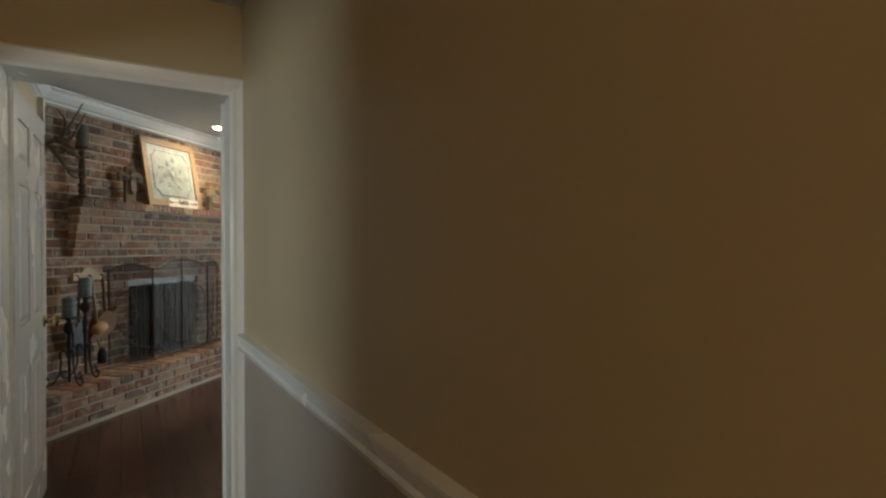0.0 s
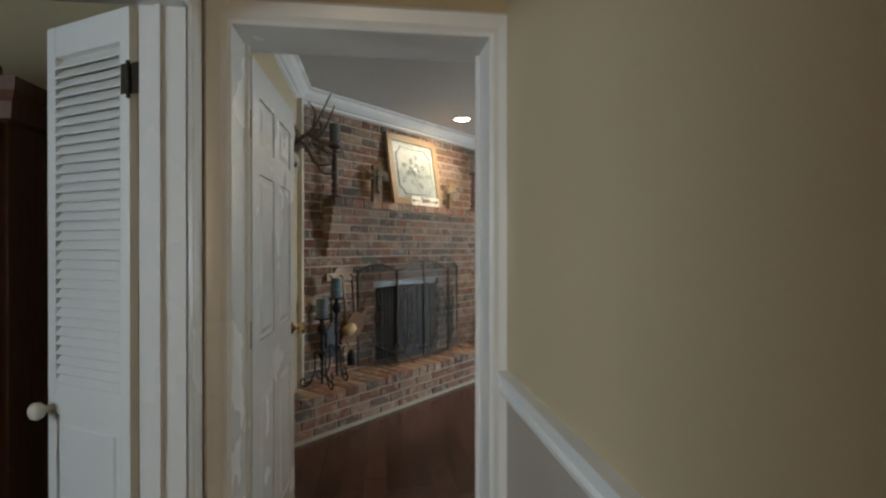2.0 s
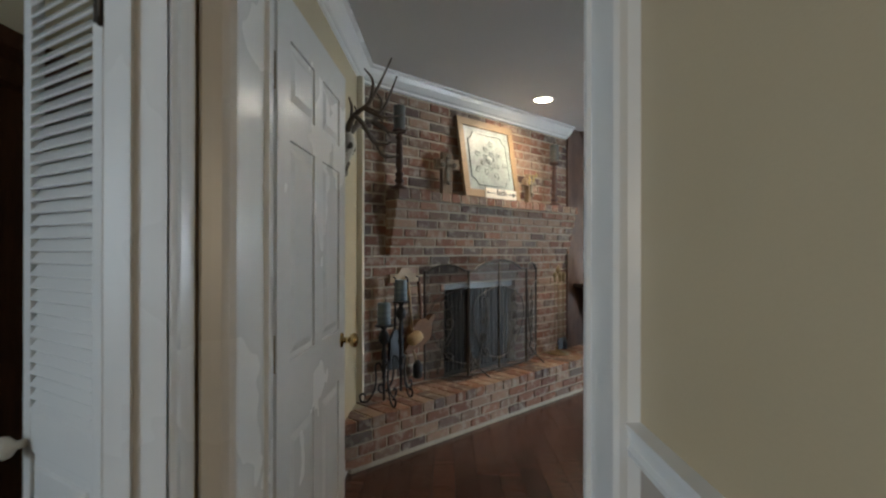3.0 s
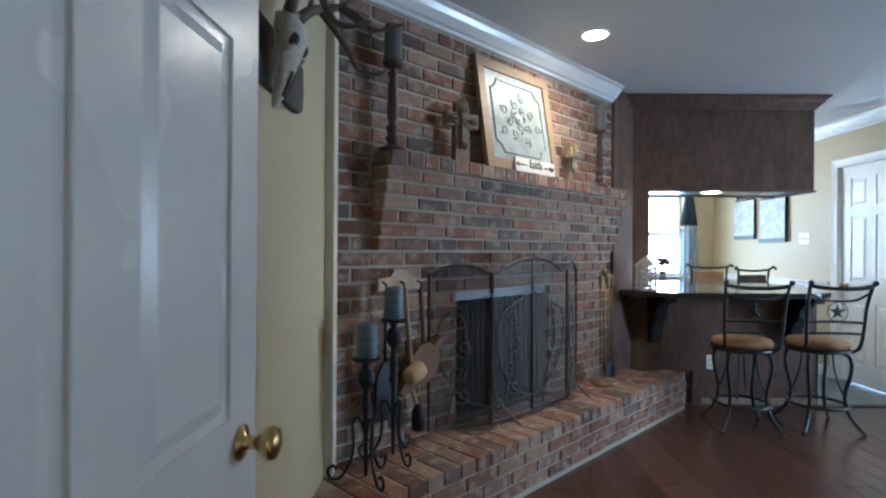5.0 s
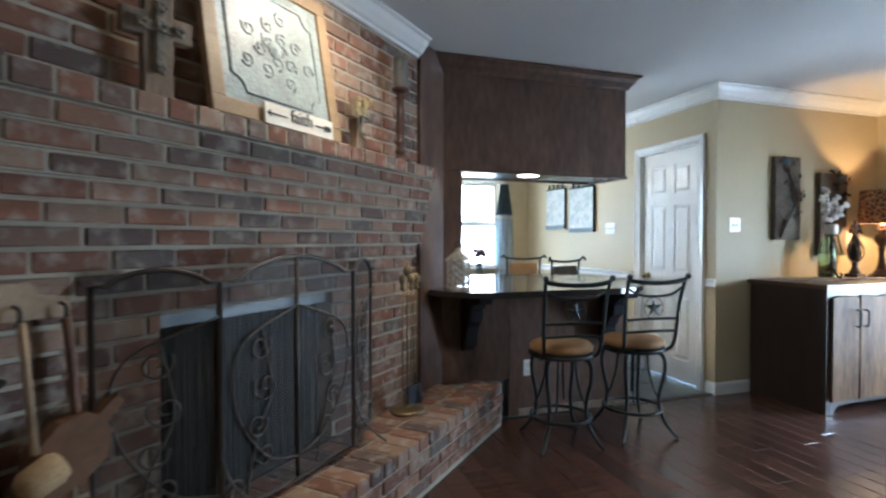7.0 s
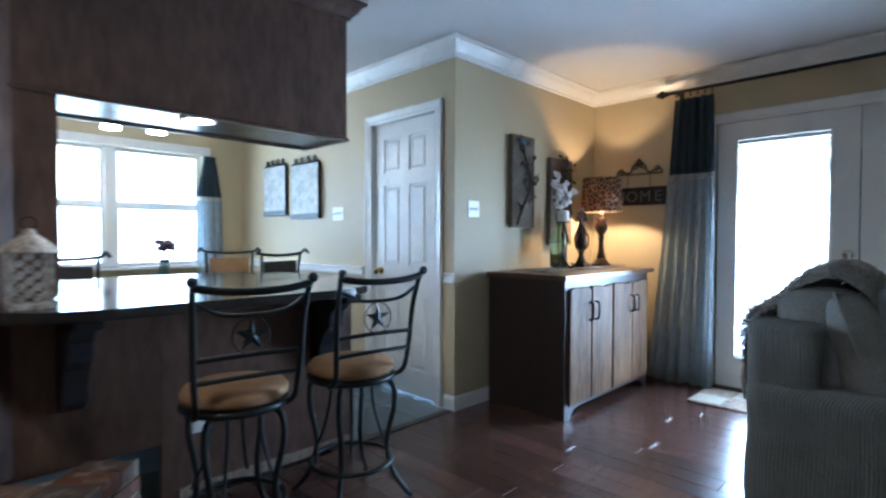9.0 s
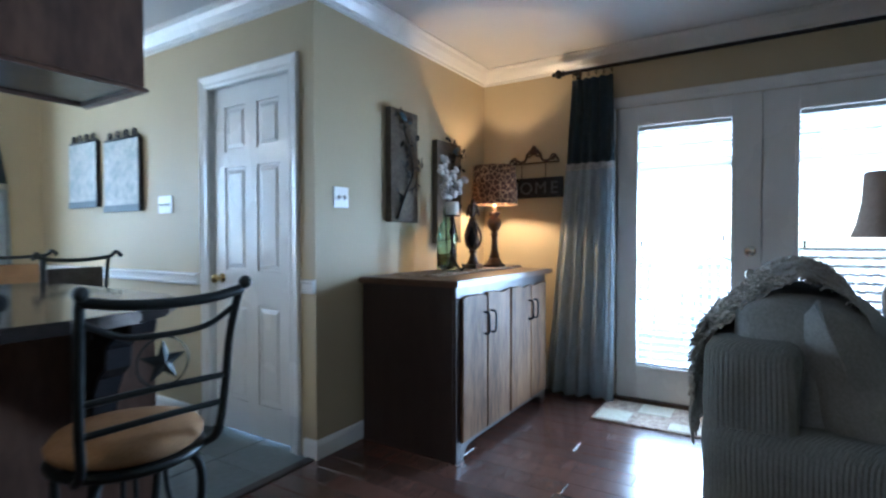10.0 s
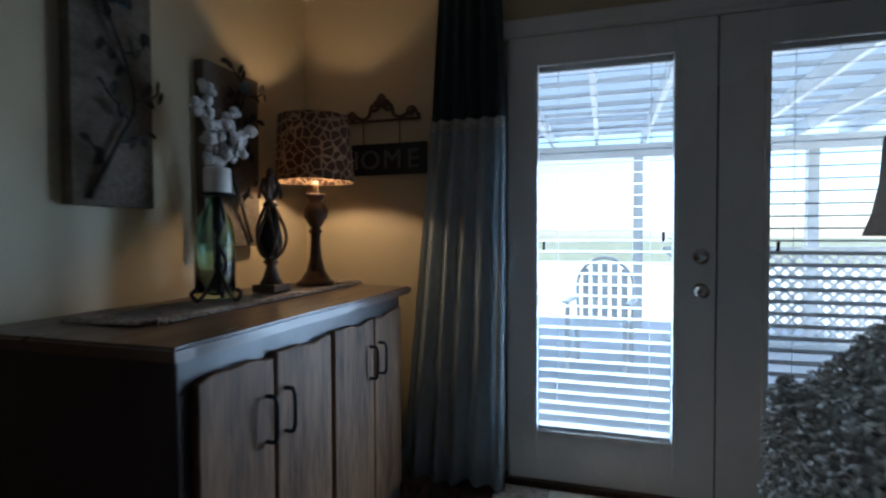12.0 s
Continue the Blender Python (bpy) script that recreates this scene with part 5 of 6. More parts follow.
def sideboard():
    t = thing("sideboard", Matrix(), "dark sideboard with four knotty light wooden doors", "sideboard")
    x0, x1, y0, y1 = 4.225, 5.475, 6.132, 6.76
    part("side", block(x0, x0 + 0.03, y0 + 0.02, y1, 0.0, SBZ - 0.035, 0.003), ESPRESSO, t)
    part("side", block(x1 - 0.03, x1, y0 + 0.02, y1, 0.0, SBZ - 0.035, 0.003), ESPRESSO, t)
    part("back", block(x0 + 0.03, x1 - 0.03, y1 - 0.02, y1, 0.05, SBZ - 0.035), ESPRESSO, t)
    part("face_frame", block(x0, x1, y0, y0 + 0.02, 0.84, SBZ - 0.036, 0.003), ESPRESSO, t)
    part("carcass_front", block(x0 + 0.03, x1 - 0.03, y0 + 0.021, y0 + 0.03, 0.09, 0.83), ESPRESSO, t)
    for a in (x0, x1 - 0.045):
        part("stile", block(a, a + 0.045, y0, y0 + 0.02, 0.0, 0.84, 0.003), ESPRESSO, t)
    part("centre_stile", block(4.832, 4.872, y0, y0 + 0.02, 0.09, 0.84, 0.003), ESPRESSO, t)
    apron = [(x0 + 0.046, 0.0), (x0 + 0.07, 0.0), (x0 + 0.085, 0.03), (x0 + 0.12, 0.06), (x0 + 0.2, 0.07), (x1 - 0.2, 0.07), (x1 - 0.12, 0.06), (x1 - 0.085, 0.03), (x1 - 0.07, 0.0), (x1 - 0.046, 0.0), (x1 - 0.046, 0.115), (x0 + 0.046, 0.115)]
    part("apron", prism(apron, "y", y0, y0 + 0.02), ESPRESSO, t, "shaped apron with cut-out feet")
    edge = [(4.19, 6.765), (4.19, 6.10)] + [(x, y - 0.008) for x, y in wavy(4.19, 5.53, 6.105, 0.006, 24, 4)][1:] + [(5.53, 6.765)]
    bm = prism(edge, "z", SBZ - 0.034, SBZ)
    bmesh.ops.bevel(bm, geom=[e for e in bm.edges if abs(e.verts[0].co.z - e.verts[1].co.z) < 0.001], offset=0.007, segments=2, affect="EDGES")
    part("top", bm, TOPWOOD, t, "polished brown top with a live edge")
    for i, (a, b) in enumerate(((4.262, 4.535), (4.547, 4.838), (4.862, 5.165), (5.175, 5.442))):
        out = [(a, 0.10), (b, 0.10)] + wavy(a, b, 0.862, 0.006, 8, i + 2)[::-1]
        bm = prism(out, "y", y0 - 0.022, y0 - 0.001)
        bmesh.ops.bevel(bm, geom=[e for e in bm.edges if abs(e.verts[0].co.y - e.verts[1].co.y) < 0.001], offset=0.004, segments=1, affect="EDGES")
        d = part("door", bm, KNOTTY, t, "knotty light wooden door")
        x = b - 0.035 if i % 2 == 0 else a + 0.035
        part("handle", tube(smooth_path([(x, y0 - 0.022, 0.64), (x, y0 - 0.05, 0.645), (x, y0 - 0.055, 0.70), (x, y0 - 0.05, 0.755), (x, y0 - 0.022, 0.76)], 4), 0.006, 8), IRON, d, "black iron pull handle")
    return t


sideboard()
RUNNER = material("fringed_cream_runner", (0.58, 0.51, 0.42), 0.95, vary=0.6, scale=40, fine=150, bump=0.6, second=(0.2, 0.16, 0.12))


def runner():
    t = thing("table_runner", at(0, 0, SBZ), "fringed cream cloth runner lying along the sideboard", "table runner")
    bm = bmesh.new()
    n, w = 70, 12
    g = [[bm.verts.new((4.40 + 1.16 * i / n, 6.38 + 0.26 * j / w, 0.004 + 0.004 * noise.noise((i * 0.35, j * 0.4, 0)) + 0.003)) for j in range(w + 1)] for i in range(n + 1)]
    for i in range(n):
        for j in range(w):
            bm.faces.new((g[i][j], g[i][j + 1], g[i + 1][j + 1], g[i + 1][j]))
    bmesh.ops.solidify(bm, geom=bm.faces[:], thickness=0.004)
    part("cloth", bm, RUNNER, t)
    r = random.Random(2)
    bm = bmesh.new()
    for k in range(150):
        x = 4.40 + 1.16 * k / 149
        tube([(x, 6.382, 0.008), (x + r.uniform(-0.006, 0.006), 6.365, 0.012 + r.uniform(0, 0.006)), (x + r.uniform(-0.01, 0.01), 6.348, 0.004)], 0.0032, 5, bm)
    for k in range(40):
        y = 6.385 + 0.25 * k / 39
        for x, s in ((4.40, -1), (5.56, 1)):
            tube([(x, y, 0.008), (x + s * 0.02, y + r.uniform(-0.005, 0.005), 0.014), (x + s * 0.045, y + r.uniform(-0.01, 0.01), 0.005)], 0.004, 5, bm)
    tagged(part("fringe", bm, RUNNER, t, "knotted cream fringe"), kind="stuff")
    return t


runner()
BRONZE = material("dark_bronze", (0.05, 0.036, 0.028), 0.38, metal=0.4, vary=0.5, scale=20, fine=90, bump=0.2, second=(0.11, 0.06, 0.03))


def giraffe_cloth():
    m = material("patterned_lamp_shade", (0.10, 0.055, 0.03), 0.85, vary=0.2, scale=30)
    n, l = m.node_tree.nodes, m.node_tree.links
    b = n["Principled BSDF"]
    v = n.new("ShaderNodeTexVoronoi")
    v.feature = "DISTANCE_TO_EDGE"
    v.inputs["Scale"].default_value = 26
    tc = n.new("ShaderNodeTexCoord")
    l.new(tc.outputs["Object"], v.inputs["Vector"])
    r = n.new("ShaderNodeMapRange")
    r.inputs["From Min"].default_value, r.inputs["From Max"].default_value = 0.05, 0.085
    l.new(v.outputs["Distance"], r.inputs["Value"])
    mx = n.new("ShaderNodeMix")
    mx.data_type = "RGBA"
    mx.inputs[6].default_value, mx.inputs[7].default_value = (0.40, 0.26, 0.14, 1), (0.085, 0.042, 0.024, 1)
    l.new(r.outputs[0], mx.inputs[0])
    l.new(mx.outputs[2], b.inputs["Base Color"])
    tr, ms = n.new("ShaderNodeBsdfTranslucent"), n.new("ShaderNodeMixShader")
    l.new(mx.outputs[2], tr.inputs["Color"])
    ms.inputs[0].default_value = 0.16
    l.new(b.outputs[0], ms.inputs[1])
    l.new(tr.outputs[0], ms.inputs[2])
    l.new(ms.outputs[0], n["Material Output"].inputs["Surface"])
    return m


LX, LYY = 5.38, 6.49


def table_lamp():
    t = thing("table_lamp", at(LX, LYY, SBZ + 0.012), "bronze table lamp with a giraffe-patterned shade, switched on", "lamp")
    part("foot", lathe([(0, 0), (0.085, 0), (0.085, 0.012), (0.07, 0.02), (0.055, 0.04), (0.04, 0.065)], 8), BRONZE, t, "octagonal bronze foot")
    part("stem", lathe([(0.04, 0.06), (0.026, 0.12), (0.02, 0.20), (0.022, 0.225), (0.032, 0.235), (0.02, 0.25), (0.03, 0.265), (0.052, 0.30), (0.055, 0.325), (0.042, 0.355), (0.028, 0.368), (0.044, 0.39), (0.042, 0.40), (0.015, 0.402)], 24), BRONZE, t)
    part("socket", lathe([(0.014, 0.40), (0.014, 0.456), (0, 0.456)], 12), PALEWOOD, t)
    part("shade", lathe([(0.172, 0.452), (0.155, 0.735), (0.153, 0.735), (0.170, 0.452)], 48, cap=False), giraffe_cloth(), t, "drum shade printed with giraffe spots")
    return t


table_lamp()


def finial():
    t = thing("decorative_finial", at(5.07, 6.50, SBZ + 0.012), "dark pierced metal finial on the sideboard", "ornament")
    part("base", block(-0.052, 0.052, -0.052, 0.052, 0, 0.03, 0.006), BRONZE, t)
    part("neck", lathe([(0.045, 0.03), (0.03, 0.06), (0.018, 0.10), (0.03, 0.115), (0.018, 0.13)], 16), BRONZE, t)
    # near-black filler: shade of the hollow behind the ribs, put in as colour
    part("core", lathe([(0.016, 0.13), (0.042, 0.17), (0.045, 0.20), (0.03, 0.28), (0.016, 0.325)], 16), SOOT, t)
    for k in range(10):
        a = 2 * math.pi * k / 10
        pts = []
        for i in range(17):
            f = i / 16
            r = 0.02 + 0.038 * math.sin(math.pi * min(1, f * 1.25) ** 0.8) if f < 0.8 else 0.02
            r = 0.018 + 0.04 * math.sin(math.pi * f ** 0.75)
            pts.append((r * math.cos(a + f * 0.9 * (-1) ** k), r * math.sin(a + f * 0.9 * (-1) ** k), 0.13 + 0.20 * f))
        part("pierced_rib", tube(pts, 0.0065, 6), BRONZE, t)
    part("collar", lathe([(0.018, 0.325), (0.030, 0.335), (0.018, 0.35), (0.012, 0.36)], 16), BRONZE, t)
    for k in range(4):
        a = k * math.pi / 2 + 0.4
        c, s = math.cos(a), math.sin(a)
        part("leaf_scroll", tube(smooth_path([(0.008 * c, 0.008 * s, 0.355), (0.03 * c, 0.03 * s, 0.40), (0.022 * c, 0.022 * s, 0.44), (0.038 * c, 0.038 * s, 0.385), (0.04 * c, 0.04 * s, 0.36)]), 0.009, 8, taper=0.006), BRONZE, t)
    part("tip", lathe([(0.014, 0.36), (0.022, 0.43), (0.012, 0.455), (0.016, 0.465), (0, 0.485)], 12), BRONZE, t)
    return t


finial()
GREENGLASS = clear_glass("green_bottle_glass", (0.60, 0.82, 0.74))
COTTON = material("cotton_boll", (0.74, 0.70, 0.66), 0.95, vary=0.25, scale=40, fine=140, bump=0.5)
TWIG = material("dark_twig", (0.07, 0.045, 0.03), 0.8, vary=0.4)


def bottle_with_cotton():
    t = thing("green_glass_bottle", at(4.865, 6.585, SBZ + 0.012), "green glass bottle holding cotton stems", "vase")
    part("glass", lathe([(0, 0.002), (0.062, 0.0), (0.068, 0.02), (0.068, 0.22), (0.055, 0.28), (0.026, 0.33), (0.022, 0.40), (0.026, 0.405), (0.022, 0.405), (0.018, 0.40), (0.022, 0.33), (0.050, 0.28), (0.064, 0.22), (0.064, 0.02), (0, 0.012)], 28), GREENGLASS, t)
    r = random.Random(11)
    for k in range(11):
        a = r.uniform(0, 6.28)
        lean = r.uniform(0.02, 0.16)
        top = Vector((0.055 + lean * math.cos(a) * 0.9, lean * math.sin(a) * 0.5 - 0.03, r.uniform(0.45, 0.74)))
        path = smooth_path([(0, 0, 0.03), (0.005 * math.cos(a), 0.005 * math.sin(a), 0.38), Vector((0, 0, 0.40)).lerp(top, 0.55) + Vector((0.02, 0, 0.0)), top])
        stem = part("twig", tube(path, 0.0035, 6, taper=0.002), TWIG, t)
        for j in range(4):
            p = Vector(path[-1 - j * 2]) + Vector((r.uniform(-0.035, 0.035), r.uniform(-0.03, 0.03), r.uniform(-0.02, 0.02)))
            if p.z < 0.40:
                continue
            bm = bmesh.new()
            for q in range(5):
                s = bmesh.ops.create_icosphere(bm, subdivisions=2, radius=r.uniform(0.011, 0.016))
                bmesh.ops.translate(bm, verts=s["verts"], vec=p + Vector((r.uniform(-1, 1), r.uniform(-1, 1), r.uniform(-1, 1))) * 0.013)
            for v in bm.verts:
                v.co += Vector((noise.noise(v.co * 90), noise.noise(v.co * 90 + Vector((5, 0, 0))), noise.noise(v.co * 90 + Vector((0, 5, 0))))) * 0.004
            part("cotton_boll", bm, COTTON, stem, "white cotton boll")
    return t


bottle_with_cotton()


def small_stand():
    t = thing("iron_candle_pillar", at(4.755, 6.475, SBZ + 0.012), "black iron pillar candle holder before the green bottle", "candle holder")
    part("stem", lathe([(0.009, 0.03), (0.009, 0.10), (0.018, 0.12), (0.009, 0.14), (0.009, 0.22), (0.02, 0.25), (0.009, 0.28), (0.012, 0.345)], 12), IRON, t)
    part("plate", lathe([(0, 0.345), (0.05, 0.347), (0.054, 0.356), (0, 0.352)], 24), IRON, t)
    for k in range(3):
        part("foot", moved(tube(smooth_path([(0.006, 0, 0.10), (0.03, 0, 0.05), (0.065, 0, 0.008), (0.085, 0, 0.03), (0.07, 0, 0.045)]), 0.007, 8), at(0, 0, 0, 120 * k + 30)), IRON, t)
    part("scroll", tube(smooth_path([(0, -0.01, 0.06), (0.02, -0.012, 0.13), (-0.015, -0.012, 0.20), (0.015, -0.012, 0.27), (0, -0.01, 0.33)]), 0.006, 6), IRON, t)
    return t


small_stand()
candle("white_candle", at(4.755, 6.475, SBZ + 0.368), 0.042, 0.082, SIGNWHITE, "short white pillar candle on a black iron holder")

CANVAS = material("weathered_board", (0.165, 0.13, 0.09), 0.8, vary=0.5, scale=7, fine=60, bump=0.3, second=(0.085, 0.065, 0.045))
VERDI = material("dull_green_metal", (0.05, 0.045, 0.034), 0.55, metal=0.3, vary=0.5, scale=30)
BIRDBLUE = material("dusty_blue_metal", (0.06, 0.12, 0.16), 0.5, metal=0.2, vary=0.4)


def leaf_bm(l, w):
    bm = bmesh.new()
    n = 6
    a = [bm.verts.new((l * i / n, w * math.sin(math.pi * i / n) ** 0.8, 0.25 * w)) for i in range(n + 1)]
    b = [bm.verts.new((l * i / n, -w * math.sin(math.pi * i / n) ** 0.8, 0.25 * w)) for i in range(n + 1)]
    c = [bm.verts.new((l * i / n, 0, 0)) for i in range(n + 1)]
    for i in range(n):
        bm.faces.new((a[i], a[i + 1], c[i + 1], c[i]))
        bm.faces.new((c[i], c[i + 1], b[i + 1], b[i]))
    bmesh.ops.solidify(bm, geom=bm.faces[:], thickness=0.0015)
    return bm


def branch_art(x0, x1, z0, z1, seed, label, flip=1):
    t = thing("branch_wall_art", at((x0 + x1) / 2, AY - 0.001, z0), label, "wall art", "bird and branch panels")
    w, h = (x1 - x0) / 2, z1 - z0
    part("board", block(-w, w, -0.045, 0, 0, h, 0.003), CANVAS, t, "weathered grey-brown board")
    r = random.Random(seed)
    stem = smooth_path([(-0.10 * flip, -0.055, 0.02), (-0.02 * flip, -0.065, h * 0.25), (0.05 * flip, -0.07, h * 0.45), (0.02 * flip, -0.07, h * 0.65), (-0.04 * flip, -0.065, h * 0.85), (-0.06 * flip, -0.06, h * 0.95)])
    part("main_branch", tube(stem, 0.008, 8, taper=0.004), VERDI, t)
    for k in range(9):
        p = Vector(stem[4 + k * 3 if 4 + k * 3 < len(stem) else -2])
        s = 1 if k % 2 else -1
        q = p + Vector((s * r.uniform(0.05, 0.11), -0.008, r.uniform(0.03, 0.09)))
        q.x = max(-w * 0.9, min(w * 1.05, q.x))
        part("twig", tube(smooth_path([p, p.lerp(q, 0.5) + Vector((0, -0.01, -0.01)), q]), 0.004, 6), VERDI, t)
        for j in range(4):
            c = p.lerp(q, 0.3 + 0.25 * j)
            part("leaf", moved(leaf_bm(0.046, 0.013), Matrix.Translation(c + Vector((0, -0.006, 0))) @ Euler((radians(90 + r.uniform(-25, 25)), 0, r.uniform(-0.4, 0.4))).to_matrix().to_4x4() @ Matrix.Rotation(r.uniform(-2.2, 2.2) + (0 if s > 0 else math.pi), 4, "Z")), VERDI, t)
    bm = bmesh.new()
    bmesh.ops.create_icosphere(bm, subdivisions=2, radius=0.026)
    moved(bm, Matrix.Translation((-0.05 * flip, -0.07, h * 0.93)) @ Matrix.Rotation(0.5 * flip, 4, "Y") @ Matrix.Diagonal((1.7, 0.5, 0.8, 1)))
    bird = part("bird", bm, BIRDBLUE, t, "small dusty-blue metal bird")
    part("tail", moved(leaf_bm(0.06, 0.012), Matrix.Translation((-0.02 * flip, -0.07, h * 0.915)) @ Euler((radians(90), 0, 0)).to_matrix().to_4x4() @ Matrix.Rotation(-0.4, 4, "Z")), BIRDBLUE, bird)
    return t


branch_art(4.475, 4.76, 1.275, 1.985, 3, "weathered board with a metal branch and blue bird")
branch_art(5.0, 5.33, 1.135, 1.865, 8, "second weathered board with a metal branch and bird", -1)


def home_sign():
    t = thing("home_sign", pose(EX - 0.001, 6.345, 1.485, 0, 0, -90), "dark metal sign reading HOME hung from an iron scroll", "sign")
    part("plate", block(-0.245, 0.245, -0.022, -0.010, 0, 0.158, 0.002), DARKGLOSS, t)
    for letter, x in (("H", -0.168), ("O", -0.058), ("M", 0.062), ("E", 0.172)):
        part("letter", moved(text_bm(letter, 0.135, 0.003), pose(x, -0.024, 0.032, 90)), SIGNLETTER, t, "grey cut letter")
    part("hanger_bar", tube([(-0.21, -0.014, 0.275), (0.21, -0.014, 0.275)], 0.007, 8), BRONZE, t)
    for x in (-0.10, 0.10):
        part("hanger_rod", tube([(x, -0.014, 0.275), (x, -0.014, 0.15)], 0.0035, 6), BRONZE, t)
    bm = bmesh.new()
    for s in (-1, 1):
        tube(smooth_path([(s * 0.205, -0.014, 0.285), (s * 0.18, -0.014, 0.315), (s * 0.14, -0.014, 0.30), (s * 0.10, -0.014, 0.285)]), 0.009, 6, bm)
        tube(spiral(s * 0.16, 0.31, 0.028, 0.008, 0, 1.2 * s, -0.014, 12), 0.007, 6, bm)
        tube(smooth_path([(s * 0.12, -0.014, 0.28), (s * 0.07, -0.014, 0.30), (s * 0.055, -0.014, 0.345), (s * 0.02, -0.014, 0.36)]), 0.009, 6, bm)
        tube(spiral(s * 0.04, 0.345, 0.028, 0.008, 1.5, 1.2 * s, -0.014, 12), 0.008, 6, bm)
    part("scroll", bm, BRONZE, t, "curled iron scroll")
    bm = lathe([(0, 0), (0.028, 0.01), (0.034, 0.03), (0.022, 0.06), (0.008, 0.075), (0, 0.08)], 12)
    part("palmette", moved(moved(bm, Matrix.Diagonal((1, 0.4, 1, 1))), Matrix.Translation((0, -0.014, 0.335))), BRONZE, t)
    return t


SIGNLETTER = material("dull_grey_letters", (0.10, 0.105, 0.105), 0.5, vary=0.3)
home_sign()


# ---- glazed doors, curtain, rug ----
def slat_blind(parent, y0, y1, z0, z1, x, tilt, n):
    bl = part("head_rail", block(x - 0.02, x + 0.02, y0 - 0.01, y1 + 0.01, z1 - 0.012, z1 + 0.03, 0.003), BLIND, parent, "white blind head rail")
    me = mesh_of("slat", moved(block(-0.024, 0.024, y0, y1, -0.0012, 0.0012), Matrix()), BLIND)
    for k in range(n):
        s = new("slat", me)
        s.parent = parent
        s.matrix_local = pose(x, 0, z1 - 0.03 - (z1 - z0 - 0.05) * k / (n - 1), 0, tilt, 0)
    for y in (y0 + 0.09, y1 - 0.09):
        part("ladder_cord", tube([(x, y, z0), (x, y, z1)], 0.0012, 5), BLIND, parent)
    part("bottom_rail", block(x - 0.024, x + 0.024, y0, y1, z0 - 0.012, z0 + 0.008, 0.003), BLIND, parent)


def glazed_door(name, y0, y1, g0, g1, tilt, knob, label):
    t = thing(name, Matrix(), label, "door", kind="structure")
    x0, x1, z0, z1, zt = EX - 0.005, EX + 0.04, 0.268, 1.957, FDH - 0.004
    part("stile", block(x0, x1, y0, g0, 0.03, zt, 0.003), WHITE, t)
    part("stile", block(x0, x1, g1, y1, 0.03, zt, 0.003), WHITE, t)
    part("bottom_rail", block(x0 + 0.001, x1, g0, g1, 0.03, z0, 0.003), WHITE, t)
    part("top_rail", block(x0 + 0.001, x1, g0, g1, z1, zt, 0.003), WHITE, t)
    f = 0.022
    bead = part("glazing_frame", join(block(x0 - 0.012, x0 + 0.002, g0 - f, g0, z0 - f, z1 + f, 0.003), block(x0 - 0.012, x0 + 0.002, g1, g1 + f, z0 - f, z1 + f, 0.003), block(x0 - 0.012, x0 + 0.002, g0, g1, z0 - f, z0, 0.003), block(x0 - 0.012, x0 + 0.002, g0, g1, z1, z1 + f, 0.003)), WHITE, t)
    pane = part("pane", block(x1 - 0.012, x1 - 0.008, g0, g1, z0, z1), PANE, t)
    pane.visible_shadow = False
    blind = part("blind", block(x0 - 0.004, x0 + 0.02, g0 + 0.004, g1 - 0.004, z1 - 0.03, z1 - 0.004, 0.003), BLIND, t, "white slatted blind")
    me = mesh_of("slat", block(-0.0115, 0.0115, g0 + 0.006, g1 - 0.006, -0.0012, 0.0012), BLIND)
    n = 33
    for k in range(n):
        s = new("slat", me)
        s.parent = blind
        s.matrix_local = pose(x0 + 0.012, 0, z1 - 0.05 - (z1 - z0 - 0.08) * k / (n - 1), 0, tilt(k / (n - 1)), 0)
    for y in (g0 + 0.09, g1 - 0.09):
        part("ladder_cord", tube([(x0 + 0.012, y, z0 + 0.01), (x0 + 0.012, y, z1 - 0.02)], 0.0013, 5), BLIND, blind)
    part("blind_rail", block(x0 - 0.002, x0 + 0.022, g0 + 0.005, g1 - 0.005, z0 + 0.004, z0 + 0.022, 0.003), BLIND, blind)
    for y, z in ((g1 - 0.03, 1.13), (g0 + 0.04, 1.17)):
        part("tilt_tab", block(x0 - 0.016, x0 - 0.004, y - 0.006, y + 0.006, z - 0.02, z + 0.02, 0.003), IRON, blind, "small dark tilt tab")
    if knob:
        for z, big in ((0.94, True), (1.085, False)):
            prof = [(0.032, 0), (0.032, 0.006), (0.013, 0.01), (0.012, 0.03), (0.026, 0.04), (0.03, 0.055), (0.024, 0.066), (0, 0.068)] if big else [(0.033, 0), (0.033, 0.01), (0.026, 0.016), (0, 0.017)]
            k = part("door_knob" if big else "deadbolt", moved(lathe(prof, 20), pose(x0, 4.873, z, 0, -90, 0)), NICKEL, t, "polished nickel")
            if not big:
                part("thumb_turn", moved(block(-0.02, 0.02, -0.006, 0.006, 0.015, 0.026, 0.002), pose(x0, 4.873, z, 0, -90, 0) @ pose(0, 0, 0, 0, 0, 60)), NICKEL, k)
    return t


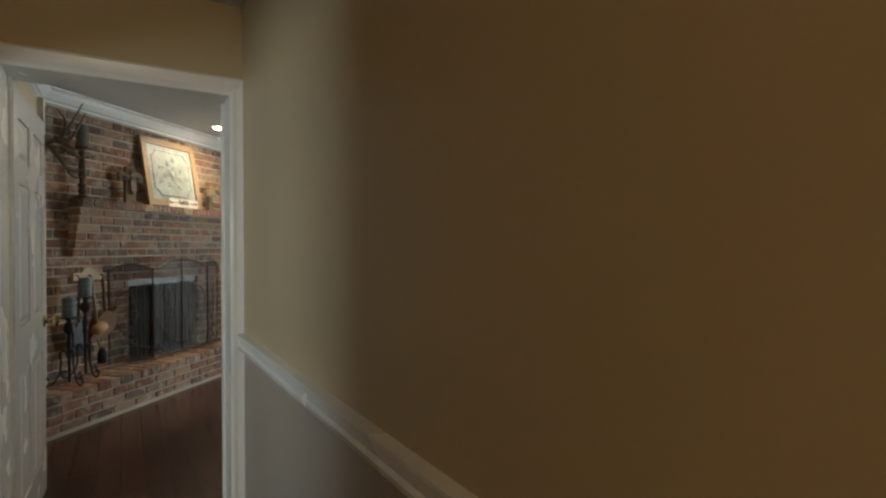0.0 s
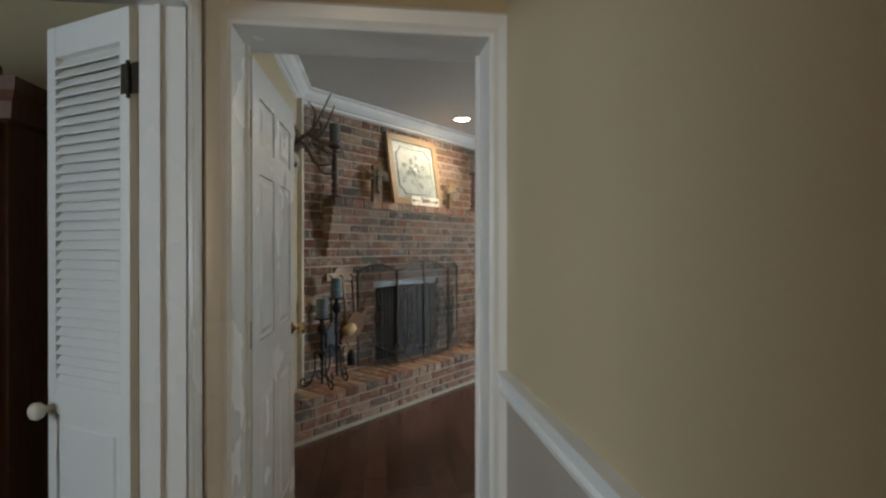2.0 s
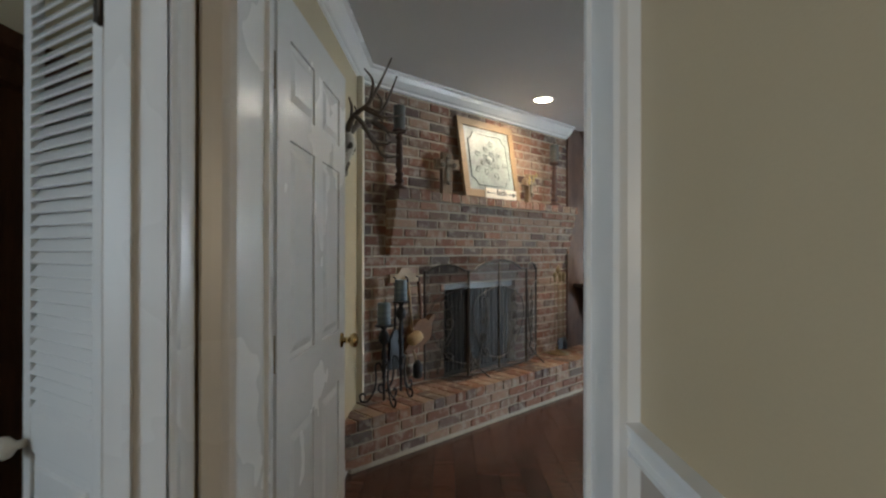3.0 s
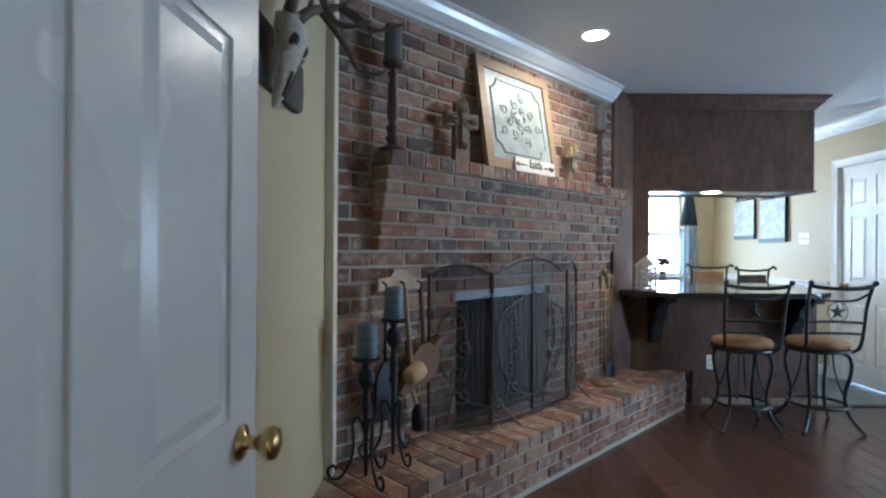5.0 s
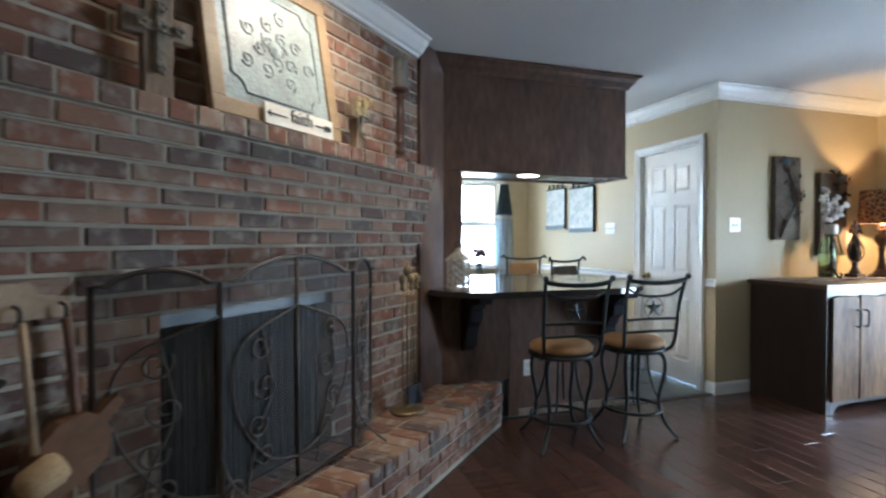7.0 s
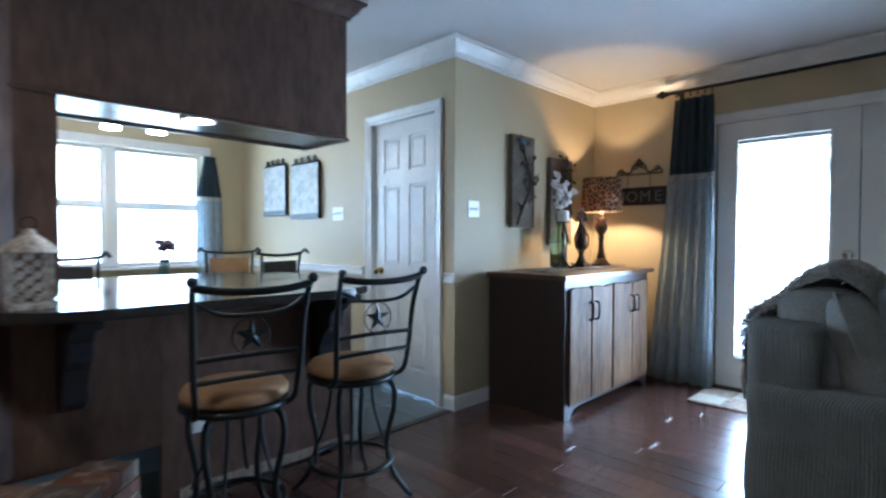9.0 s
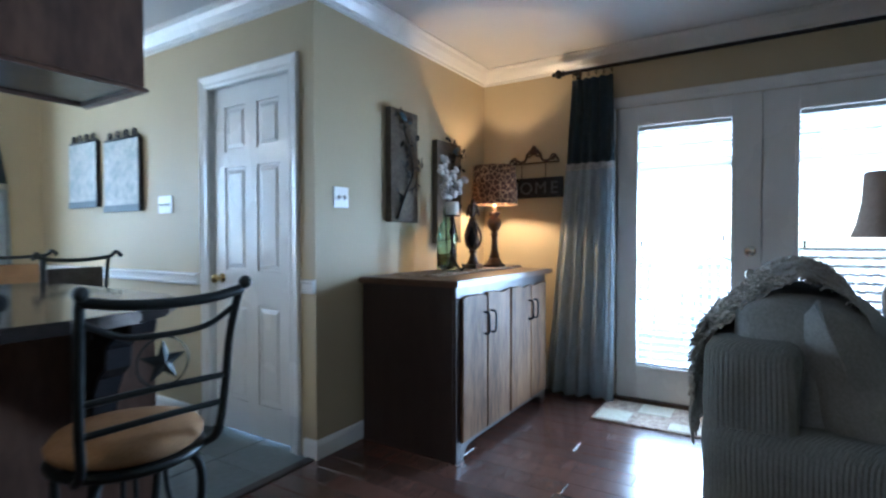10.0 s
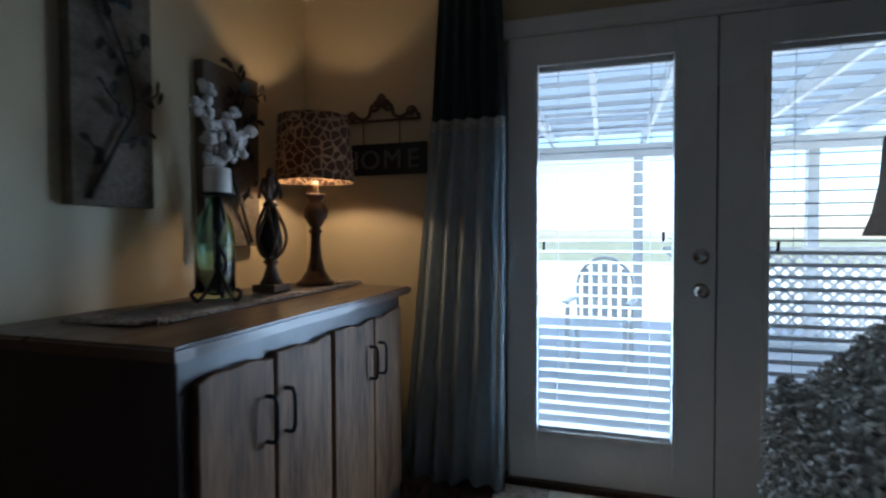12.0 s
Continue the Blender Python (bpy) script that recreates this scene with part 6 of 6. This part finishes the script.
NICKEL = material("satin_nickel", (0.60, 0.56, 0.48), 0.22, metal=1.0, vary=0.15)
glazed_door("door_3", 4.815, 5.70, 4.982, 5.562, lambda f: -16, True, "white glazed patio door with an open slatted blind, closed")
glazed_door("door_4", 3.90, 4.808, 4.035, 4.618, lambda f: -14 if f < 0.5 else -38, False, "white glazed patio door with a half-tilted blind, closed")
casing("casing_patio_doors", FD1 - FD0, FDH, at(EX, FD1, 0, -90), WHITE, "white moulded casing over the patio doors")
# unseen stops added behind the leaves to block light at their gaps
setting("door_stop", join(block(EX + 0.041, EX + 0.075, FD0, FD1, FDH - 0.03, FDH - 0.001), block(EX + 0.041, EX + 0.075, FD0 + 0.001, FD0 + 0.04, 0.03, FDH - 0.03), block(EX + 0.041, EX + 0.075, FD1 - 0.04, FD1 - 0.001, 0.03, FDH - 0.03), block(EX + 0.041, EX + 0.06, 4.78, 4.84, 0.03, FDH - 0.03)), WHITE, "white stops behind the patio doors", "trim")
setting("threshold", block(EX - 0.03, EX + 0.13, FD0, FD1, 0.0, 0.028, 0.004), BRONZE, "dark metal threshold under the patio doors", "threshold")


def patio_curtain(m, label, flip=1):
    t = thing("curtain", m, label, "curtain", "patio door curtains")
    part("upper_cloth", drape(5.71, 6.0, 5.695, 6.04, 1.715, 2.325, 5, 0.022, seed=9), TEAL, t, "dark slate-blue upper cloth")
    part("lace_band", drape(5.694, 6.042, 5.693, 6.046, 1.665, 1.715, 5, 0.024, seed=9, steps=2), LACE, t, "white lace band")
    part("lower_cloth", drape(5.694, 6.046, 5.70, 6.20, 0.012, 1.665, 5, 0.026, 0.006, seed=9), PALEBLUE, t, "pale blue-grey lower cloth")
    for k in range(6):
        y = 5.72 + 0.055 * k
        part("clip_ring", tube([(0.02 * math.cos(a * math.pi / 8), y, 2.365 + 0.024 * math.sin(a * math.pi / 8)) for a in range(16)], 0.003, 6, closed=True), BRONZE, t)
    return t


patio_curtain(at(EX - 0.115, 0, 0), "slate-blue curtain with a lace band and pale blue lower part")
rod = thing("curtain_rod", at(EX - 0.115, 0, 2.385), "long black curtain rod with turned finials over the patio doors", "curtain rod")
part("pole", tube([(0, 2.9, 0), (0, 6.06, 0)], 0.0135, 12), IRON, rod)
part("finial", moved(lathe([(0.014, 0), (0.024, 0.01), (0.014, 0.02), (0.03, 0.035), (0.034, 0.05), (0.022, 0.07), (0.012, 0.075), (0.02, 0.09), (0, 0.10)], 16), pose(0, 6.06, 0, -90)), IRON, rod)
part("finial", moved(lathe([(0.014, 0), (0.03, 0.035), (0.034, 0.05), (0.022, 0.07), (0, 0.10)], 16), pose(0, 2.9, 0, 90)), IRON, rod)
for y in (5.99, 4.0, 3.0):
    part("bracket", join(tube([(0.11, y, -0.005), (0.0, y, -0.016)], 0.008, 8), block(0.108, 0.114, y - 0.02, y + 0.02, -0.05, 0.04, 0.002)), IRON, rod)

RUGBEIGE = material("beige_rug_wool", (0.42, 0.38, 0.29), 0.95, vary=0.3, scale=30, fine=200, bump=0.5)
RUGRED = material("mottled_rug_wool", (0.15, 0.10, 0.075), 0.95, vary=0.8, scale=25, fine=60, bump=0.5, second=(0.33, 0.27, 0.20))
rug = thing("door_mat_rug", at(0, 0, 0.0), "small beige and brown patchwork rug before the patio doors", "rug")
part("base_cloth", block(5.27, 5.74, 4.45, 5.74, 0.0, 0.011, 0.004), RUGRED, rug)
for a, b, c, d in ((5.29, 5.50, 5.52, 5.72), (5.52, 5.72, 5.30, 5.50), (5.29, 5.42, 5.05, 5.28), (5.54, 5.72, 4.85, 5.05), (5.29, 5.50, 4.60, 4.80)):
    part("patch", block(a, b, c, d, 0.0105, 0.014, 0.001, 1), RUGBEIGE, rug, "plain beige patch")

# ---- armchair ----
GREYCORD = material("grey_green_corduroy", (0.19, 0.195, 0.175), 0.9, vary=0.3, scale=8, fine=120, bump=0.3)
_n, _l = GREYCORD.node_tree.nodes, GREYCORD.node_tree.links
_w = _n.new("ShaderNodeTexWave")
_w.bands_direction, _w.inputs["Scale"].default_value, _w.inputs["Distortion"].default_value = "DIAGONAL", 50, 0.3
_mm = _n.new("ShaderNodeMapping")
_mm.inputs["Scale"].default_value = (1, 1, 0)
_l.new(_n["Texture Coordinate"].outputs["Object"], _mm.inputs["Vector"])
_l.new(_mm.outputs[0], _w.inputs["Vector"])
_b2 = _n.new("ShaderNodeBump")
_b2.inputs["Strength"].default_value, _b2.inputs["Distance"].default_value = 0.6, 0.004
_l.new(_w.outputs["Fac"], _b2.inputs["Height"])
_l.new(_b2.outputs[0], _n["Principled BSDF"].inputs["Normal"])
VELVET = material("grey_plush_pillow", (0.30, 0.30, 0.28), 0.9, vary=0.35, scale=9, fine=120, bump=0.25)
KNIT = material("grey_beige_knit_throw", (0.52, 0.48, 0.41), 0.95, vary=0.6, scale=60, fine=180, bump=0.9, second=(0.24, 0.215, 0.18))


def soft_box(x0, x1, y0, y1, z0, z1, r, sub=2, lump=0.012, seed=0):
    bm = block(x0, x1, y0, y1, z0, z1, r, 4)
    bmesh.ops.subdivide_edges(bm, edges=[e for e in bm.edges if e.calc_length() > 0.12], cuts=4, use_grid_fill=True)
    for v in bm.verts:
        v.co += v.normal * lump * noise.noise(v.co * 5 + Vector((seed, 0, 0))) if v.normal.length else Vector()
    for f in bm.faces:
        f.smooth = True
    return bm


def armchair():
    t = thing("armchair", Matrix(), "wide grey-green corduroy armchair with rounded arms", "armchair")
    part("backrest", soft_box(3.575, 4.50, 4.69, 4.925, 0.10, 0.885, 0.05), GREYCORD, t)
    part("seat_base", soft_box(3.80, 4.28, 3.98, 4.70, 0.10, 0.32, 0.03), GREYCORD, t)
    part("seat_cushion", soft_box(3.80, 4.28, 3.95, 4.70, 0.32, 0.47, 0.05), VELVET, t)
    part("back_cushion", soft_box(3.66, 4.42, 4.55, 4.86, 0.46, 1.01, 0.12), VELVET, t, "plump grey back cushion")
    for a, b in ((3.555, 3.81), (4.27, 4.525)):
        part("arm", soft_box(a, b, 3.96, 4.935, 0.08, 0.66, 0.085), GREYCORD, t, "rounded corduroy arm")
    for x in (3.62, 4.46):
        for y in (4.02, 4.86):
            part("foot", lathe([(0.025, 0.0), (0.035, 0.10)], 12, (x, y)), TURNED, t)
    return t


armchair()


def pillow(m, w, h, d, mat, label, seed):
    t = thing("plush_pillow", m, label, "pillow", "plush pillows on the armchair")
    bm = bmesh.new()
    n = 22
    sides = []
    for s in (-1, 1):
        g = []
        for i in range(n + 1):
            row = []
            for j in range(n + 1):
                u, v = 2 * i / n - 1, 2 * j / n - 1
                b = max(0.0, (1 - abs(u) ** 2.6) * (1 - abs(v) ** 2.6)) ** 0.5
                row.append(bm.verts.new((u * w / 2 * (1 - 0.05 * v * v), s * d / 2 * b + 0.012 * noise.noise((u * 2.5 + seed, v * 2.5, s)), v * h / 2 * (1 - 0.05 * u * u))))
            g.append(row)
        sides.append(g)
        for i in range(n):
            for j in range(n):
                f = bm.faces.new((g[i][j], g[i + 1][j], g[i + 1][j + 1], g[i][j + 1]))
                f.smooth = True
    bmesh.ops.remove_doubles(bm, verts=bm.verts[:], dist=0.004)
    bmesh.ops.recalc_face_normals(bm, faces=bm.faces[:])
    part("cover", bm, mat, t)
    e = [(x, 0, z) for x, z in [(-w / 2, -h / 2), (w / 2, -h / 2), (w / 2, h / 2), (-w / 2, h / 2)]]
    ring = []
    for k in range(4):
        a, b = Vector(e[k]), Vector(e[(k + 1) % 4])
        for i in range(8):
            f = i / 8
            p = a.lerp(b, f)
            p *= 1 - 0.05 * math.sin(math.pi * f) * 1.0
            ring.append(p * 0.97)
    part("piping", tube(ring, 0.007, 6, closed=True), mat, t)
    return t


pillow(pose(3.92, 4.545, 0.745, -20, 0, -4), 0.62, 0.56, 0.30, VELVET, "large grey plush pillow leaning on the armchair back", 1)
pillow(pose(3.92, 4.38, 0.655, -30, 0, 4), 0.54, 0.48, 0.20, VELVET, "grey plush pillow with piping leaning on another pillow", 5)


def throw():
    t = thing("knit_throw", Matrix(), "shaggy grey-beige knit throw draped over armchair back and pillow", "blanket")
    bm = bmesh.new()
    prof = smooth_path([(0, 4.952, 0.66), (0, 4.950, 0.74), (0, 4.946, 0.83), (0, 4.92, 0.90), (0, 4.87, 0.945), (0, 4.80, 1.02), (0, 4.73, 1.07), (0, 4.65, 1.085), (0, 4.57, 1.04), (0, 4.52, 0.95)], 7)
    n = 46
    g = []
    for i in range(n + 1):
        f = i / n
        x = 3.70 + 0.79 * f
        row = []
        for j, p in enumerate(prof):
            q = j / (len(prof) - 1)
            lump = 0.02 * noise.noise((x * 6, q * 7, 1.0)) + 0.010 * noise.noise((x * 25, q * 30, 4.0)) + 0.010 * math.sin(q * 20 + x * 5)
            d = Vector((0, 0.5, 0.8)).normalized() * (lump + 0.012)
            sag = 0.05 * (abs(2 * f - 1) ** 3) * (1 if p.z > 0.9 else 0)
            row.append(bm.verts.new((x + 0.03 * math.sin(q * 5 + f * 2), p.y + d.y, p.z + d.z - sag - (0.08 * noise.noise((f * 4, 0, 9)) if j == 0 else 0))))
        g.append(row)
    for i in range(n):
        for j in range(len(prof) - 1):
            fc = bm.faces.new((g[i][j], g[i][j + 1], g[i + 1][j + 1], g[i + 1][j]))
            fc.smooth = True
    bmesh.ops.solidify(bm, geom=bm.faces[:], thickness=0.016)
    part("knit", bm, KNIT, t)
    r = random.Random(21)
    bm = bmesh.new()
    for k in range(4200):
        i, j = r.randrange(n), r.randrange(len(prof) - 1)
        x = 3.70 + 0.79 * (i + r.random()) / n
        p = prof[j].lerp(prof[j + 1], r.random())
        base = Vector((x, p.y + 0.012, p.z + 0.014))
        sag = 0.05 * (abs(2 * (x - 3.70) / 0.79 - 1) ** 3) * (1 if p.z > 0.9 else 0)
        base.z -= sag
        d = Vector((r.uniform(-1, 1), 0.4 + r.uniform(-0.6, 0.8), r.uniform(-0.4, 0.9))) * 0.012
        tube([base, base + d, base + d + Vector((r.uniform(-0.012, 0.012), 0.004, -0.006))], 0.0034, 4, bm)
    tagged(part("yarn_fleece", bm, KNIT, t, "curly yarn loops"), kind="stuff")
    for k in range(26):
        x = 3.71 + 0.76 * k / 25 + r.uniform(-0.01, 0.01)
        part("tassel", tube(smooth_path([(x, 4.965, 0.68), (x + r.uniform(-0.01, 0.01), 4.972, 0.61), (x + r.uniform(-0.02, 0.02), 4.965, 0.54 + r.uniform(-0.02, 0.02))], 4), 0.008, 6, taper=0.004), KNIT, t, "twisted yarn tassel")
    return t


throw()
endtable = thing("end_table", at(5.50, 4.20), "small dark round end table beside the patio doors", "table")
part("tabletop", lathe([(0, 0.585), (0.20, 0.585), (0.21, 0.60), (0.20, 0.615), (0, 0.615)], 32), ESPRESSO, endtable)
part("column", lathe([(0.16, 0.0), (0.15, 0.03), (0.03, 0.08), (0.025, 0.5), (0.08, 0.585)], 16), ESPRESSO, endtable)
LINEN = material("brown_linen_shade", (0.30, 0.22, 0.16), 0.9, vary=0.2, scale=30, fine=200, bump=0.2)
lamp2 = thing("end_table_lamp", at(5.50, 4.20, 0.617), "table lamp with a brown bell shade, switched off", "lamp")
part("base", lathe([(0, 0), (0.08, 0), (0.08, 0.02), (0.03, 0.05), (0.06, 0.16), (0.065, 0.25), (0.03, 0.36), (0.015, 0.42), (0.012, 0.58)], 20), BRONZE, lamp2)
part("shade", lathe([(0.20, 0.555), (0.175, 0.63), (0.155, 0.74), (0.145, 0.90), (0.142, 0.90), (0.152, 0.74), (0.172, 0.63), (0.197, 0.555)], 40, cap=False), LINEN, lamp2, "brown bell-shaped fabric shade")


# ---- side room ----
def louver_door():
    t = thing("door_5", pose(-0.629, 2.48, 0, 0, 0, 148.0), "white louvered folding door leaf standing open", "door", kind="structure")
    w, h, d = 0.415, 2.05, 0.03
    for a in (0.0, w - 0.045):
        part("stile", block(a, a + 0.045, 0, d, 0.01, h, 0.003), LOUVWHITE, t)
    for a, b in ((0.01, 0.13), (0.78, 0.885), (h - 0.10, h)):
        part("rail", block(0.045, w - 0.045, 0.001, d - 0.001, a, b, 0.002), LOUVWHITE, t)
    me = mesh_of("slat", block(0.045, w - 0.045, -0.025, 0.025, -0.003, 0.003, 0.001, 1), LOUVWHITE)
    n = 34
    for k in range(n):
        s = new("slat", me)
        s.parent = t
        s.matrix_local = pose(0, d / 2, 0.905 + (h - 0.10 - 0.925) * k / (n - 1), -52, 0, 0)
    part("panel", block(0.05, w - 0.05, 0.008, d - 0.008, 0.13, 0.78), LOUVWHITE, t)
    part("raised_panel", block(0.075, w - 0.075, 0.002, d - 0.002, 0.16, 0.75, 0.005, 1), LOUVWHITE, t)
    part("knob", moved(lathe([(0.012, 0), (0.010, 0.02), (0.026, 0.035), (0.029, 0.05), (0.022, 0.062), (0, 0.066)], 20), pose(w - 0.025, d, 0.80, -90)), CREAM, t, "round cream knob")
    for z in (0.35, 1.833):
        part("hinge", join(block(0.0, 0.035, d, d + 0.003, z - 0.045, z + 0.045), block(-0.045, 0.0, d - 0.004, d - 0.001, z - 0.045, z + 0.045), moved(lathe([(0.006, -0.06), (0.006, 0.05)], 10), at(-0.002, d + 0.005, z))), OLDHINGE, t, "dark worn hinge")
    return t


LOUVWHITE = material("glossy_white_enamel", (0.82, 0.80, 0.76), 0.14, second=(0.78, 0.76, 0.72), vary=0.05, scale=4, fine=60, bump=0.03)
OLDHINGE = material("dark_worn_hinge", (0.08, 0.06, 0.045), 0.45, metal=0.7, vary=0.5)
louver_door()


def armoire():
    t = thing("armoire", at(-1.60, 2.95) @ Matrix.Diagonal((1, 1, 1.09, 1)), "carved dark reddish wooden armoire in the side room", "armoire")
    part("body", block(-0.46, 0.46, -0.24, 0.30, 0.08, 1.62, 0.006), REDWOOD, t)
    part("plinth", block(-0.50, 0.50, -0.27, 0.30, 0.0, 0.08, 0.008), REDWOOD, t)
    part("cornice", sweep([(0, 1.60), (0.03, 1.61), (0.035, 1.66), (0.06, 1.69), (0.065, 1.73), (0, 1.735)], [(-0.46, 0.30), (-0.46, -0.24), (0.46, -0.24), (0.46, 0.30)]), REDWOOD, t, "moulded cornice")
    part("lid", block(-0.46, 0.46, -0.24, 0.30, 1.62, 1.733), REDWOOD, t)
    arch = [(0.44 * math.cos(math.pi * k / 16), 1.73 + 0.17 * math.sin(math.pi * k / 16) ** 0.8) for k in range(17)]
    part("arched_crest", prism(arch, "y", -0.29, -0.22), REDWOOD, t, "arched carved crest")
    for x in (-0.42, 0.42):
        part("column", lathe([(0.03, 0.10), (0.034, 0.14), (0.022, 0.2), (0.022, 0.95), (0.032, 1.0), (0.02, 1.04), (0.022, 1.5), (0.034, 1.56), (0.03, 1.6)], 14, (x, -0.262)), REDWOOD, t)
    for a, b in ((-0.37, -0.01), (0.01, 0.37)):
        d = part("door", block(a, b, -0.262, -0.241, 0.12, 1.56, 0.005), REDWOOD, t)
        part("door_panel", block(a + 0.06, b - 0.06, -0.272, -0.262, 0.25, 1.42, 0.008), ESPRESSO, d, "dark inset panel")
    return t


REDWOOD = material("reddish_carved_wood", (0.15, 0.06, 0.03), 0.6, vary=0.45, scale=5, fine=24, bump=0.1, stretch=(6, 6, 1))
armoire()

# ---- outside the patio doors ----
GRASS = material("dry_lawn", (0.26, 0.26, 0.15), 0.95, vary=0.5, scale=0.8, fine=30)
CONCRETE = material("pale_concrete", (0.66, 0.65, 0.61), 0.9, vary=0.2, scale=2, fine=60)
tagged(part("ground", join(block(5.95, 200, -200, 200, -0.5, -0.22), block(-200, 5.95, 10.5, 200, -0.5, -0.22)), GRASS), "pale lawn reaching into the distance", "ground", kind="structure")
setting("patio", block(5.94, 26.0, -8.0, 16.0, -0.22, -0.06), CONCRETE, "pale concrete patio slab", "patio")
pergola = thing("pergola", at(0, 0, -0.06), "white wooden patio cover with open rafters", "pergola")
for y in (0.9, 2.87, 4.84, 6.8):
    part("post", block(10.6, 10.72, y - 0.06, y + 0.06, 0, 2.25, 0.006), WHITE, pergola)
part("beam", block(10.58, 10.74, 0.4, 8.0, 2.25, 2.43, 0.006), WHITE, pergola)
for k in range(12):
    y = 1.3 + 0.58 * k
    part("rafter", block(5.98, 11.0, y - 0.025, y + 0.025, 2.43, 2.58, 0.004), WHITE, pergola)
for k in range(12):
    x = 6.1 + 0.42 * k
    part("cross_batten", block(x - 0.02, x + 0.02, 1.0, 8.0, 2.581, 2.62), WHITE, pergola)
cloudy = bpy.data.materials.new("cloudy_roof_sheet")
cloudy.use_nodes = True
_tr = cloudy.node_tree.nodes.new("ShaderNodeBsdfTranslucent")
_tr.inputs["Color"].default_value = (0.42, 0.45, 0.47, 1)
cloudy.node_tree.links.new(_tr.outputs[0], cloudy.node_tree.nodes["Material Output"].inputs["Surface"])
part("cover_sheet", block(6.0, 10.9, 1.0, 8.0, 2.621, 2.63), cloudy, pergola, "cloudy translucent roof sheet")


def patio_chair(m, label):
    t = thing("patio_chair", m, label, "chair", "white patio chairs")
    part("seat", block(-0.24, 0.24, -0.22, 0.24, 0.40, 0.43, 0.008), WHITE, t)
    for k in range(5):
        x = -0.18 + 0.09 * k
        part("back_slat", moved(block(x - 0.03, x + 0.03, 0.24, 0.262, 0.43, 0.98 - 0.5 * x * x * 4, 0.006), Matrix()), WHITE, t)
    part("back_hoop", tube(smooth_path([(-0.25, 0.255, 0.4), (-0.24, 0.255, 0.85), (0, 0.255, 1.02), (0.24, 0.255, 0.85), (0.25, 0.255, 0.4)]), 0.018, 8), WHITE, t)
    for sx in (-1, 1):
        part("armrest", block(sx * 0.27 - 0.03, sx * 0.27 + 0.03, -0.22, 0.26, 0.62, 0.645, 0.006), WHITE, t)
        for y in (-0.19, 0.22):
            part("leg", block(sx * 0.25 - 0.02, sx * 0.25 + 0.02, y - 0.02, y + 0.02, 0, 0.62 if y < 0 else 0.43, 0.004), WHITE, t)
    return t


patio_chair(at(8.6, 6.2, -0.06, -80), "white slatted patio chair standing on the slab")
patio_chair(at(8.3, 5.3, -0.06, -100), "white slatted patio chair beside a garden table")
fence = thing("lattice_fence", at(9.9, 0, -0.159), "white lattice fence at the edge of the patio", "fence")
part("top_rail", block(-0.02, 0.02, -1.0, 4.6, 1.15, 1.2), WHITE, fence)
part("low_rail", block(-0.02, 0.02, -1.0, 4.6, 0.1, 0.15), WHITE, fence)
me_a = mesh_of("lath", moved(block(-0.006, 0.006, -0.018, 0.018, 0, 1.5), pose(0, 0, 0, 45)), WHITE)
me_b = mesh_of("lath", moved(block(-0.006, 0.006, -0.018, 0.018, 0, 1.5), pose(0, 0, 0, -45)), WHITE)
for k in range(36):
    for me, dx, dy in ((me_a, 0.007, 1.05), (me_b, -0.007, 0.0)):
        s = new("lath", me)
        s.parent = fence
        s.matrix_local = Matrix.Translation((dx, -1.0 + dy + 0.13 * k, 0.12))

# ---- floor boards and kitchen tiles ----
rp = random.Random(3)
plank_meshes = {}


def plank(l, w):
    k = (round(l, 2), round(w, 3))
    if k not in plank_meshes:
        plank_meshes[k] = mesh_of("plank", block(0, w, 0, l, -0.012, 0.0, 0.0024, 1), WOODFLOOR)
    return plank_meshes[k]


living = bpy.data.objects["floor"]
x, W = -0.49, 0.127
while x < EX - 0.01:
    y = 2.35 - rp.uniform(0, 1.0)
    while y < 6.79:
        l = rp.choice((0.9, 1.1, 1.3, 1.5))
        y0, y1 = max(y, 1.32 if x > 0.72 else 2.35), min(y + l, 6.79)
        if y1 - y0 > 0.04:
            ob = new("plank", plank(y1 - y0 - 0.0015, min(W, EX - x) - 0.0015))
            ob.parent = living
            ob.matrix_local = Matrix.Translation((x, y0, rp.uniform(-0.0003, 0.0003)))
        y += l
    x += W
kitchen_floor = bpy.data.objects["floor_kitchen"]
tile = mesh_of("floor_tile", block(0, 0.40, 0, 0.40, -0.012, -0.002, 0.003, 1), TILE)
for i in range(9):
    for j in range(9):
        ob = new("floor_tile", tile)
        ob.parent = kitchen_floor
        ob.matrix_local = Matrix.Translation((0.42 + 0.406 * i - 0.06, 6.85 + 0.406 * j, 0.0))
setting("floor_transition", block(2.9, AX, 6.79, 6.845, -0.01, 0.006, 0.003), ESPRESSO, "dark wooden strip between planks and tiles", "trim")
